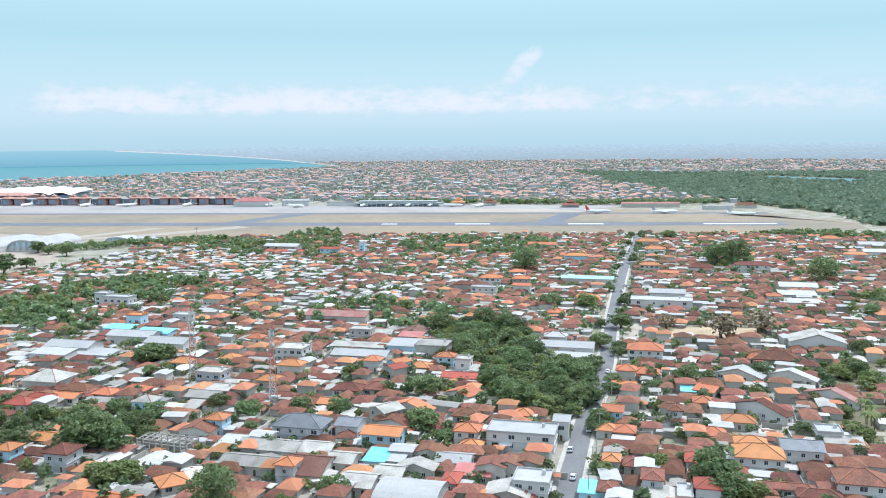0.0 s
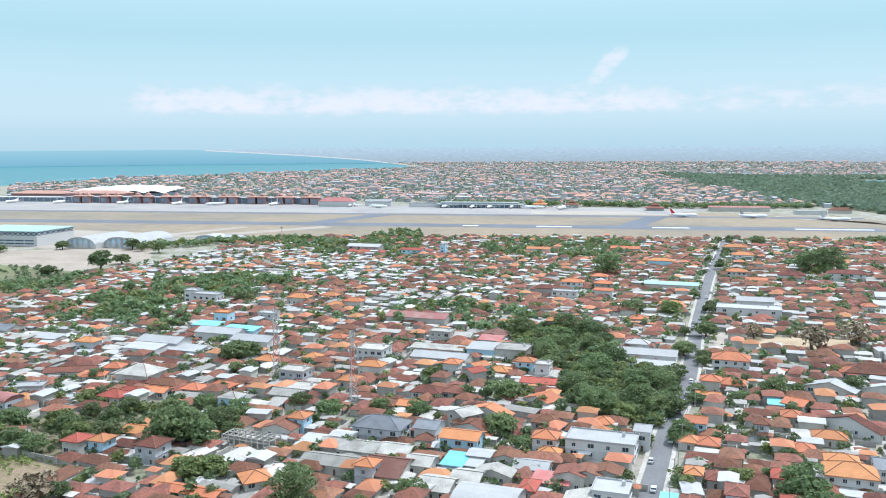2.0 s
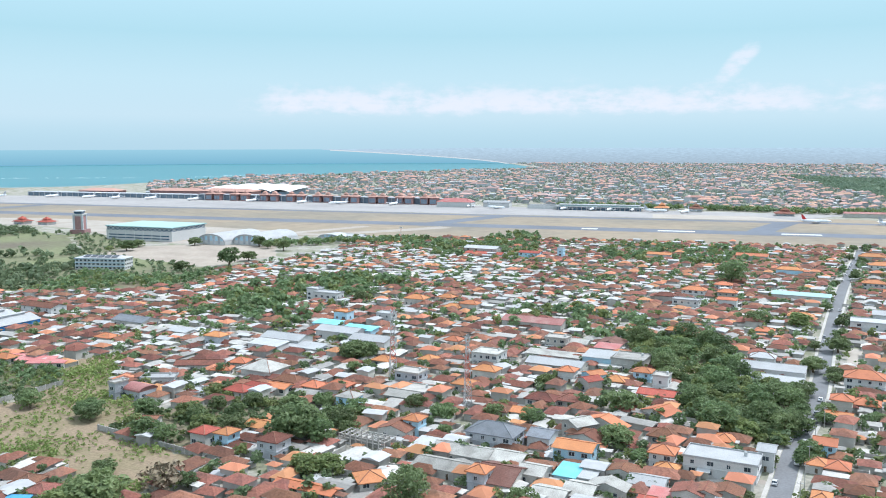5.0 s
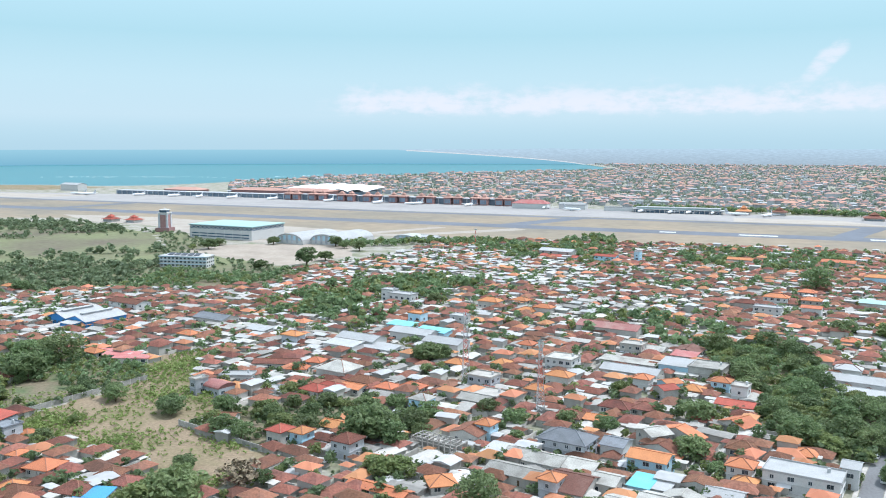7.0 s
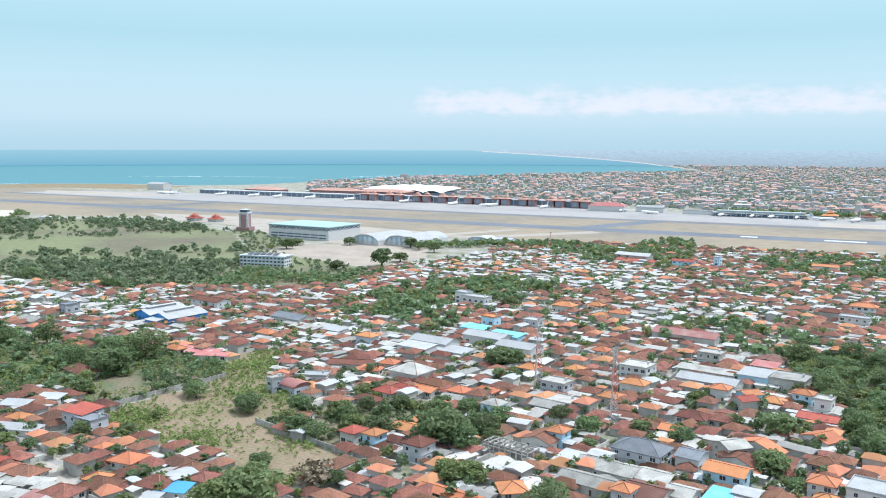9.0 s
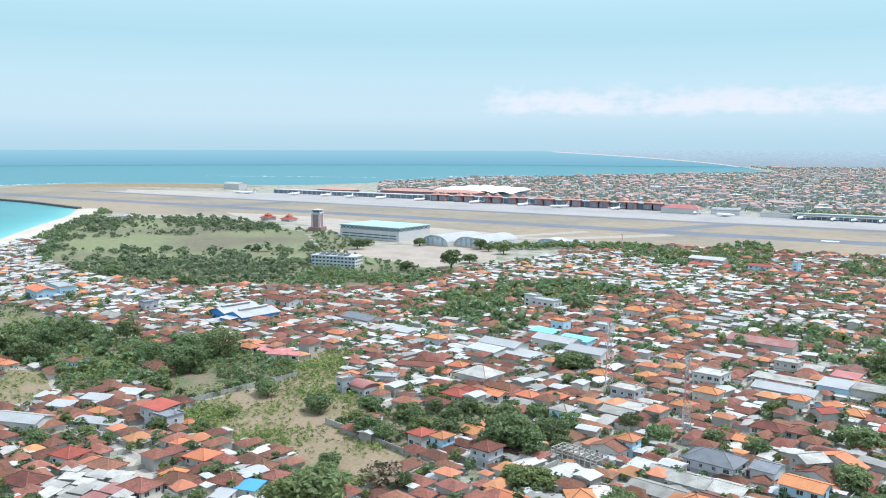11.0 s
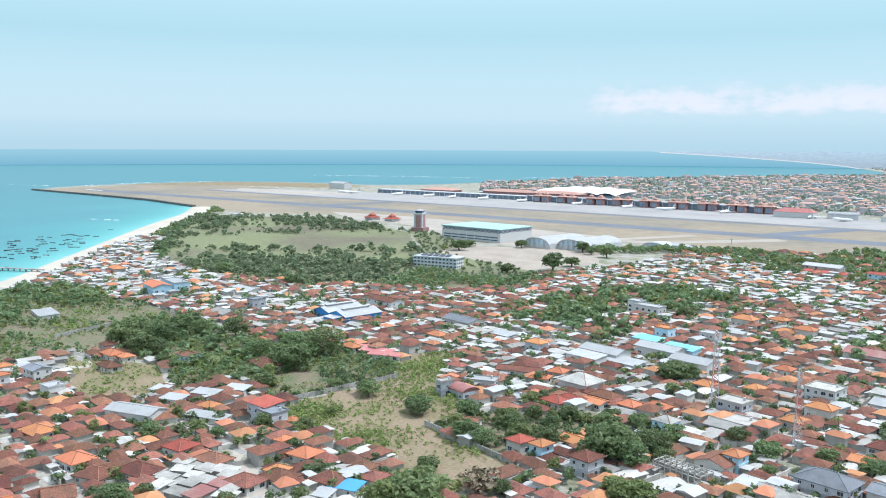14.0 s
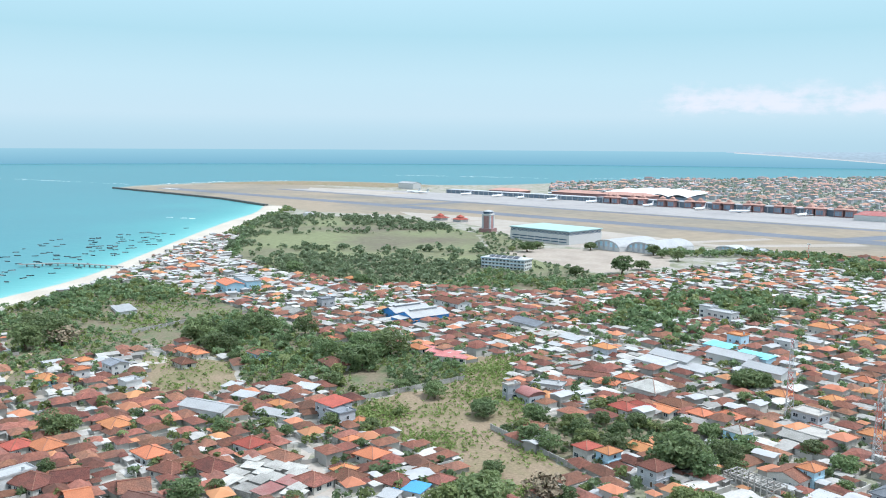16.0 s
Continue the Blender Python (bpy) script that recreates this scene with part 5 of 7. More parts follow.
LANES = [[(-442, 213), (-360, 177)], [(-442, 281), (-401, 263), (-410, 255)], [(-276, 167), (-245, 158), (-225, 130)], [(-83, 250), (-98, 264), (-104, 255)], [(-290, 232), (-244, 222), (-225, 190)],
         [(73, 388), (-60, 420), (-180, 450), (-300, 470)], [(102, 517), (20, 535), (-120, 570), (-260, 600)], [(55, 326), (140, 305), (210, 290)], [(73, 388), (160, 366), (240, 345)],
         [(146, 700), (40, 720), (-120, 745)], [(146, 700), (260, 670)], [(45, 286), (-20, 302), (-70, 315)]]
ribbon("road", smooth_line(ROAD), 6.8, 0.06, M["asphalt"], "straight asphalt main street through the town", "road")
for line in LANES:
    ribbon("lane", smooth_line(line), 4.0, 0.045, M["pale"], "narrow pale concrete lane between the houses", "lane")
for s in (-1, 1):
    ribbon("pavement", [(x + s * 4.2, y - s * 1.0) for x, y in smooth_line(ROAD)], 1.4, 0.16, M["concrete"], "raised concrete pavement beside the street", "pavement")
sheet("dry_field", FIELD, 0.04, M["drygrass"], "open field of dry grass with green patches", "field", 3)
sheet("scrub_ground", SCRUB, 0.035, M["scrub"], "overgrown green plot", "field", 3)
sheet("dry_field", MEADOW, 0.04, M["drygrass"], "fallow plot of dry brown grass", "field", 2)
sheet("scrub_ground", WEST_SCRUB, 0.035, M["scrub"], "rough green and brown waste ground", "field", 4)
sheet("bare_lot", LOT, 0.04, M["earth"], "bare earth playing field", "lot", 1)
sheet("bare_lot", GROVE_GAP, 0.05, M["earth"], "bare earth clearing among trees", "lot", 1)
sheet("bare_lot", SANDLOT, 0.045, M["pale"], "pale gravel yard", "lot", 1)
sheet("scrub_ground", GREEN_EAST, 0.04, M["scrub"], "green waste plot", "field", 2)
sheet("scrub_ground", EAST_SCRUB, 0.04, M["scrub"], "green waste plot", "field", 2)
sheet("scrub_ground", GROVE, 0.03, M["scrub"], "shaded ground under the grove", "ground", 3)
sheet("bare_lot", CUL, 0.05, M["pale"], "pale concrete yard among the houses", "yard", 0.5)
sheet("scrub_ground", GARDEN, 0.038, M["scrub"], "overgrown green plot behind a block wall", "field", 2)
sheet("scrub_ground", WOOD_WEST, 0.034, M["scrub"], "shaded green ground under scattered trees", "ground", 3)
sheet("scrub_ground", SHORE_TREES, 0.032, M["scrub"], "scrubby ground behind the beach", "ground", 3)
sheet("scrub_ground", WOOD_MID, 0.033, M["scrub"], "shaded green ground under scattered trees", "ground", 3)
sheet("scrub_ground", HOTEL_GREEN, 0.037, M["scrub"], "green ground with bushes below the hotel", "field", 3)
sheet("scrub_ground", [(-905, 668), (-1030, 815), (-1140, 965), (-1110, 945), (-950, 750), (-770, 580), (-640, 520), (-560, 440), (-640, 420), (-740, 505), (-840, 610)], 0.036, M["scrub"], "green ground behind the beach", "ground", 4)
ribbon("footpath", smooth_line([(-400, 165), (-423, 187), (-478, 231), (-494, 245)]), 2.5, 0.06, M["earth"], "worn earth path across the waste ground", "path")


def block_wall(line, h=2.2):
    thing = tagged(new("boundary_wall"), "grey bare concrete block boundary wall", "wall")
    for k in range(len(line) - 1):
        a, b = Vector((*line[k], 0)), Vector((*line[k + 1], 0))
        n = max(1, int((b - a).length / 5))
        q = math.degrees(math.atan2(b.y - a.y, b.x - a.x))
        bm = bmesh.new()
        box(bm, 0, (b - a).length / n - 0.4, -0.1, 0.1, 0, h)
        box(bm, 0, (b - a).length / n - 0.4, -0.16, 0.16, h, h + 0.12)
        panel = part("panel", bm, M["block"], thing, "", pose(a.x, a.y, 0, 0, 0, q) @ pose(0.2, 0, 0))
        bm = bmesh.new()
        box(bm, -0.2, 0.2, -0.2, 0.2, 0, h + 0.3)
        post = part("post", bm, M["concrete"], thing, "", pose(a.x, a.y, 0, 0, 0, q))
        for j in range(1, n):
            p = a.lerp(b, j / n)
            share("panel", panel.data, thing, pose(p.x, p.y, 0, 0, 0, q) @ pose(0.2, 0, 0))
            share("post", post.data, thing, pose(p.x, p.y, 0, 0, 0, q))


block_wall([(-273, 270), (-256, 338)])
block_wall([(-202, 285), (-151, 267), (-140, 266)])
block_wall([(-197, 218), (-184, 243)])
block_wall([(-151, 237), (-140, 263)])
block_wall([(-475, 290), (-478, 335), (-440, 350)])
block_wall([(-238, 352), (-262, 402), (-290, 425)])

# ---- named houses ----
house(97, 411, 16.9, 13, 6, -14, "orange", "hip", "wallw")
house(80, 374, 8.5, 9, 5.6, -14, "orange", "hip", "wall")
house(90, 378, 11.1, 10, 3.1, -14, "orange", "hip", "wall")
house(76, 359, 9.6, 8, 2.8, -14, "orange", "gable", "wall")
house(137, 540, 37.3, 15, 6, -14, "white", "flat", "wallw")
house(146, 561, 22.1, 12, 7, -14, "white", "gable", "wallw")
house(187, 429, 14.8, 26, 5, 76, "grey", "gable", "wallw")
house(244, 593, 24.2, 14, 5, -14, "white", "gable", "wallw")
house(234, 569, 23.2, 12, 3.5, -14, "white", "mono", "wall")
house(224, 542, 22.1, 12, 3.5, -14, "white", "gable", "wallw")
house(60, 423, 28.1, 12, 5, -14, "white", "gable", "wallw")
house(58, 409, 26.0, 11, 3.1, -14, "white", "gable", "wallw")
house(57, 386, 16.9, 10, 3.1, -14, "white", "mono", "wall")
house(58, 444, 11.8, 9, 5, -14, "white", "hip", "wallw")
house(27, 293, 23.2, 12, 6, -14, "white", "flat", "wallw")
house(8, 294, 8.7, 9, 6, -14, "orange", "hip", "wallw")
house(9, 287, 7.7, 8, 2.7, -14, "orange", "hip", "wall")
house(-21, 292, 13.3, 10, 6, -14, "orange", "gable", "wallb")
house(-13, 322, 5.6, 18, 5, 62, "orange", "gable", "wall")
house(-18, 310, 6.6, 14, 3.1, 62, "tile", "gable", "wall")
house(-22, 275, 7.0, 10, 3.1, -14, "turquoise", "mono", "wallb")
house(-16, 275, 6.7, 10, 3.1, -14, "white", "mono", "wallw")
house(-51, 302, 18.6, 14, 6, -14, "slate", "hip", "wallg")
house(-34, 305, 8.2, 10, 5, -14, "slate", "gable", "wallw")
house(-22, 318, 8.9, 10, 6, 40, "grey", "gable", "wall")
house(-10, 241, 17.9, 18, 3.5, -14, "white", "vault", "wallw")
house(-43, 268, 13.0, 18, 3.1, -14, "brown", "gable", "wall")
house(-49, 262, 6.7, 8, 6.5, -14, "orange", "hip", "wallg")
house(-59, 287, 21.2, 11, 3.1, -14, "grey", "gable", "wall")
house(-62, 272, 20.1, 10, 3.1, -14, "grey", "gable", "wall")
house(-43, 284, 11.5, 11, 3.1, -14, "grey", "gable", "wall")
house(-33, 273, 8.4, 10, 3.5, -14, "grey", "gable", "wall")
house(-26, 255, 10.3, 12, 3.1, -14, "grey", "gable", "wall")
house(-17, 261, 8.8, 12, 3.1, -14, "grey", "gable", "wall")
house(-9, 266, 6.1, 12, 3.1, 76, "grey", "gable", "wall")
house(-5, 279, 6.4, 13, 3.1, 76, "tile", "gable", "wall")
house(-72, 289, 11.3, 10, 3.1, -14, "white", "mono", "wallw")
house(3, 273, 11.0, 9, 3.1, -14, "white", "gable", "wallw")
house(9, 262, 11.3, 8, 2.8, -14, "pink", "mono", "wall")
house(2, 256, 5.2, 10, 3.1, -14, "red", "hip", "wall")
house(100, 268, 15.2, 13, 6, -14, "orange", "hip", "wallw")
house(101, 278, 10.1, 9, 6, -14, "orange", "hip", "wallw")
house(116, 274, 12.6, 11, 6, -14, "slate", "gable", "wallw")
house(122, 246, 14.0, 13, 6, -14, "tile", "hip", "wallw")
house(101, 351, 5.6, 7, 2.5, -14, "turquoise", "mono", "wall")
house(150, 368, 4.9, 22, 2.8, 55, "white", "gable", "wall")
house(130, 373, 7.4, 20, 3.0, 55, "white", "gable", "wall")
house(108, 310, 11.2, 9, 3.1, -14, "orange", "hip", "wall")
house(94, 296, 9.1, 9, 3.1, -14, "orange", "hip", "wall")
house(58, 302, 6.9, 8, 3.1, -14, "orange", "hip", "wall")
house(64, 300, 7.7, 9, 3.1, -14, "orange", "hip", "wall")
house(63, 316, 7.2, 9, 5.8, -14, "orange", "gable", "wallb")
house(102, 334, 7.6, 9, 3.1, -14, "orange", "hip", "wall")
house(109, 350, 8.4, 10, 3.1, -40, "orange", "gable", "wall")
house(86, 315, 5.5, 8, 6, -14, "tile", "hip", "wallg")
house(26, 249, 10.4, 10, 6, -14, "white", "flat", "wallw")
house(19, 246, 10.0, 12, 3.1, 76, "grey", "gable", "wall")
house(15, 263, 7.1, 9, 5, 76, "tile", "gable", "wall")
house(20, 264, 7.1, 9, 5, 76, "tile", "gable", "wall")
house(26, 265, 7.1, 9, 5, 76, "tile", "gable", "wall")
house(42, 301, 5.2, 8, 7, -14, "white", "gable", "wallw")
house(30, 321, 7.3, 9, 2.8, -14, "orange", "hip", "wall")
house(8, 348, 9.3, 12, 3.1, 50, "orange", "gable", "wall")
house(9, 320, 10.7, 10, 3.1, -14, "tile", "hip", "wall")
house(9, 389, 6.7, 7, 7, -14, "concrete", "flat", "wallw")
house(1, 399, 8.5, 8, 6, -14, "orange", "hip", "wallb")
house(7, 375, 15.0, 9, 2.8, -14, "red", "gable", "wall")
house(43, 248, 6.0, 8, 2.7, -14, "turquoise", "mono", "wallb")
house(48, 247, 5.7, 9, 3.5, -14, "tile", "hip", "wallb")
house(60, 268, 5.8, 9, 3.1, -14, "tile", "hip", "wall")
house(53, 267, 5.4, 8, 5, -14, "orange", "hip", "wall")
house(62, 250, 6.4, 10, 6, -14, "tile", "hip", "wallg")
house(61, 243, 7.2, 8, 3.1, -14, "grey", "mono", "wall")
house(81, 270, 7.3, 9, 3.5, -14, "red", "hip", "wallw")
house(77, 245, 7.6, 9, 5, -14, "red", "hip", "wallw")
house(70, 244, 4.0, 10, 3.1, -14, "white", "flat", "wallw")
house(101, 247, 5.0, 18, 3.1, 76, "tile", "hip", "wall")
house(108, 241, 6.5, 14, 3.1, 76, "tile", "hip", "wall")
house(136, 288, 11.6, 9, 2.8, -14, "grey", "gable", "wallw")
house(133, 292, 7.8, 8, 5, -14, "white", "flat", "wallw")
house(155, 338, 3.6, 22, 2.8, 40, "maroon", "gable", "wallw")
house(120, 322, 4.3, 24, 3.1, 40, "tile", "gable", "wallw")
house(156, 402, 21.3, 14, 3.1, -14, "tile", "hip", "wall")
house(-172, 370, 17.3, 17, 5, -14, "grey", "hip", "wall")
house(-165, 456, 25.9, 13, 5, -14, "white", "gable", "wallw")
house(-188, 433, 24.7, 13, 5, -14, "white", "gable", "wallw")
house(-191, 416, 19.3, 10, 5, -14, "white", "mono", "wallw")
house(-141, 439, 22.1, 13, 5, -14, "white", "gable", "wallw")
house(-179, 473, 16.3, 9, 5, -14, "turquoise", "mono", "wallb")
house(-156, 462, 19.6, 9, 5, -14, "turquoise", "mono", "wallb")
house(-172, 422, 19.6, 10, 3.1, -14, "white", "mono", "wallw")
house(-62, 506, 36.7, 14, 5, -14, "maroon", "gable", "wall")
house(-40, 415, 27.5, 12, 3.5, -14, "white", "gable", "wall")
house(-43, 433, 28.7, 8, 3.1, -14, "grey", "mono", "wall")
house(-5, 426, 15.8, 15, 5.5, -14, "grey", "flat", "wall")
house(-20, 428, 14.2, 12, 5, -14, "white", "mono", "wallb")
house(-17, 447, 11.8, 9, 5, -14, "pink", "mono", "wallw")
house(-44, 460, 11.6, 9, 6, -14, "concrete", "flat", "concrete")
house(-74, 419, 13.9, 12, 6, -14, "grey", "flat", "wallw")
house(-102, 374, 11.9, 9, 6.2, -14, "concrete", "flat", "wallg")
house(-95, 356, 13.8, 11, 3.5, -14, "concrete", "flat", "wall")
house(-98, 349, 14.0, 10, 2.8, -14, "grey", "gable", "wall")
house(-177, 494, 9.1, 8, 8, -14, "orange", "flat", "wallb")
house(-212, 561, 19.2, 9, 7, -14, "white", "flat", "wallw")
house(-225, 569, 9.0, 8, 8, -14, "white", "flat", "wallw")
house(-153, 504, 10.0, 8, 6, -14, "white", "flat", "wallw")
house(-125, 275, 8.9, 10, 6.4, -14, "tile", "hip", "wallg")
house(-145, 279, 6.7, 8, 6, -14, "orange", "hip", "wallb")
house(-155, 281, 7.6, 9, 5, -14, "red", "hip", "wall")
house(-84, 257, 9.0, 11, 2.7, 30, "orange", "hip", "wall")
house(-101, 246, 21.7, 6, 2.3, -14, "orange", "gable", "wall")
house(-117, 332, 8.9, 9, 6, -14, "grey", "hip", "wallb")
house(-83, 309, 7.0, 8, 6, -14, "orange", "hip", "wallb")
house(-88, 306, 12.3, 12, 3.5, 76, "tile", "gable", "wall")
house(-130, 357, 11.0, 9, 3.1, -14, "orange", "hip", "wall")
house(-141, 353, 9.4, 9, 3.1, -14, "orange", "hip", "wall")
house(-155, 349, 10.3, 8, 2.8, -14, "orange", "gable", "wall")
house(-165, 346, 13.8, 10, 2.8, -14, "red", "hip", "wall")
house(-155, 360, 14.4, 10, 2.8, -14, "tile", "hip", "wall")
house(-150, 565, 14.9, 11, 5, -14, "orange", "hip", "wall")
house(-121, 549, 12.3, 9, 3.1, -14, "orange", "hip", "wall")
house(-100, 455, 9.0, 9, 3.1, -14, "orange", "hip", "wall")
house(-76, 370, 10.3, 9, 3.5, -14, "orange", "hip", "wall")
house(-70, 390, 11.9, 9, 5, -14, "orange", "hip", "wall")
house(-124, 404, 10.7, 9, 3.1, -14, "orange", "hip", "wall")
house(-103, 411, 8.2, 9, 3.1, -14, "orange", "hip", "wall")
house(-21, 391, 7.8, 8, 5.5, 40, "orange", "gable", "wallb")
house(-22, 381, 7.6, 8, 5.5, 40, "red", "gable", "wall")
house(-33, 395, 7.9, 8, 5.5, -14, "orange", "hip", "wallw")
house(-11, 392, 9.4, 9, 3.1, -14, "orange", "hip", "wall")
house(-57, 339, 9.0, 9, 3.1, -14, "tile", "hip", "wall")


def factory(x, y, rot):
    """Two wide low bays under white sheet roofs with raised ridge vents and a small porch."""
    thing = tagged(new("factory"), "bright blue factory under wide white low-pitched sheet roofs", "factory")
    thing.matrix_basis = pose(x, y, 0, 0, 0, rot)
    depth, bay, eave, top = 29.0, 18.5, 4.6, 7.4
    for k in range(2):
        x0, x1 = -bay + k * bay, k * bay
        mid = (x0 + x1) / 2
        bm = bmesh.new()
        faces(bm, [(x0, -depth / 2, 0), (x1, -depth / 2, 0), (x1, -depth / 2, eave), (mid, -depth / 2, top), (x0, -depth / 2, eave),
                   (x0, depth / 2, 0), (x1, depth / 2, 0), (x1, depth / 2, eave), (mid, depth / 2, top), (x0, depth / 2, eave)],
              [(0, 1, 2, 3, 4), (9, 8, 7, 6, 5), (5, 0, 4, 9), (1, 6, 7, 2)])
        part("wall", bm, M["wallblue"], thing)
        for a, b in ((x0 - 0.6, mid), (x1 + 0.6 * k, mid)):
            bm = bmesh.new()
            lo, t, e = eave + 0.1 - (0.17 if a < x0 or a > x1 else 0.0), 0.18, depth / 2 + 0.7
            faces(bm, [(a, -e, lo), (b, -e, top + 0.1), (b, e, top + 0.1), (a, e, lo), (a, -e, lo + t), (b, -e, top + 0.1 + t), (b, e, top + 0.1 + t), (a, e, lo + t)],
                  [(0, 3, 2, 1), (4, 5, 6, 7), (0, 1, 5, 4), (1, 2, 6, 5), (2, 3, 7, 6), (3, 0, 4, 7)])
            part("roof", bm, M["white"], thing)
        bm = bmesh.new()
        box(bm, mid - 1.2, mid + 1.2, -depth / 2 + 4, depth / 2 - 4, top + 0.1, top + 1.0)
        vent = part("ridge_vent", bm, M["wallg"], thing, "dark louvred ridge vent")
        bm = bmesh.new()
        box(bm, mid - 1.7, mid + 1.7, -depth / 2 + 3.6, depth / 2 - 3.6, top + 1.0, top + 1.18)
        part("vent_cap", bm, M["white"], vent)
        for j in range(4):
            bm = bmesh.new()
            xx = x0 + (j + 0.7) * bay / 4.4
            box(bm, xx - 1.2, xx + 1.2, -depth / 2 - 0.08, -depth / 2 + 0.05, 1.2, 2.8)
            part("window", bm, M["bandglass"], thing)
    bm = bmesh.new()
    box(bm, 4, 15, -depth / 2 - 7, -depth / 2 - 0.1, 0, 4.0)
    part("porch", bm, M["wallblue"], thing)
    bm = bmesh.new()
    faces(bm, [(3.4, -depth / 2 - 7.6, 4.05), (15.6, -depth / 2 - 7.6, 4.05), (15.6, -depth / 2 - 0.2, 4.6), (3.4, -depth / 2 - 0.2, 4.6),
               (3.4, -depth / 2 - 7.6, 4.25), (15.6, -depth / 2 - 7.6, 4.25), (15.6, -depth / 2 - 0.2, 4.8), (3.4, -depth / 2 - 0.2, 4.8)],
          [(0, 3, 2, 1), (4, 5, 6, 7), (0, 1, 5, 4), (1, 2, 6, 5), (2, 3, 7, 6), (3, 0, 4, 7)])
    part("porch_roof", bm, M["white"], thing)


factory(-375, 438, -14)
house(-302, 370, 18.9, 6, 2.8, 14, "pink", "mono", "wall")
house(-293, 367, 18.6, 6, 2.8, 14, "pink", "mono", "wall")
house(-284, 363, 18.2, 6, 2.8, 14, "pink", "mono", "wall")
house(-311, 367, 11.4, 8, 3.1, -14, "orange", "hip", "wall")
house(-262, 254, 12.5, 10, 7, -8, "red", "mono", "wallg")
house(-253, 249, 10.3, 8, 6.5, -8, "slate", "flat", "wallg")
house(-183, 214, 9.8, 7, 2.5, 10, "blue", "mono", "wallw")
house(-185, 205, 5.5, 6, 2.3, 10, "white", "mono", "wallw")
house(-277, 176, 12.0, 11, 3.5, -5, "orange", "hip", "wallw")
house(-318, 186, 12.3, 11, 3.1, -5, "orange", "hip", "wall")
house(-215, 228, 10.4, 11, 3.0, 0, "orange", "hip", "wall")
house(-257, 206, 10.3, 11, 3.5, 0, "red", "hip", "wallw")
house(-315, 156, 12.8, 11, 3.1, 0, "orange", "hip", "wall")
house(-323, 149, 9.8, 11, 3.1, 0, "red", "hip", "wall")
house(-304, 221, 23.1, 11, 5, 12, "white", "gable", "wallw")
house(-311, 246, 10.3, 7, 2.7, 14, "white", "mono", "wallw")
house(-306, 260, 12.0, 7, 2.7, 14, "white", "mono", "wallw")
house(-300, 273, 10.6, 7, 2.7, 14, "white", "mono", "wallw")
house(-328, 252, 7.5, 7, 2.7, 14, "white", "mono", "wall")
house(-280, 238, 20.1, 6, 2.3, 10, "white", "mono", "wall")
house(-549, 420, 26.4, 14, 8, -20, "orange", "gable", "wallb")
house(-552, 440, 27.1, 12, 8, -20, "white", "flat", "wallb")
house(-403, 279, 12.4, 10, 3.5, -10, "orange", "hip", "wall")
house(-393, 280, 7.4, 8, 3.1, -10, "orange", "hip", "wall")
house(-384, 264, 13.0, 9, 2.8, -10, "tile", "hip", "wall")
house(-369, 302, 11.1, 9, 3.0, -5, "tile", "gable", "wallb")
house(-406, 202, 12.5, 10, 3.1, -5, "orange", "hip", "wallb")
house(-396, 214, 5.5, 8, 7, -5, "orange", "hip", "wallw")
house(-397, 233, 10.8, 9, 6, -5, "slate", "gable", "wallw")
house(-366, 222, 8.0, 8, 5, -5, "white", "flat", "wallw")
house(-426, 232, 7.1, 8, 3.1, -5, "orange", "hip", "wall")
house(-363, 349, 9.2, 9, 3.1, -10, "orange", "hip", "wall")
house(-322, 312, 17.6, 12, 3.0, -20, "tile", "hip", "wall")
house(-575, 453, 18.7, 10, 6, -20, "white", "flat", "wallb")
house(-544, 326, 27, 12, 1.9, -20, "white", "mono", "wallw", 0.6, True)
house(-670, 470, 18.5, 12, 5, -20, "orange", "hip", "wall")
house(-212, 329, 11.3, 9, 3.6, -19, "maroon", "vault", "wallg")
house(-220, 326, 4.1, 7, 7, -19, "concrete", "flat", "wallg")
house(-215, 350, 15.1, 8, 3.1, 14, "white", "flat", "wallw")
house(-192, 336, 17.7, 9, 2.0, 14, "white", "flat", "wallw")
house(-188, 294, 11.5, 8, 2.7, 10, "tile", "gable", "wall")
house(-140, 298, 10.7, 9, 2.8, -14, "orange", "gable", "wall")
house(-212, 211, 7.2, 8, 2.8, 0, "orange", "hip", "wall")
house(-207, 207, 11.7, 11, 2.8, 0, "tile", "hip", "wall")
house(-213, 197, 11.5, 11, 3.0, 0, "tile", "hip", "wall")
house(-238, 205, 12.4, 10, 2.8, 0, "tile", "hip", "wall")
house(-289, 247, 8.4, 8, 3.1, 0, "orange", "hip", "wall")
house(-233, 235, 4.8, 7, 2.7, 0, "orange", "hip", "wall")
house(-247, 254, 5.6, 6, 2.5, 0, "orange", "hip", "wall")
house(-191, 215, 11.5, 11, 2.8, 0, "tile", "hip", "wall")
house(-189, 230, 8.0, 9, 2.8, 0, "tile", "hip", "wall")
house(-180, 225, 7.7, 9, 2.8, 0, "tile", "hip", "wall")
house(-284, 136, 14.5, 13, 3.1, 10, "tile", "hip", "wall")
house(-279, 146, 11.6, 12, 3.1, 60, "tile", "gable", "wall")
house(-254, 155, 9.4, 12, 3.1, 60, "tile", "gable", "wall")
house(-261, 139, 7.3, 11, 3.1, 70, "orange", "gable", "wall")
house(-240, 153, 19.9, 6, 2.8, 14, "brown", "gable", "wall")
house(-250, 183, 14.0, 12, 3.0, 0, "tile", "hip", "wall")
house(-259, 172, 11.9, 11, 3.0, 10, "tile", "hip", "wall")
house(-292, 133, 6.9, 12, 5, 0, "white", "flat", "wallw")
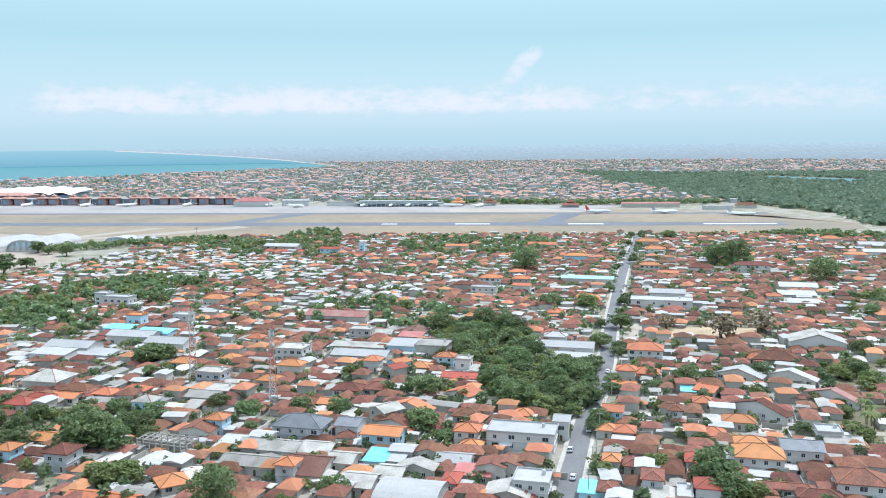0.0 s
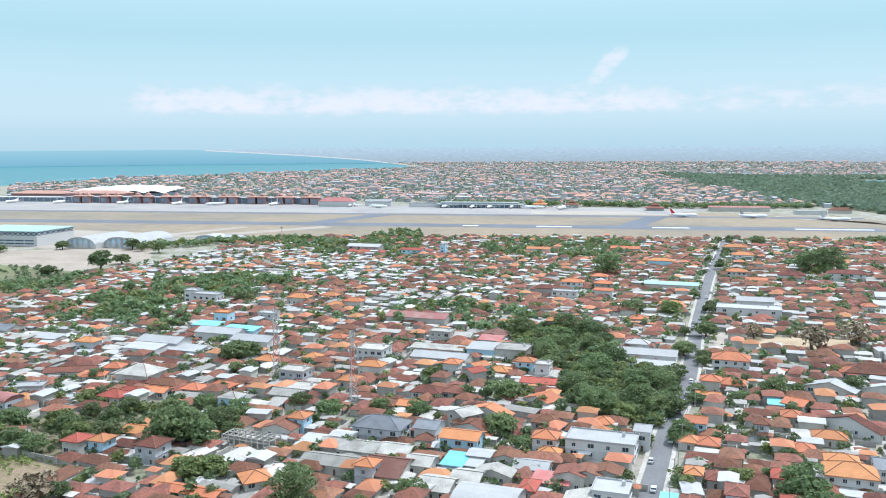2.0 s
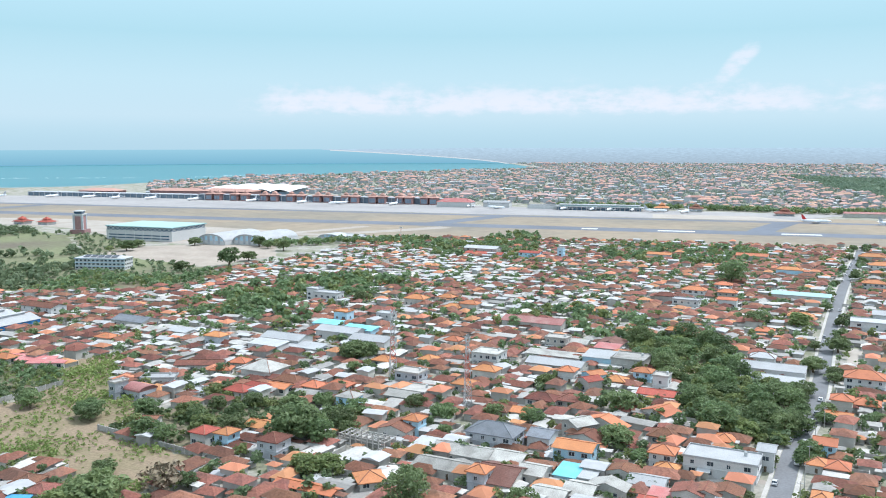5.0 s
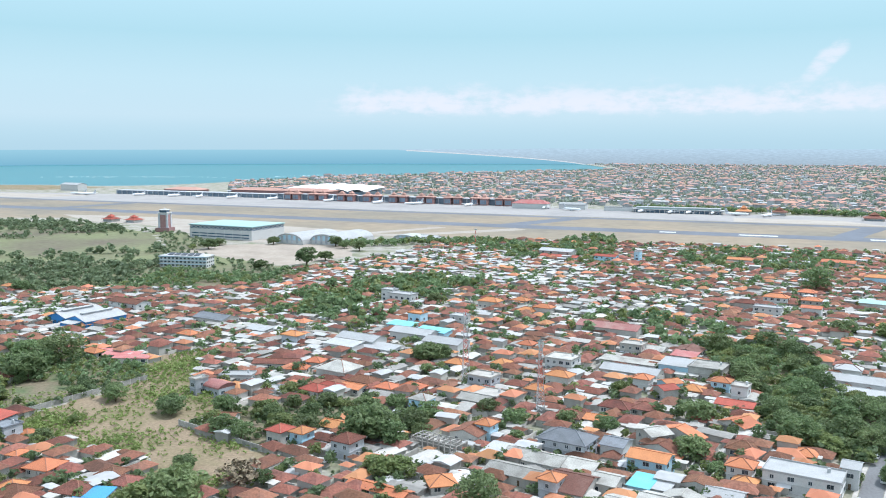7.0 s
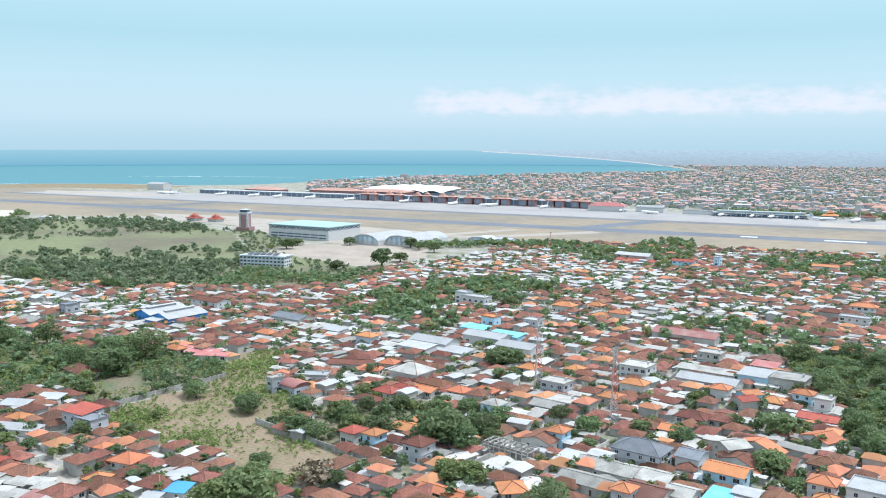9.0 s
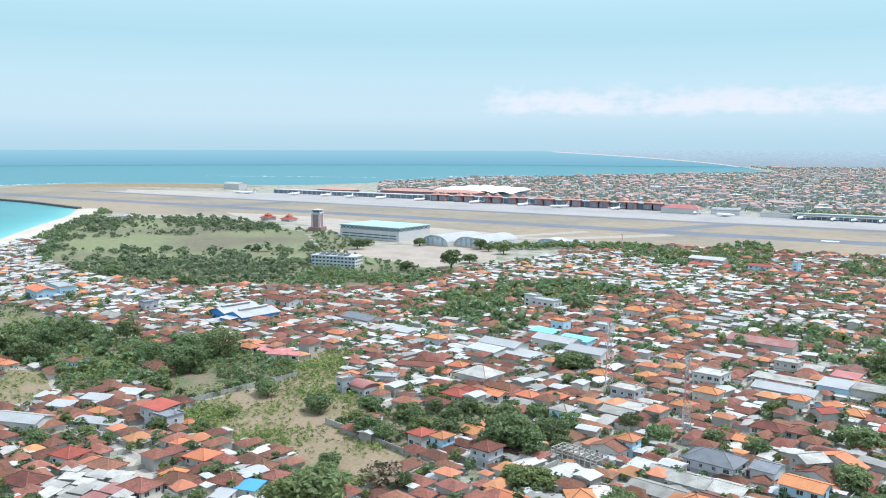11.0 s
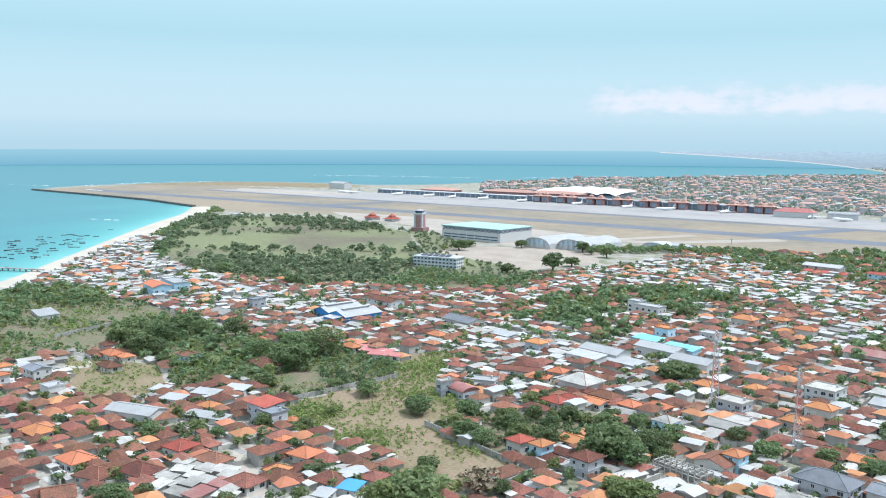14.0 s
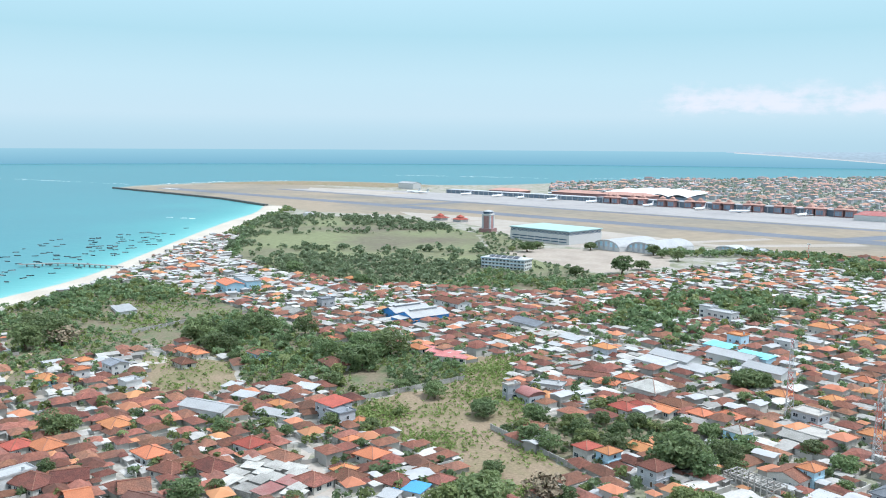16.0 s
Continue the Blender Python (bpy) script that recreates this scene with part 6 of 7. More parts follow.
house(-133, 584, 10.9, 9, 3.1, -14, "orange", "hip", "wall")
house(-110, 550, 12.4, 9, 5.6, -14, "orange", "hip", "wall")
house(-34, 464, 13.0, 10, 3.1, -14, "grey", "gable", "wall")
house(-16, 466, 13.4, 13, 3.1, 76, "brown", "gable", "wall")
house(-55, 337, 8.9, 9, 3.1, -14, "tile", "hip", "wall")
house(-46, 337, 6.7, 8, 3.1, -14, "orange", "gable", "wall")
house(-40, 356, 13.0, 10, 3.1, -14, "tile", "hip", "wall")
house(-28, 357, 11.0, 10, 3.1, -14, "tile", "hip", "wall")
house(35, 636, 16.7, 10, 6, -14, "orange", "hip", "wallw")
house(57, 664, 12.2, 9, 6, -14, "orange", "hip", "wallw")
house(57, 630, 13.2, 9, 6, -14, "orange", "hip", "wall")
house(55, 602, 11.9, 8, 5.6, -14, "orange", "gable", "wallw")
house(28, 593, 17.2, 9, 6, -14, "white", "flat", "wallw")
house(15, 609, 14.4, 9, 5.6, -14, "tile", "hip", "wall")
house(18, 496, 9.8, 9, 5.6, -14, "orange", "hip", "wall")
house(68, 517, 10.2, 9, 3.1, -14, "orange", "hip", "wall")
house(95, 567, 14.9, 10, 3.1, -14, "orange", "hip", "wall")
house(117, 759, 20.9, 10, 5.6, -14, "orange", "hip", "wallb")
house(-157, 848, 34.4, 14, 6, -14, "white", "gable", "wall")
house(-151, 828, 37.9, 10, 3.1, -14, "red", "gable", "wall")
house(-106, 821, 20.4, 10, 6, -14, "red", "gable", "wallb")
house(-77, 823, 5.4, 7, 11, -14, "white", "flat", "wallb")
house(106, 634, 37.4, 10, 5, -14, "teal", "mono", "wall")
house(196, 800, 18.8, 12, 6, -14, "orange", "hip", "wallw")
house(205, 869, 22.7, 12, 5, -14, "orange", "hip", "wall")
house(175, 671, 15.0, 10, 3.1, -14, "orange", "gable", "wall")
house(166, 695, 15.5, 10, 6, -14, "orange", "hip", "wallw")
house(247, 690, 27.1, 11, 6, -14, "tile", "hip", "wallw")
house(204, 683, 19.7, 11, 5.6, -14, "tile", "hip", "wallw")
house(394, 881, 19.6, 12, 5, -14, "orange", "hip", "wall")
house(359, 751, 19.7, 10, 5.6, -14, "orange", "hip", "wallw")
house(409, 829, 21.7, 14, 5, -14, "white", "gable", "wallw")
house(387, 773, 22.3, 14, 5, -14, "white", "gable", "wallw")
house(214, 556, 9.5, 9, 5, -14, "orange", "hip", "wall")
house(148, 402, 9.6, 9, 3.1, -14, "orange", "hip", "wall")
house(98, 852, 27.9, 12, 5, -14, "orange", "gable", "wall")
house(14, 844, 22.1, 10, 5, -14, "orange", "gable", "wallw")
house(-376, 480, 28.0, 12, 6, -14, "tile", "gable", "wallw")
house(-443, 421, 7.9, 10, 8, -14, "slate", "flat", "wallg")
house(-299, 463, 25.2, 14, 3.6, -14, "slate", "gable", "wall")
house(-276, 441, 20.4, 9, 3.1, -14, "grey", "mono", "wall")
house(-258, 443, 16.7, 9, 3.1, -14, "white", "mono", "wall")
house(-288, 418, 11.3, 9, 3.5, -14, "orange", "hip", "wall")
house(-226, 426, 11.2, 9, 5.6, -14, "orange", "hip", "wallg")
house(-209, 377, 22.5, 9, 3.1, 14, "tile", "gable", "wall")
house(-194, 370, 9.8, 9, 3.1, 10, "orange", "hip", "wall")
house(-192, 385, 8.9, 9, 3.1, 0, "orange", "hip", "wall")
house(-170, 340, 11.3, 10, 3.1, -14, "red", "hip", "wall")
house(-444, 393, 19.2, 12, 3.1, -14, "grey", "gable", "wall")
house(-503, 468, 26.7, 10, 3.1, -14, "white", "gable", "wall")
house(-509, 512, 7.5, 8, 5, -14, "orange", "hip", "wall")


def mast(x, y, h, r):
    """A three-legged lattice radio mast with braces, dishes and panels."""
    thing = tagged(new("radio_mast"), "tall steel lattice radio mast with dish antennas", "radio mast", "radio masts")
    thing.matrix_basis = pose(x, y, 0)
    legs = [(math.cos(a), math.sin(a)) for a in (0.4, 2.494, 4.589)]
    width = lambda z: r * (1 - 0.72 * z / h)
    for c, s in legs:
        bm = bmesh.new()
        beam(bm, (c * r, s * r, 0), (c * r * 0.28, s * r * 0.28, h), 0.16, r2=0.09)
        part("leg", bm, M["steel"], thing)
    n = int(h / 2.6)
    for tone in range(2):
        bm = bmesh.new()
        for k in range(n):
            if (k // 4) % 2 != tone:
                continue
            z0, z1 = h * k / n, h * (k + 1) / n
            for j in range(3):
                (c0, s0), (c1, s1) = legs[j], legs[(j + 1) % 3]
                beam(bm, (c0 * width(z0), s0 * width(z0), z0), (c1 * width(z1), s1 * width(z1), z1), 0.07)
                beam(bm, (c1 * width(z0), s1 * width(z0), z0), (c0 * width(z1), s0 * width(z1), z1), 0.07)
                beam(bm, (c0 * width(z1), s0 * width(z1), z1), (c1 * width(z1), s1 * width(z1), z1), 0.07)
        tagged(part("bracing", bm, M["redsteel" if tone else "steel"], thing), kind="stuff")
    for k in range(3):
        bm = bmesh.new()
        a = 2.1 * k + 3.6
        bmesh.ops.create_cone(bm, cap_ends=True, segments=14, radius1=0.75, radius2=0.55, depth=0.5,
                              matrix=Matrix.Translation((1.5 * math.cos(a), 1.5 * math.sin(a), h * 0.72 + k * 2.2)) @ Euler((math.pi / 2, 0, a + math.pi / 2)).to_matrix().to_4x4())
        part("dish", bm, M["wallw"], thing)
        bm = bmesh.new()
        b = 2.094 * k + 0.4
        box(bm, -0.2, 0.2, -0.12, 0.12, 0, 2.2)
        part("panel_antenna", bm, M["wallw"], thing, "", pose(1.1 * math.cos(b), 1.1 * math.sin(b), h - 3, 0, 0, math.degrees(b)))


mast(-111, 374, 35, 2.4)
mast(-70, 344, 31, 2.2)


def frame_building(x, y, w, d, rot):
    """An unfinished concrete frame with open bays."""
    thing = tagged(new("unfinished_building"), "unfinished row of raw concrete columns and beams", "building")
    thing.matrix_basis = pose(x, y, 0, 0, 0, rot)
    n = 8
    for k in range(n + 1):
        for yy in (-d / 2, 0, d / 2):
            bm = bmesh.new()
            xx = -w / 2 + w * k / n
            box(bm, xx - 0.18, xx + 0.18, yy - 0.18, yy + 0.18, 0, 4.4)
            part("column", bm, M["concrete"], thing)
    for z in (3.0, 4.1):
        for yy in (-d / 2, 0, d / 2):
            bm = bmesh.new()
            box(bm, -w / 2, w / 2, yy - 0.14, yy + 0.14, z, z + 0.3)
            part("beam", bm, M["concrete"], thing)
    for k in range(n + 1):
        bm = bmesh.new()
        xx = -w / 2 + w * k / n
        box(bm, xx - 0.14, xx + 0.14, -d / 2, d / 2, 3.95, 4.25)
        part("beam", bm, M["concrete"], thing)
    bm = bmesh.new()
    box(bm, -w / 2, w / 2, -0.1, 0.1, 0, 3)
    part("wall", bm, M["block"], thing)


frame_building(-96, 291, 20, 7, -18)

def pool(x, y, w, d, rot):
    """A tiled garden pool with a raised rim."""
    thing = tagged(new("swimming_pool"), "small turquoise garden pool with a pale rim", "swimming pool")
    thing.matrix_basis = pose(x, y, 0, 0, 0, rot)
    bm = bmesh.new()
    for s in (-1, 1):
        box(bm, -w / 2 - 0.4, w / 2 + 0.4, s * (d / 2 + 0.2) - 0.2, s * (d / 2 + 0.2) + 0.2, 0, 0.5)
        box(bm, s * (w / 2 + 0.2) - 0.2, s * (w / 2 + 0.2) + 0.2, -d / 2, d / 2, 0, 0.5)
    part("rim", bm, M["pale"], thing)
    bm = bmesh.new()
    box(bm, -w / 2, w / 2, -d / 2, d / 2, 0.02, 0.4)
    part("water", bm, M["turquoise"], thing)


pool(-203, 324, 9, 5, 14)


def street_pole(x, y, h):
    """A concrete utility pole with a cross-arm and a lamp."""
    thing = tagged(new("utility_pole"), "grey concrete utility pole with cross-arm beside the street", "utility pole", "street poles")
    thing.matrix_basis = pose(x, y, 0, 0, 0, -14)
    bm = bmesh.new()
    beam(bm, (0, 0, 0), (0, 0, h), 0.18, sides=6, r2=0.1)
    part("shaft", bm, M["concrete"], thing)
    bm = bmesh.new()
    box(bm, -1.0, 1.0, -0.07, 0.07, h - 0.7, h - 0.55)
    part("cross_arm", bm, M["steel"], thing)
    return thing


first_pole = None
for k, (x, y) in enumerate(smooth_line(ROAD, 4)):
    if y < 200 or k % 2:
        continue
    if first_pole is None:
        first_pole = street_pole(x + 6.2, y - 1.5, 8.5)
    else:
        copy_thing(first_pole, pose(x + 6.2, y - 1.5, 0, 0, 0, -14))

# ---- pier and boats ----
def pier():
    thing = tagged(new("pier"), "grey concrete fishing pier with piled legs", "pier")
    line = [(-730, 437), (-783, 418), (-800, 404), (-813, 381)]
    bm = bmesh.new()
    for k in range(len(line) - 1):
        a, b = Vector(line[k]), Vector(line[k + 1])
        t = (b - a).normalized() * 2.2
        faces(bm, [(a.x - t.y, a.y + t.x, 1.6), (b.x - t.y, b.y + t.x, 1.6), (b.x + t.y, b.y - t.x, 1.6), (a.x + t.y, a.y - t.x, 1.6),
                   (a.x - t.y, a.y + t.x, 2.1), (b.x - t.y, b.y + t.x, 2.1), (b.x + t.y, b.y - t.x, 2.1), (a.x + t.y, a.y - t.x, 2.1)],
              [(0, 3, 2, 1), (4, 5, 6, 7), (0, 1, 5, 4), (1, 2, 6, 5), (2, 3, 7, 6), (3, 0, 4, 7)])
    part("deck", bm, M["block"], thing)
    for k in range(len(line) - 1):
        a, b = Vector(line[k]), Vector(line[k + 1])
        n = max(2, int((b - a).length / 6))
        for j in range(n):
            p = a.lerp(b, j / n)
            bm = bmesh.new()
            beam(bm, (p.x, p.y, -2), (p.x, p.y, 1.6), 0.7, sides=6)
            part("pile", bm, M["block"], thing)


pier()


def boat():
    thing = tagged(new("fishing_boat"), "narrow dark outrigger fishing boat moored in the shallows", "boat", "moored fishing boats")
    bm = bmesh.new()
    rows = []
    for s in (-4.5, -3.2, 0, 3.2, 4.5):
        w = 0.75 * (1 - (abs(s) / 4.6) ** 2) + 0.05
        top = 0.75 + 0.35 * (abs(s) / 4.5) ** 3
        rows.append([bm.verts.new((s, -w, top)), bm.verts.new((s, -w * 0.5, -0.1)), bm.verts.new((s, w * 0.5, -0.1)), bm.verts.new((s, w, top))])
    for a, b in zip(rows, rows[1:]):
        for k in range(3):
            bm.faces.new((a[k], b[k], b[k + 1], a[k + 1]))
        bm.faces.new((a[0], a[3], b[3], b[0]))
    part("hull", bm, M["boat"], thing)
    for s in (-1, 1):
        bm = bmesh.new()
        beam(bm, (-3.5, s * 2.6, 0.15), (3.5, s * 2.6, 0.15), 0.14)
        part("outrigger", bm, M["wallw"], thing)
    for x in (-1.6, 1.6):
        bm = bmesh.new()
        beam(bm, (x, -2.6, 0.2), (x, 2.6, 0.2), 0.08)
        part("spar", bm, M["wallw"], thing)
    return thing


first_boat = boat()
rng = random.Random(11)
spots = []
for cx, cy, sx, sy, n in ((-915, 560, 50, 55, 70), (-850, 440, 60, 50, 60), (-790, 330, 50, 40, 34), (-970, 650, 30, 50, 20)):
    for _ in range(n):
        x, y = rng.gauss(cx, sx), rng.gauss(cy, sy)
        edge = min(math.hypot(x - p[0], y - p[1]) for p in shore)
        if edge > 26 and not inside(x, y, COAST + [(5200, 5200), (5200, -900)]):
            spots.append((x, y))
first_boat.matrix_basis = pose(*spots[0], -0.5, 0, 0, 40)
for x, y in spots[1:]:
    copy_thing(first_boat, pose(x, y, -0.5, 0, 0, rng.gauss(50, 22)) @ Matrix.Diagonal((0.7, 0.8, 0.8, 1)))


# ---- cars ----
def car():
    thing = tagged(new("car"), "small pale car on the main street", "car", "cars on the street")
    bm = bmesh.new()
    box(bm, -2.1, 2.1, -0.85, 0.85, 0.35, 0.95)
    faces(bm, [(-1.6, -0.8, 0.95), (1.2, -0.8, 0.95), (1.2, 0.8, 0.95), (-1.6, 0.8, 0.95), (-1.3, -0.68, 1.5), (0.6, -0.68, 1.5), (0.6, 0.68, 1.5), (-1.3, 0.68, 1.5)], [(4, 5, 6, 7)])
    part("body", bm, M["car"], thing)
    bm = bmesh.new()
    faces(bm, [(-1.6, -0.8, 0.95), (1.2, -0.8, 0.95), (1.2, 0.8, 0.95), (-1.6, 0.8, 0.95), (-1.3, -0.68, 1.49), (0.6, -0.68, 1.49), (0.6, 0.68, 1.49), (-1.3, 0.68, 1.49)],
          [(0, 1, 5, 4), (1, 2, 6, 5), (2, 3, 7, 6), (3, 0, 4, 7)])
    part("windows", bm, M["glass"], thing)
    for x in (-1.3, 1.3):
        for y in (-0.8, 0.8):
            bm = bmesh.new()
            beam(bm, (x, y - 0.1, 0.35), (x, y + 0.1, 0.35), 0.34, sides=10)
            part("wheel", bm, M["tyre"], thing)
    return thing


first_car = car()
street = smooth_line(ROAD, 12)
first_car.matrix_basis = pose(40, 262, 0.08, 0, 0, 77)
for k in range(26):
    i = rng.randrange(10, len(street) - 12)
    (x, y), (x1, y1) = street[i], street[i + 1]
    ang = math.atan2(y1 - y, x1 - x)
    side = rng.choice((-2.4, -1.5, 1.5, 2.4))
    copy_thing(first_car, pose(x + side * math.sin(ang), y - side * math.cos(ang), 0.08, 0, 0, math.degrees(ang)))


# ---- the rest of the town ----
TAKEN = [(o.matrix_basis.translation.x, o.matrix_basis.translation.y, max(o.children[0].dimensions.x, o.children[0].dimensions.y) * 0.5)
         for o in scene.collection.objects if o.get("category") and o.parent is None and o.children and o.children[0].type == "MESH" and o.name.split(".")[0] in ("house", "hangar", "hotel", "factory", "workshop", "control_tower", "unfinished_building", "radio_mast")]
OPEN = [FIELD, SCRUB, MEADOW, WEST_SCRUB, AIRFIELD_GREEN, PLAZA, GROVE, LOT, SANDLOT, GREEN_EAST, EAST_SCRUB, CUL, SCRAP, GARDEN, HOTEL_GREEN, EAST_TREES, WOOD_WEST, WOOD_MID, SHORE_TREES]
BELTS = [BELT_A, BELT_B, BELT_C, BELT_D, BELT_E, BELT_F, BELT_G, BELT_H, BELT_I, BELT_J, TREES_SW0]
CELL = {}
for x, y, r in TAKEN:
    CELL.setdefault((int(x // 40), int(y // 40)), []).append((x, y, r))


def clear_of(x, y, r):
    for i in (-1, 0, 1):
        for j in (-1, 0, 1):
            for ox, oy, orad in CELL.get((int(x // 40) + i, int(y // 40) + j), ()):
                if math.hypot(x - ox, y - oy) < orad + r:
                    return False
    return True


def take(x, y, r):
    CELL.setdefault((int(x // 40), int(y // 40)), []).append((x, y, r))


def in_town(x, y):
    if y > 985 + (0 if x > -400 else -(-400 - x) * 0.3) or x < -920 or x > 640:
        return False
    if min(abs(x), 1) and inside(x, y, [(-760, 900), (-760, 660), (-640, 545), (-480, 530), (-400, 600), (-330, 760), (-300, 900)]):
        return False
    if any(inside(x, y, z) for z in OPEN):
        return False
    if not inside(x, y, [(-430, 60), (-560, 200), (-620, 300), (-680, 395), (-765, 490), (-850, 590), (-905, 665), (-880, 690), (-790, 610), (-690, 545), (-480, 520), (-380, 660), (-330, 800), (-300, 960), (-100, 985), (270, 975), (420, 960), (600, 900), (640, 300), (300, 80)]):
        return False
    return True


def seen(x, y):
    """The town's built-up wedge as far as the plan needs it."""
    az = math.degrees(math.atan2(x, y))
    return -69 < az < 30 and math.hypot(x, y) > 165


# patched sheet-metal shacks
rng = random.Random(17)
for x, y in scatter(SCRAP, 7.0, rng, 0.3):
    shack = house(x, y, rng.uniform(5, 9), rng.uniform(4, 6), rng.uniform(2.2, 2.9), rng.choice((10, 14, 100)) + rng.gauss(0, 6), rng.choice(("grey", "grey", "grey", "maroon")), "mono", "block", None, True)
    tagged(shack, "low shack of patched sheet metal beside the yard", "shack", "shacks")
# prototypes of the common village houses, kept at real places and copied
rng = random.Random(4)
KINDS = []
for k, (w, d, h, roof, kind, wall) in enumerate((
        (8.5, 6.5, 3.2, "tile", "hip", "wall"), (10.5, 6.5, 3.3, "tile", "hip", "wall"), (7, 5.5, 3.1, "tile", "hip", "wall"), (11, 7.5, 3.5, "tile", "hip", "wallw"), (9.5, 6, 3.2, "tile", "gable", "wall"),
        (6.5, 6, 3.1, "tile", "hip", "wall"), (8, 7, 5.8, "tile", "hip", "wallw"), (8, 6.5, 3.4, "orange", "hip", "wall"), (7.5, 6, 5.8, "orange", "hip", "wallw"), (10, 5.5, 2.9, "grey", "gable", "wall"),
        (8, 5, 2.7, "grey", "mono", "wall"), (12, 7, 3.2, "grey", "gable", "wall"), (7.5, 5.5, 3.1, "white", "mono", "wallw"), (7.5, 6, 5.8, "concrete", "flat", "wallw"), (6.5, 6.5, 3.3, "red", "hip", "wall"),
        (10, 6.5, 3.3, "brown", "gable", "wall"), (5.5, 4.5, 2.6, "tile", "gable", "wall"), (5, 4, 2.5, "grey", "mono", "block"))):
    KINDS.append([w * 1.0, d * 1.0, h, roof, kind, wall, None])
EAST_MIX = [0, 0, 1, 1, 2, 2, 3, 4, 4, 5, 5, 6, 7, 8, 14, 9, 9, 11, 10, 12, 13, 15, 15, 16, 10, 10, 17, 17]
GREY_MIX = [9, 9, 10, 10, 11, 11, 11, 12, 13, 12, 0, 7, 17, 10]
NEAR_WEST_MIX = [0, 1, 1, 2, 3, 4, 4, 5, 14, 7, 7, 0, 15, 16, 6, 0, 2, 10, 5, 1]
WEST_MIX = [9, 10, 11, 12, 10, 11, 0, 1, 1, 2, 3, 4, 4, 5, 14, 7, 9, 10, 15, 16, 6, 0, 12, 17]
far, made = [], 0
cand = []
for gx in range(-128, 80):
    for gy in range(0, 128):
        # plots follow the street grid
        u, v = gx * 8.7 + rng.uniform(-2.2, 2.2), gy * 7.9 + rng.uniform(-2.0, 2.0)
        a = radians(-13.5)
        cand.append((u * math.cos(a) - v * math.sin(a), u * math.sin(a) + v * math.cos(a)))
cand.sort(key=lambda p: math.hypot(*p))
for x, y in cand:
    if not in_town(x, y) or not seen(x, y):
        continue
    belt = any(inside(x, y, b) for b in BELTS)
    if belt and rng.random() < 0.55:
        continue
    if near_line(x, y, ROAD, 10.5) or any(near_line(x, y, l, 5.5) for l in LANES):
        continue
    if rng.random() < 0.05 + 0.35 * max(0.0, noise.noise((x * 0.02, y * 0.02, 5.0))):
        continue
    grey = inside(x, y, GREYTOWN) or inside(x, y, GREYMID) or x < -560 or inside(x, y, COAST_TOWN) or inside(x, y, WHITE_ROWS)
    mix = GREY_MIX if grey and rng.random() < 0.93 else WEST_MIX if x < -200 and math.hypot(x, y) > 420 else NEAR_WEST_MIX if x < -200 else EAST_MIX
    k = rng.choice(mix)
    w, d, h, roof, kind, wall, proto = KINDS[k]
    if not clear_of(x, y, 3.7):
        continue
    take(x, y, 3.5)
    turn = rng.choice((-14, -14, 76, 76, 166)) + rng.gauss(0, 5)
    if made < 200:
        sc = rng.uniform(0.9, 1.12)
        if proto is None:
            KINDS[k][6] = house(x, y, w, d, h, turn, roof, kind, wall, wing=k in (1, 3, 4, 7, 14))
            KINDS[k][6]["group"] = "village houses"
        else:
            copy_thing(proto, pose(x, y, 0, 0, 0, turn) @ Matrix.Diagonal((sc, rng.uniform(0.9, 1.1), rng.uniform(0.70, 0.86), 1)))
        made += 1
    else:
        far.append((x, y, w * rng.uniform(0.85, 1.2), d * rng.uniform(0.85, 1.15), h * rng.uniform(0.62, 0.84), radians(turn), {"tile": 1, "red": 1, "brown": 1, "orange": 2, "grey": 3, "white": 4, "concrete": 4}[roof]))
# small lean-tos and sheds squeezed between the houses
for x, y in cand:
    if seen(x, y) and in_town(x, y) and rng.random() < 0.6 and not near_line(x, y, ROAD, 7):
        a = rng.uniform(0, 6.28)
        far.append((x + 4.6 * math.cos(a), y + 4.6 * math.sin(a), rng.uniform(2.5, 5), rng.uniform(2, 3.6), rng.uniform(1.9, 2.6), radians(-14 + rng.gauss(0, 4)), rng.choice((1, 1, 1, 2, 3, 3, 3, 3, 4))))
far_houses("town_houses", far, "tightly packed low houses with brown, orange and grey roofs")

# far city beyond the airport
rng = random.Random(9)
city, citytrees, mangrove = [], [], []
MANGROVE = [(430, 3080), (700, 2800), (1400, 2750), (3200, 2700), (3800, 600), (1100, 560), (560, 940), (525, 1080), (560, 1230), (480, 1500), (455, 1750), (440, 2100)]
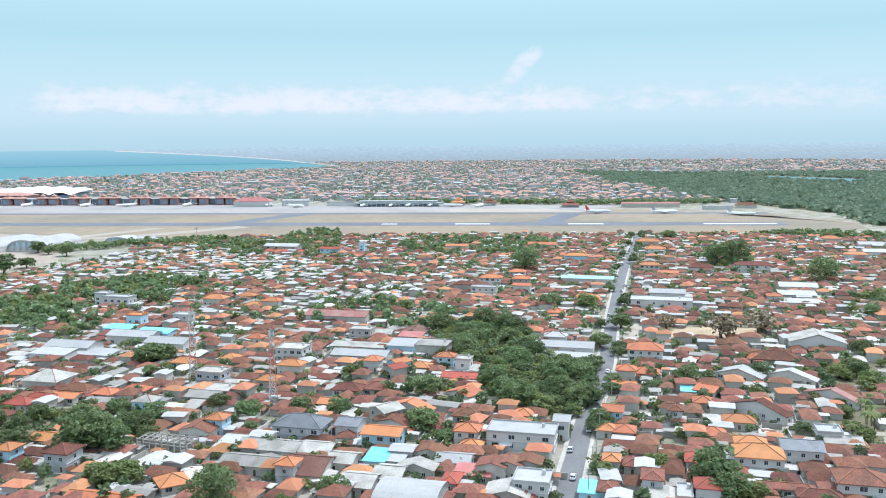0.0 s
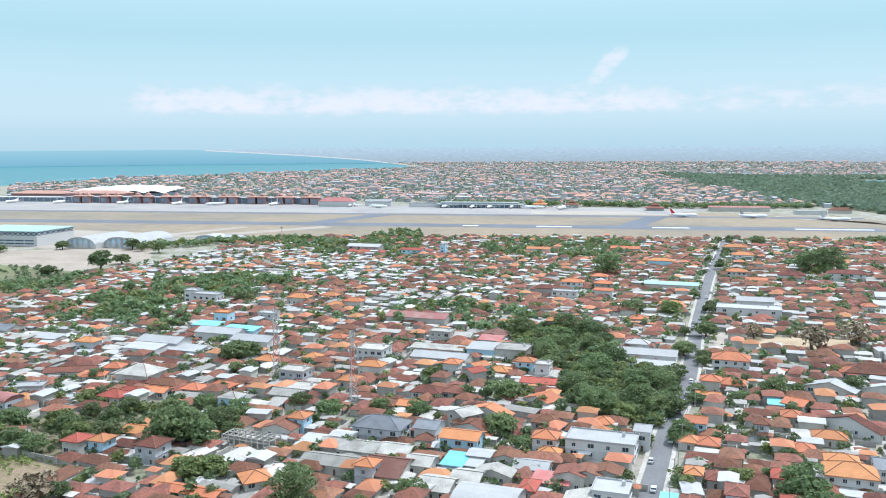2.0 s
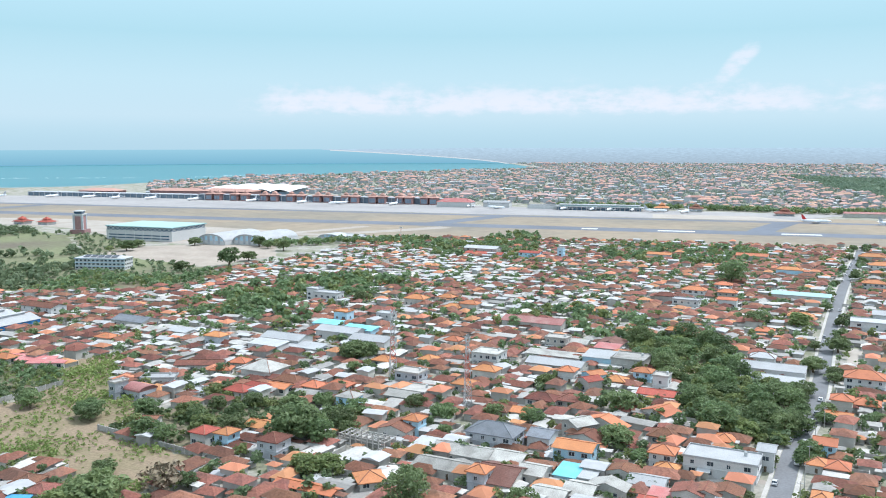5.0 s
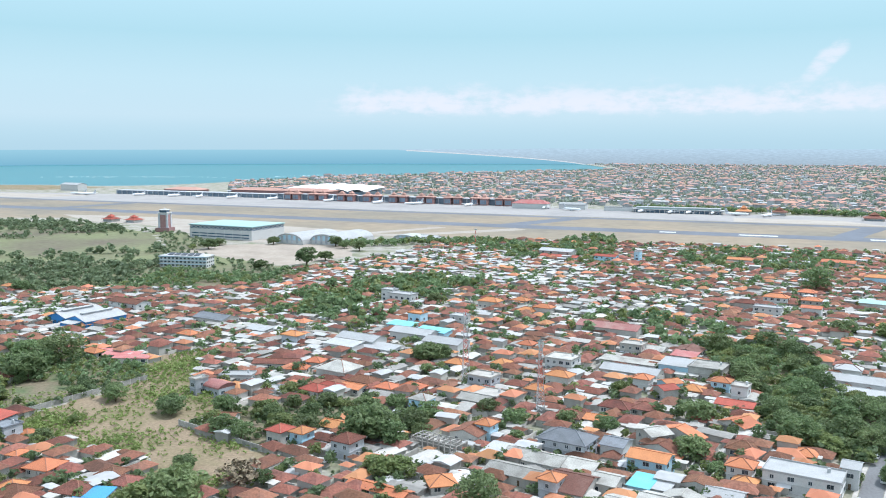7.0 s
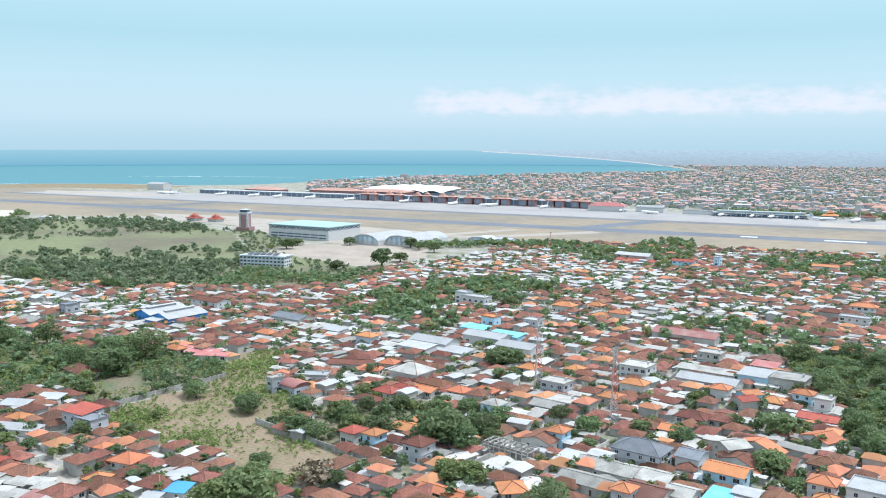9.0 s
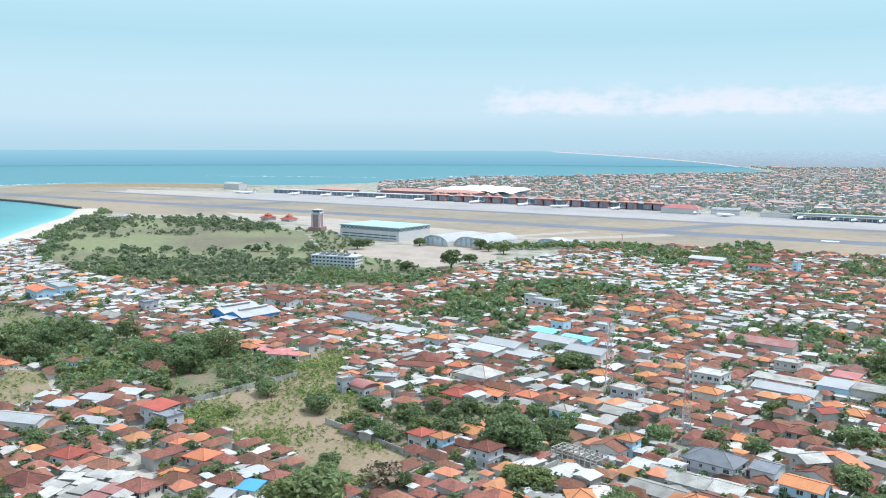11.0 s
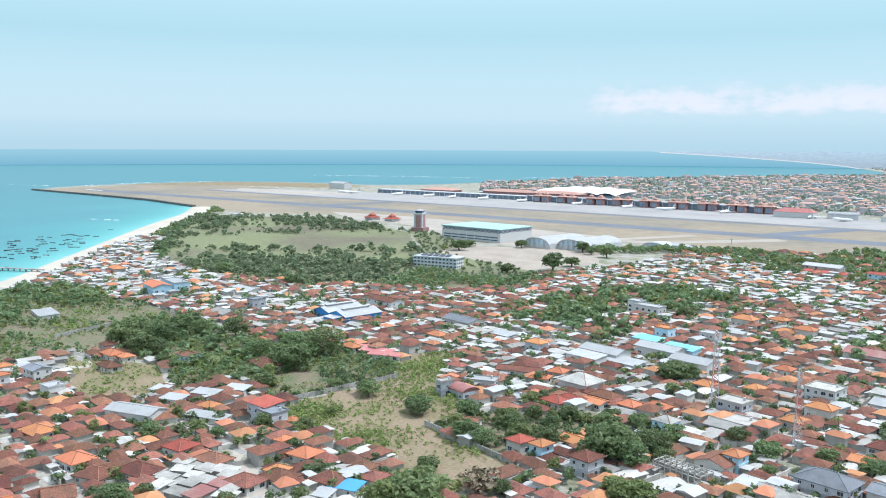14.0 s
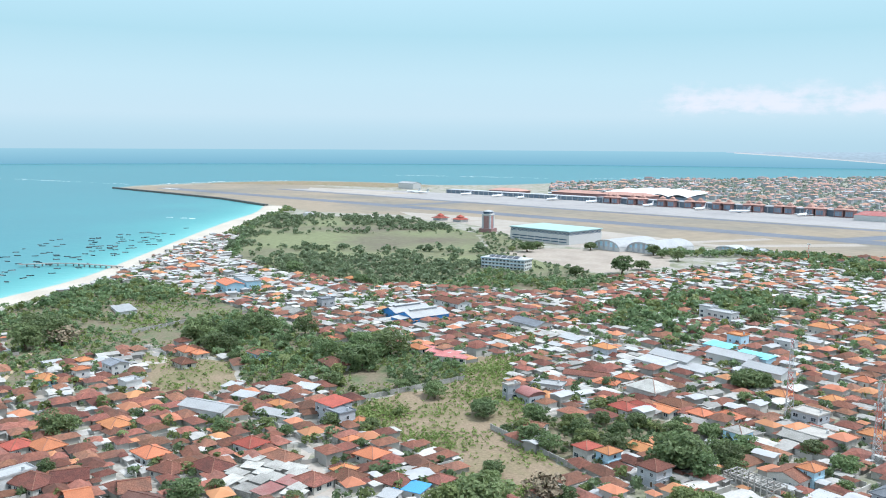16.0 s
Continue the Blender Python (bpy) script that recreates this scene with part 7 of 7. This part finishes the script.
for _ in range(30000):
    y = 1400 + 3450 * rng.random() ** 1.1
    x = rng.uniform(-0.62 * y, 0.58 * y)
    if math.hypot(x, y) > 4860 or y < 1490 - 0.078 * (x + 0) or inside(x, y, MANGROVE):
        continue
    if not inside(x, y, [(p[0] + 45, p[1]) for p in COAST] + [(5200, 5200), (5200, -900)]) or x < -1420:
        continue
    if -1320 < x < 120 and y < 1540 - 0.1 * x or inside(x, y, [(-930, 1600), (-600, 1600), (-600, 1800), (-930, 1800)]):
        continue
    green = noise.noise((x * 0.006, y * 0.004, 0))
    if rng.random() < (0.6 if green > 0.1 else 0.36):
        citytrees.append((x, y, rng.uniform(3.5, 6.5), rng.uniform(6, 11)))
    elif rng.random() < 0.62:
        big = rng.random() < 0.06
        city.append((x, y, rng.uniform(8, 15) * (2.2 if big else 1), rng.uniform(6, 9.5) * (1.5 if big else 1), rng.choice((3.4, 3.6, 6.2, 6.5, 9.0)) * (1.3 if big else 1), rng.uniform(-0.3, 0.3) + (1.57 if rng.random() < 0.4 else 0), rng.choice((1, 1, 1, 2, 2, 2, 2, 3, 4))))
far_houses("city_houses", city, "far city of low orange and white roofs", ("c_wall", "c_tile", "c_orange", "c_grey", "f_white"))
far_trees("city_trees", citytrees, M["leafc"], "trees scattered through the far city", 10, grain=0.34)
for _ in range(15000):
    y = 650 + 2500 * rng.random()
    x = rng.uniform(380, min(2400, 300 + 0.62 * y))
    if inside(x, y, MANGROVE) and not inside(x, y, [(820, 2480), (960, 2560), (1120, 2300), (1010, 2090), (930, 2200)]):
        mangrove.append((x, y, rng.uniform(6, 10), rng.uniform(6, 10)))
sheet("mangrove_floor", MANGROVE, 0.08, M["scrub"], "dark green mangrove swamp floor", "ground")
sheet("lagoon", [(830, 2470), (955, 2540), (1110, 2290), (1000, 2100), (935, 2210)], 0.2, M["sea"], "pale lagoon inside the mangrove", "water")
far_trees("mangrove_forest", mangrove, M["leaff"], "dense green mangrove forest", 9, grain=0.36)

# ---- trees ----
rng = random.Random(21)
PROTO = [tree("tree", 1, 9, 4.6), tree("tree", 2, 7, 3.6), tree("tree", 3, 11, 5.2, "leaf", 18), tree("tree", 4, 6, 3.2, "leafl", 12, 84, 0.38, "rounded tree with light yellow-green leaves"),
         tree("tree", 5, 8, 3.6, "leaf", 14), tree("tree", 6, 5, 2.6, "leafl", 9, 76, 0.33, "small garden tree with light green leaves"),
         tree("tree", 7, 7, 3.8, "drybush", 12, 26, 0.5, "half-bare tree with dry grey-brown twigs"), palm(8, 9.5), palm(9, 7.0)]
PLACED = [False] * len(PROTO)


def plant(k, x, y, s=1.0):
    m = pose(x, y, 0, 0, 0, rng.uniform(0, 360)) @ Matrix.Diagonal((s, s, s * rng.uniform(0.74, 0.94) * (1.2 if k > 6 else 1), 1))
    if PLACED[k]:
        copy_thing(PROTO[k], m)
    else:
        PROTO[k].matrix_basis, PLACED[k] = m, True


plant(2, -67, 238, 1.66)
plant(0, -33, 247, 1.19)
plant(0, -122, 291, 1.70)
plant(4, -113, 287, 1.67)
plant(1, -111, 308, 1.70)
plant(0, -150, 292, 1.22)
plant(0, -41, 330, 1.07)
plant(0, -7, 353, 1.49)
plant(3, -41, 380, 1.70)
plant(1, -8, 309, 1.16)
plant(0, -136, 414, 1.36)
plant(0, -135, 390, 0.79)
plant(0, 83, 245, 1.50)
plant(4, 82, 254, 1.47)
plant(0, 140, 375, 1.10)
plant(0, 105, 367, 1.20)
plant(0, 70, 395, 0.98)
plant(1, 80, 436, 1.13)
plant(1, 100, 482, 1.26)
plant(0, 128, 301, 0.79)
plant(7, 150, 300, 0.96)
plant(0, -156, 326, 0.76)
plant(0, 89, 291, 0.68)
plant(1, -76, 326, 0.97)
plant(2, 66, 698, 1.70)
plant(2, 230, 723, 1.70)
plant(2, 246, 729, 1.70)
plant(2, 279, 631, 1.70)
plant(0, 241, 922, 1.65)
plant(0, 204, 416, 1.23)
plant(0, 67, 541, 1.70)
plant(3, 89, 242, 1.02)
plant(5, -47, 241, 1.25)
plant(3, -107, 260, 1.21)
plant(3, -101, 263, 1.11)
plant(3, 68, 270, 0.90)
plant(5, 9, 252, 0.77)
plant(5, 15, 263, 0.94)
plant(0, 32, 244, 0.50)
plant(5, -22, 261, 0.53)
plant(7, -60, 372, 0.73)
plant(6, 125, 480, 1.70)
plant(6, 148, 456, 1.70)
plant(6, 171, 464, 1.66)
plant(3, 90, 539, 1.58)
plant(0, -192, 572, 1.08)
plant(4, -363, 711, 1.95)
plant(1, -517, 790, 1.75)
plant(1, -525, 822, 1.3)
plant(5, -531, 781, 1.5)
plant(1, -474, 850, 1.3)
plant(1, -391, 677, 1.3)
plant(1, -361, 747, 1.4)
plant(4, -400, 853, 1.5)
plant(0, -384, 840, 1.4)
plant(0, -361, 827, 1.6)
plant(1, -216, 299, 1.05)
plant(0, -251, 307, 1.0)
plant(5, -242, 273, 1.0)
plant(1, -172, 245, 0.8)
plant(3, -167, 227, 0.9)
plant(0, -251, 520, 1.06)
plant(0, -247, 304, 1.09)
plant(0, -212, 294, 1.00)
plant(0, -170, 278, 1.14)
plant(4, -179, 279, 1.11)
plant(0, -121, 293, 1.70)
plant(4, -124, 287, 1.70)
plant(6, -145, 237, 1.28)
plant(0, -140, 242, 0.81)
plant(1, -309, 320, 1.70)
plant(0, -298, 288, 1.21)
plant(0, -208, 184, 0.72)
plant(0, -234, 173, 0.74)
plant(5, -221, 202, 0.35)
plant(4, -234, 161, 1.13)
plant(0, -529, 255, 1.70)
plant(2, -486, 244, 1.59)
plant(6, -477, 247, 1.70)
plant(0, -280, 210, 0.99)
plant(5, -274, 198, 1.17)
plant(1, -157, 217, 1.70)
plant(3, -163, 210, 1.70)
plant(0, -401, 296, 1.70)
plant(4, -421, 299, 1.70)
plant(0, -425, 343, 1.70)
plant(0, -413, 321, 1.70)
plant(2, -316, 349, 1.51)
plant(0, -340, 351, 1.60)
plant(0, -318, 340, 1.52)
plant(1, -158, 328, 0.78)
plant(3, -180, 336, 1.09)
plant(0, -137, 418, 1.21)
plant(1, -141, 408, 1.37)
plant(0, -190, 564, 1.14)
plant(0, -249, 513, 0.96)
plant(3, -160, 290, 1.23)
plant(0, -329, 172, 1.21)
plant(4, -329, 166, 1.13)
plant(7, -299, 178, 0.77)
plant(0, -238, 252, 0.80)
plant(7, -332, 286, 1.20)
plant(5, -320, 207, 1.49)
plant(0, -498, 513, 1.47)
plant(0, -592, 523, 1.70)
plant(1, -90, 338, 0.95)
plant(5, -243, 274, 0.73)
plant(5, -237, 248, 1.04)
plant(5, -170, 242, 0.90)
plant(5, -166, 222, 0.99)
plant(5, -271, 225, 1.41)
plant(4, -252, 243, 0.77)
plant(3, -110, 267, 0.81)
plant(4, -481, 228, 1.70)
count = 0
for poly, gap, ks in ((GROVE, 8.8, (0, 2, 3, 4, 1, 3)), (WOOD_WEST, 16.0, (0, 2, 4, 1, 3)), (WOOD_MID, 15.0, (0, 4, 1, 3)), (TREES_SW0, 6.5, (0, 4, 1)), (SCRUB, 22.0, (1, 5, 4, 3)), (GARDEN, 11.0, (5, 1, 3, 4)), (EAST_TREES, 8.5, (0, 4, 1)), (GREEN_EAST, 8, (5, 3, 7)), (EAST_SCRUB, 8, (5, 1, 3))):
    for x, y in scatter(poly, gap, rng):
        if seen(x, y) and clear_of(x, y, 1.0) and not inside(x, y, GROVE_GAP) and rng.random() < 0.85:
            plant(rng.choice(ks), x, y, rng.uniform(0.65, 1.05) if poly is not SCRUB else rng.uniform(0.5, 0.85))
# garden trees between the nearest houses
for _ in range(5000):
    x, y = rng.uniform(-480, 260), rng.uniform(120, 430)
    if count > 30 or not in_town(x, y) or not seen(x, y) or near_line(x, y, ROAD, 6) or not clear_of(x, y, 1.1):
        continue
    take(x, y, 2.4)
    plant(rng.choice((1, 4, 5, 5, 3, 1, 7, 8, 0)), x, y, rng.uniform(0.45, 0.8))
    count += 1
# street trees
for k, (x, y) in enumerate(smooth_line(ROAD, 14)):
    if y > 300 and rng.random() < 0.5:
        s = rng.choice((-5.8, 5.8))
        plant(rng.choice((0, 1, 4)), x + s, y, rng.uniform(0.55, 0.9))

woods = []
for poly, gap, lo, hi in [(b, 7.4, 1.6, 5.4) for b in BELTS if b is not TREES_SW0] + [(WEST_SCRUB, 6.5, 0.7, 2.9), (SCRUB, 4.2, 0.9, 2.4), (GARDEN, 4.0, 0.7, 1.8), (HOTEL_GREEN, 6.5, 1.6, 3.8), (GROVE, 4.6, 1.2, 3.4), (SHORE_TREES, 6.0, 1.5, 4.2), (WOOD_WEST, 6.8, 1.2, 3.6), (WOOD_MID, 6.4, 1.2, 3.4)]:
    for x, y in scatter(poly, gap, rng):
        if seen(x, y) and clear_of(x, y, 1.5) and noise.noise((x * 0.025, y * 0.025, 9.0)) > (-0.05 if poly is WEST_SCRUB else -0.28):
            r = rng.uniform(lo, hi)
            woods.append((x, y, r, r * rng.uniform(1.5, 2.1)))
for _ in range(16000):
    x, y = rng.uniform(-640, 600), rng.uniform(150, 985)
    if in_town(x, y) and seen(x, y) and not near_line(x, y, ROAD, 6) and clear_of(x, y, 0.6) and len(woods) < 5200:
        take(x, y, 1.6)
        r = rng.uniform(1.3, 3.4)
        woods.append((x, y, r, r * rng.uniform(1.6, 2.2)))
# bushes and belts of the meadow by the runway
airfield = []
OPEN_MEADOW = [(-860, 700), (-760, 640), (-560, 760), (-660, 880), (-720, 840), (-790, 800)]
for x, y in scatter(AIRFIELD_GREEN, 6.5, rng):
    g = noise.noise((x * 0.011, y * 0.011, 7.0)) + 0.5 * noise.noise((x * 0.035, y * 0.035, 2.0))
    edge = math.hypot(x, y)
    dense = 0.0 if inside(x, y, OPEN_MEADOW) else 0.8 if edge < 860 and x > -700 else 0.9 if g > 0.06 else 0.08
    if rng.random() < dense and clear_of(x, y, 2) and not near_line(x, y, shore, 36):
        r = rng.choice((1.4, 1.9, 2.6, 3.4, 5.0)) * rng.uniform(0.8, 1.15)
        airfield.append((x, y, r, r * rng.uniform(1.3, 1.9)))
for poly, gap, lo, hi in (([(-400, 880), (-260, 960), (-250, 935), (-390, 850)], 8, 3.5, 5), ([(100, 1475), (200, 1450), (190, 1500), (60, 1510)], 8, 4, 6), ([(-150, 1500), (60, 1480), (60, 1510), (-150, 1530)], 8, 4, 6),
                          ([(560, 900), (430, 965), (330, 960), (470, 880)], 8, 3, 5), ([(210, 1430), (470, 1440), (470, 1480), (210, 1480)], 9, 4, 6), ([(-300, 905), (-160, 900), (-150, 925), (-290, 935)], 7, 2.5, 4.5),
                          ([(-1130, 960), (-1190, 985), (-1245, 1040), (-1190, 1035), (-1110, 985)], 8, 2.5, 4.5), ([(-1190, 985), (-975, 735), (-905, 665), (-870, 700), (-940, 760), (-1110, 960)], 7, 1.6, 3.6), ([(-700, 545), (-880, 690), (-960, 760), (-900, 720), (-760, 580)], 8, 2, 4.5), ([(-640, 345), (-690, 400), (-770, 500), (-755, 505), (-670, 410), (-610, 340)], 7, 2, 4)):
    for x, y in scatter(poly, gap, rng):
        if near_line(x, y, shore, 34):
            continue
        r = rng.uniform(lo, hi)
        woods.append((x, y, r, r * rng.uniform(1.5, 2.0)))
for x, y in scatter(PLAZA_GREEN, 8.0, rng):
    if rng.random() < 0.6 and clear_of(x, y, 3) and not inside(x, y, PLAZA):
        r = rng.uniform(1.0, 3.0)
        airfield.append((x, y, r, r * rng.uniform(1.3, 1.8)))
# shrubs and small trees in the yards
for x, y in cand:
    if seen(x, y) and in_town(x, y) and rng.random() < 0.55 and not near_line(x, y, ROAD, 7):
        a, r = rng.uniform(0, 6.28), rng.uniform(0.9, 2.5)
        if not clear_of(x + 4.3 * math.cos(a), y + 4.3 * math.sin(a), 0.3):
            continue
        woods.append((x + 4.3 * math.cos(a), y + 4.3 * math.sin(a), r, r * rng.uniform(1.5, 2.3)))
near = [w for w in woods if math.hypot(w[0], w[1]) < 430]
distant = [w for w in woods if math.hypot(w[0], w[1]) >= 430]
for spots_, quads_, grain_, words_ in ((near, 64, 0.2, "near"), (distant, 34, 0.25, "distant")):
    far_trees("town_trees", [w for k, w in enumerate(spots_) if (k * 7) % 10 >= 3], M["leafi"], f"broad-leaved trees among the {words_} houses and fields", quads_, grain=grain_)
    far_trees("light_green_trees", [w for k, w in enumerate(spots_) if (k * 7) % 10 < 3], M["leafl"], f"lighter green trees and shrubs among the {words_} houses", quads_, grain=grain_)
far_trees("airfield_trees", airfield, M["leafm"], "bushes and low trees on the meadow by the runway", 34)

# ---- weeds and bushes of the open field ----
weeds = []
for poly, gap in ((FIELD, 1.9), (MEADOW, 3.2), (WEST_SCRUB, 3.4), (SCRUB, 3.0), (WOOD_WEST, 3.6)):
    for x, y in scatter(poly, gap, rng, 0.9):
        g = noise.noise((x * 0.03, y * 0.03, 3.0))
        if seen(x, y) and g > (-0.10 + rng.uniform(-0.2, 0.2) if poly is FIELD else -0.15):
            r = rng.uniform(0.4, 1.25) * (1 + 1.6 * max(0, g))
            weeds.append((x, y, r, r * rng.uniform(1.1, 1.7)))
far_trees("field_weeds", weeds, M["weed"], "patches of tall green weeds in the dry field", 12, "weeds")


# ---- yard walls and paved yards between the houses ----
V, F, I = [], [], []
rng = random.Random(33)
for x, y in cand:
    if not seen(x, y) or not in_town(x, y) or rng.random() < 0.45 or near_line(x, y, ROAD, 7) or math.hypot(x, y) > 720:
        continue
    a = radians(rng.choice((-14, 76)) + rng.gauss(0, 3))
    c, s = math.cos(a), math.sin(a)
    ox, oy = x + rng.uniform(-5, 5), y + rng.uniform(-5, 5)
    L, t, h = rng.uniform(4, 13), 0.12, rng.uniform(1.4, 2.3)
    base = len(V)
    V.extend((ox + c * px - s * py, oy + s * px + c * py, pz) for px, py, pz in
             ((-L / 2, -t, 0), (L / 2, -t, 0), (L / 2, t, 0), (-L / 2, t, 0), (-L / 2, -t, h), (L / 2, -t, h), (L / 2, t, h), (-L / 2, t, h)))
    F.extend(tuple(base + k for k in q) for q in ((4, 5, 6, 7), (0, 1, 5, 4), (1, 2, 6, 5), (2, 3, 7, 6), (3, 0, 4, 7)))
joined("yard_walls", V, F, [M["f_wall"]], [0] * len(F), "low pale walls round the house yards", "walls")
V, F = [], []
for k, (x, y) in enumerate(cand):
    if not seen(x, y) or not in_town(x, y) or rng.random() < 0.5 or math.hypot(x, y) > 900 or near_line(x, y, ROAD, 11):
        continue
    a = radians(-14 + rng.gauss(0, 3))
    c, s = math.cos(a), math.sin(a)
    w, d = rng.uniform(4, 11), rng.uniform(3, 8)
    base, z = len(V), 0.05 + 0.004 * (k % 12)
    V.extend((x + c * px - s * py, y + s * px + c * py, z) for px, py in ((-w / 2, -d / 2), (w / 2, -d / 2), (w / 2, d / 2), (-w / 2, d / 2)))
    F.append(tuple(range(base, base + 4)))
joined("yard_paving", V, F, [M["f_grey"]], [0] * len(F), "pale concrete yards between the houses", "paving")
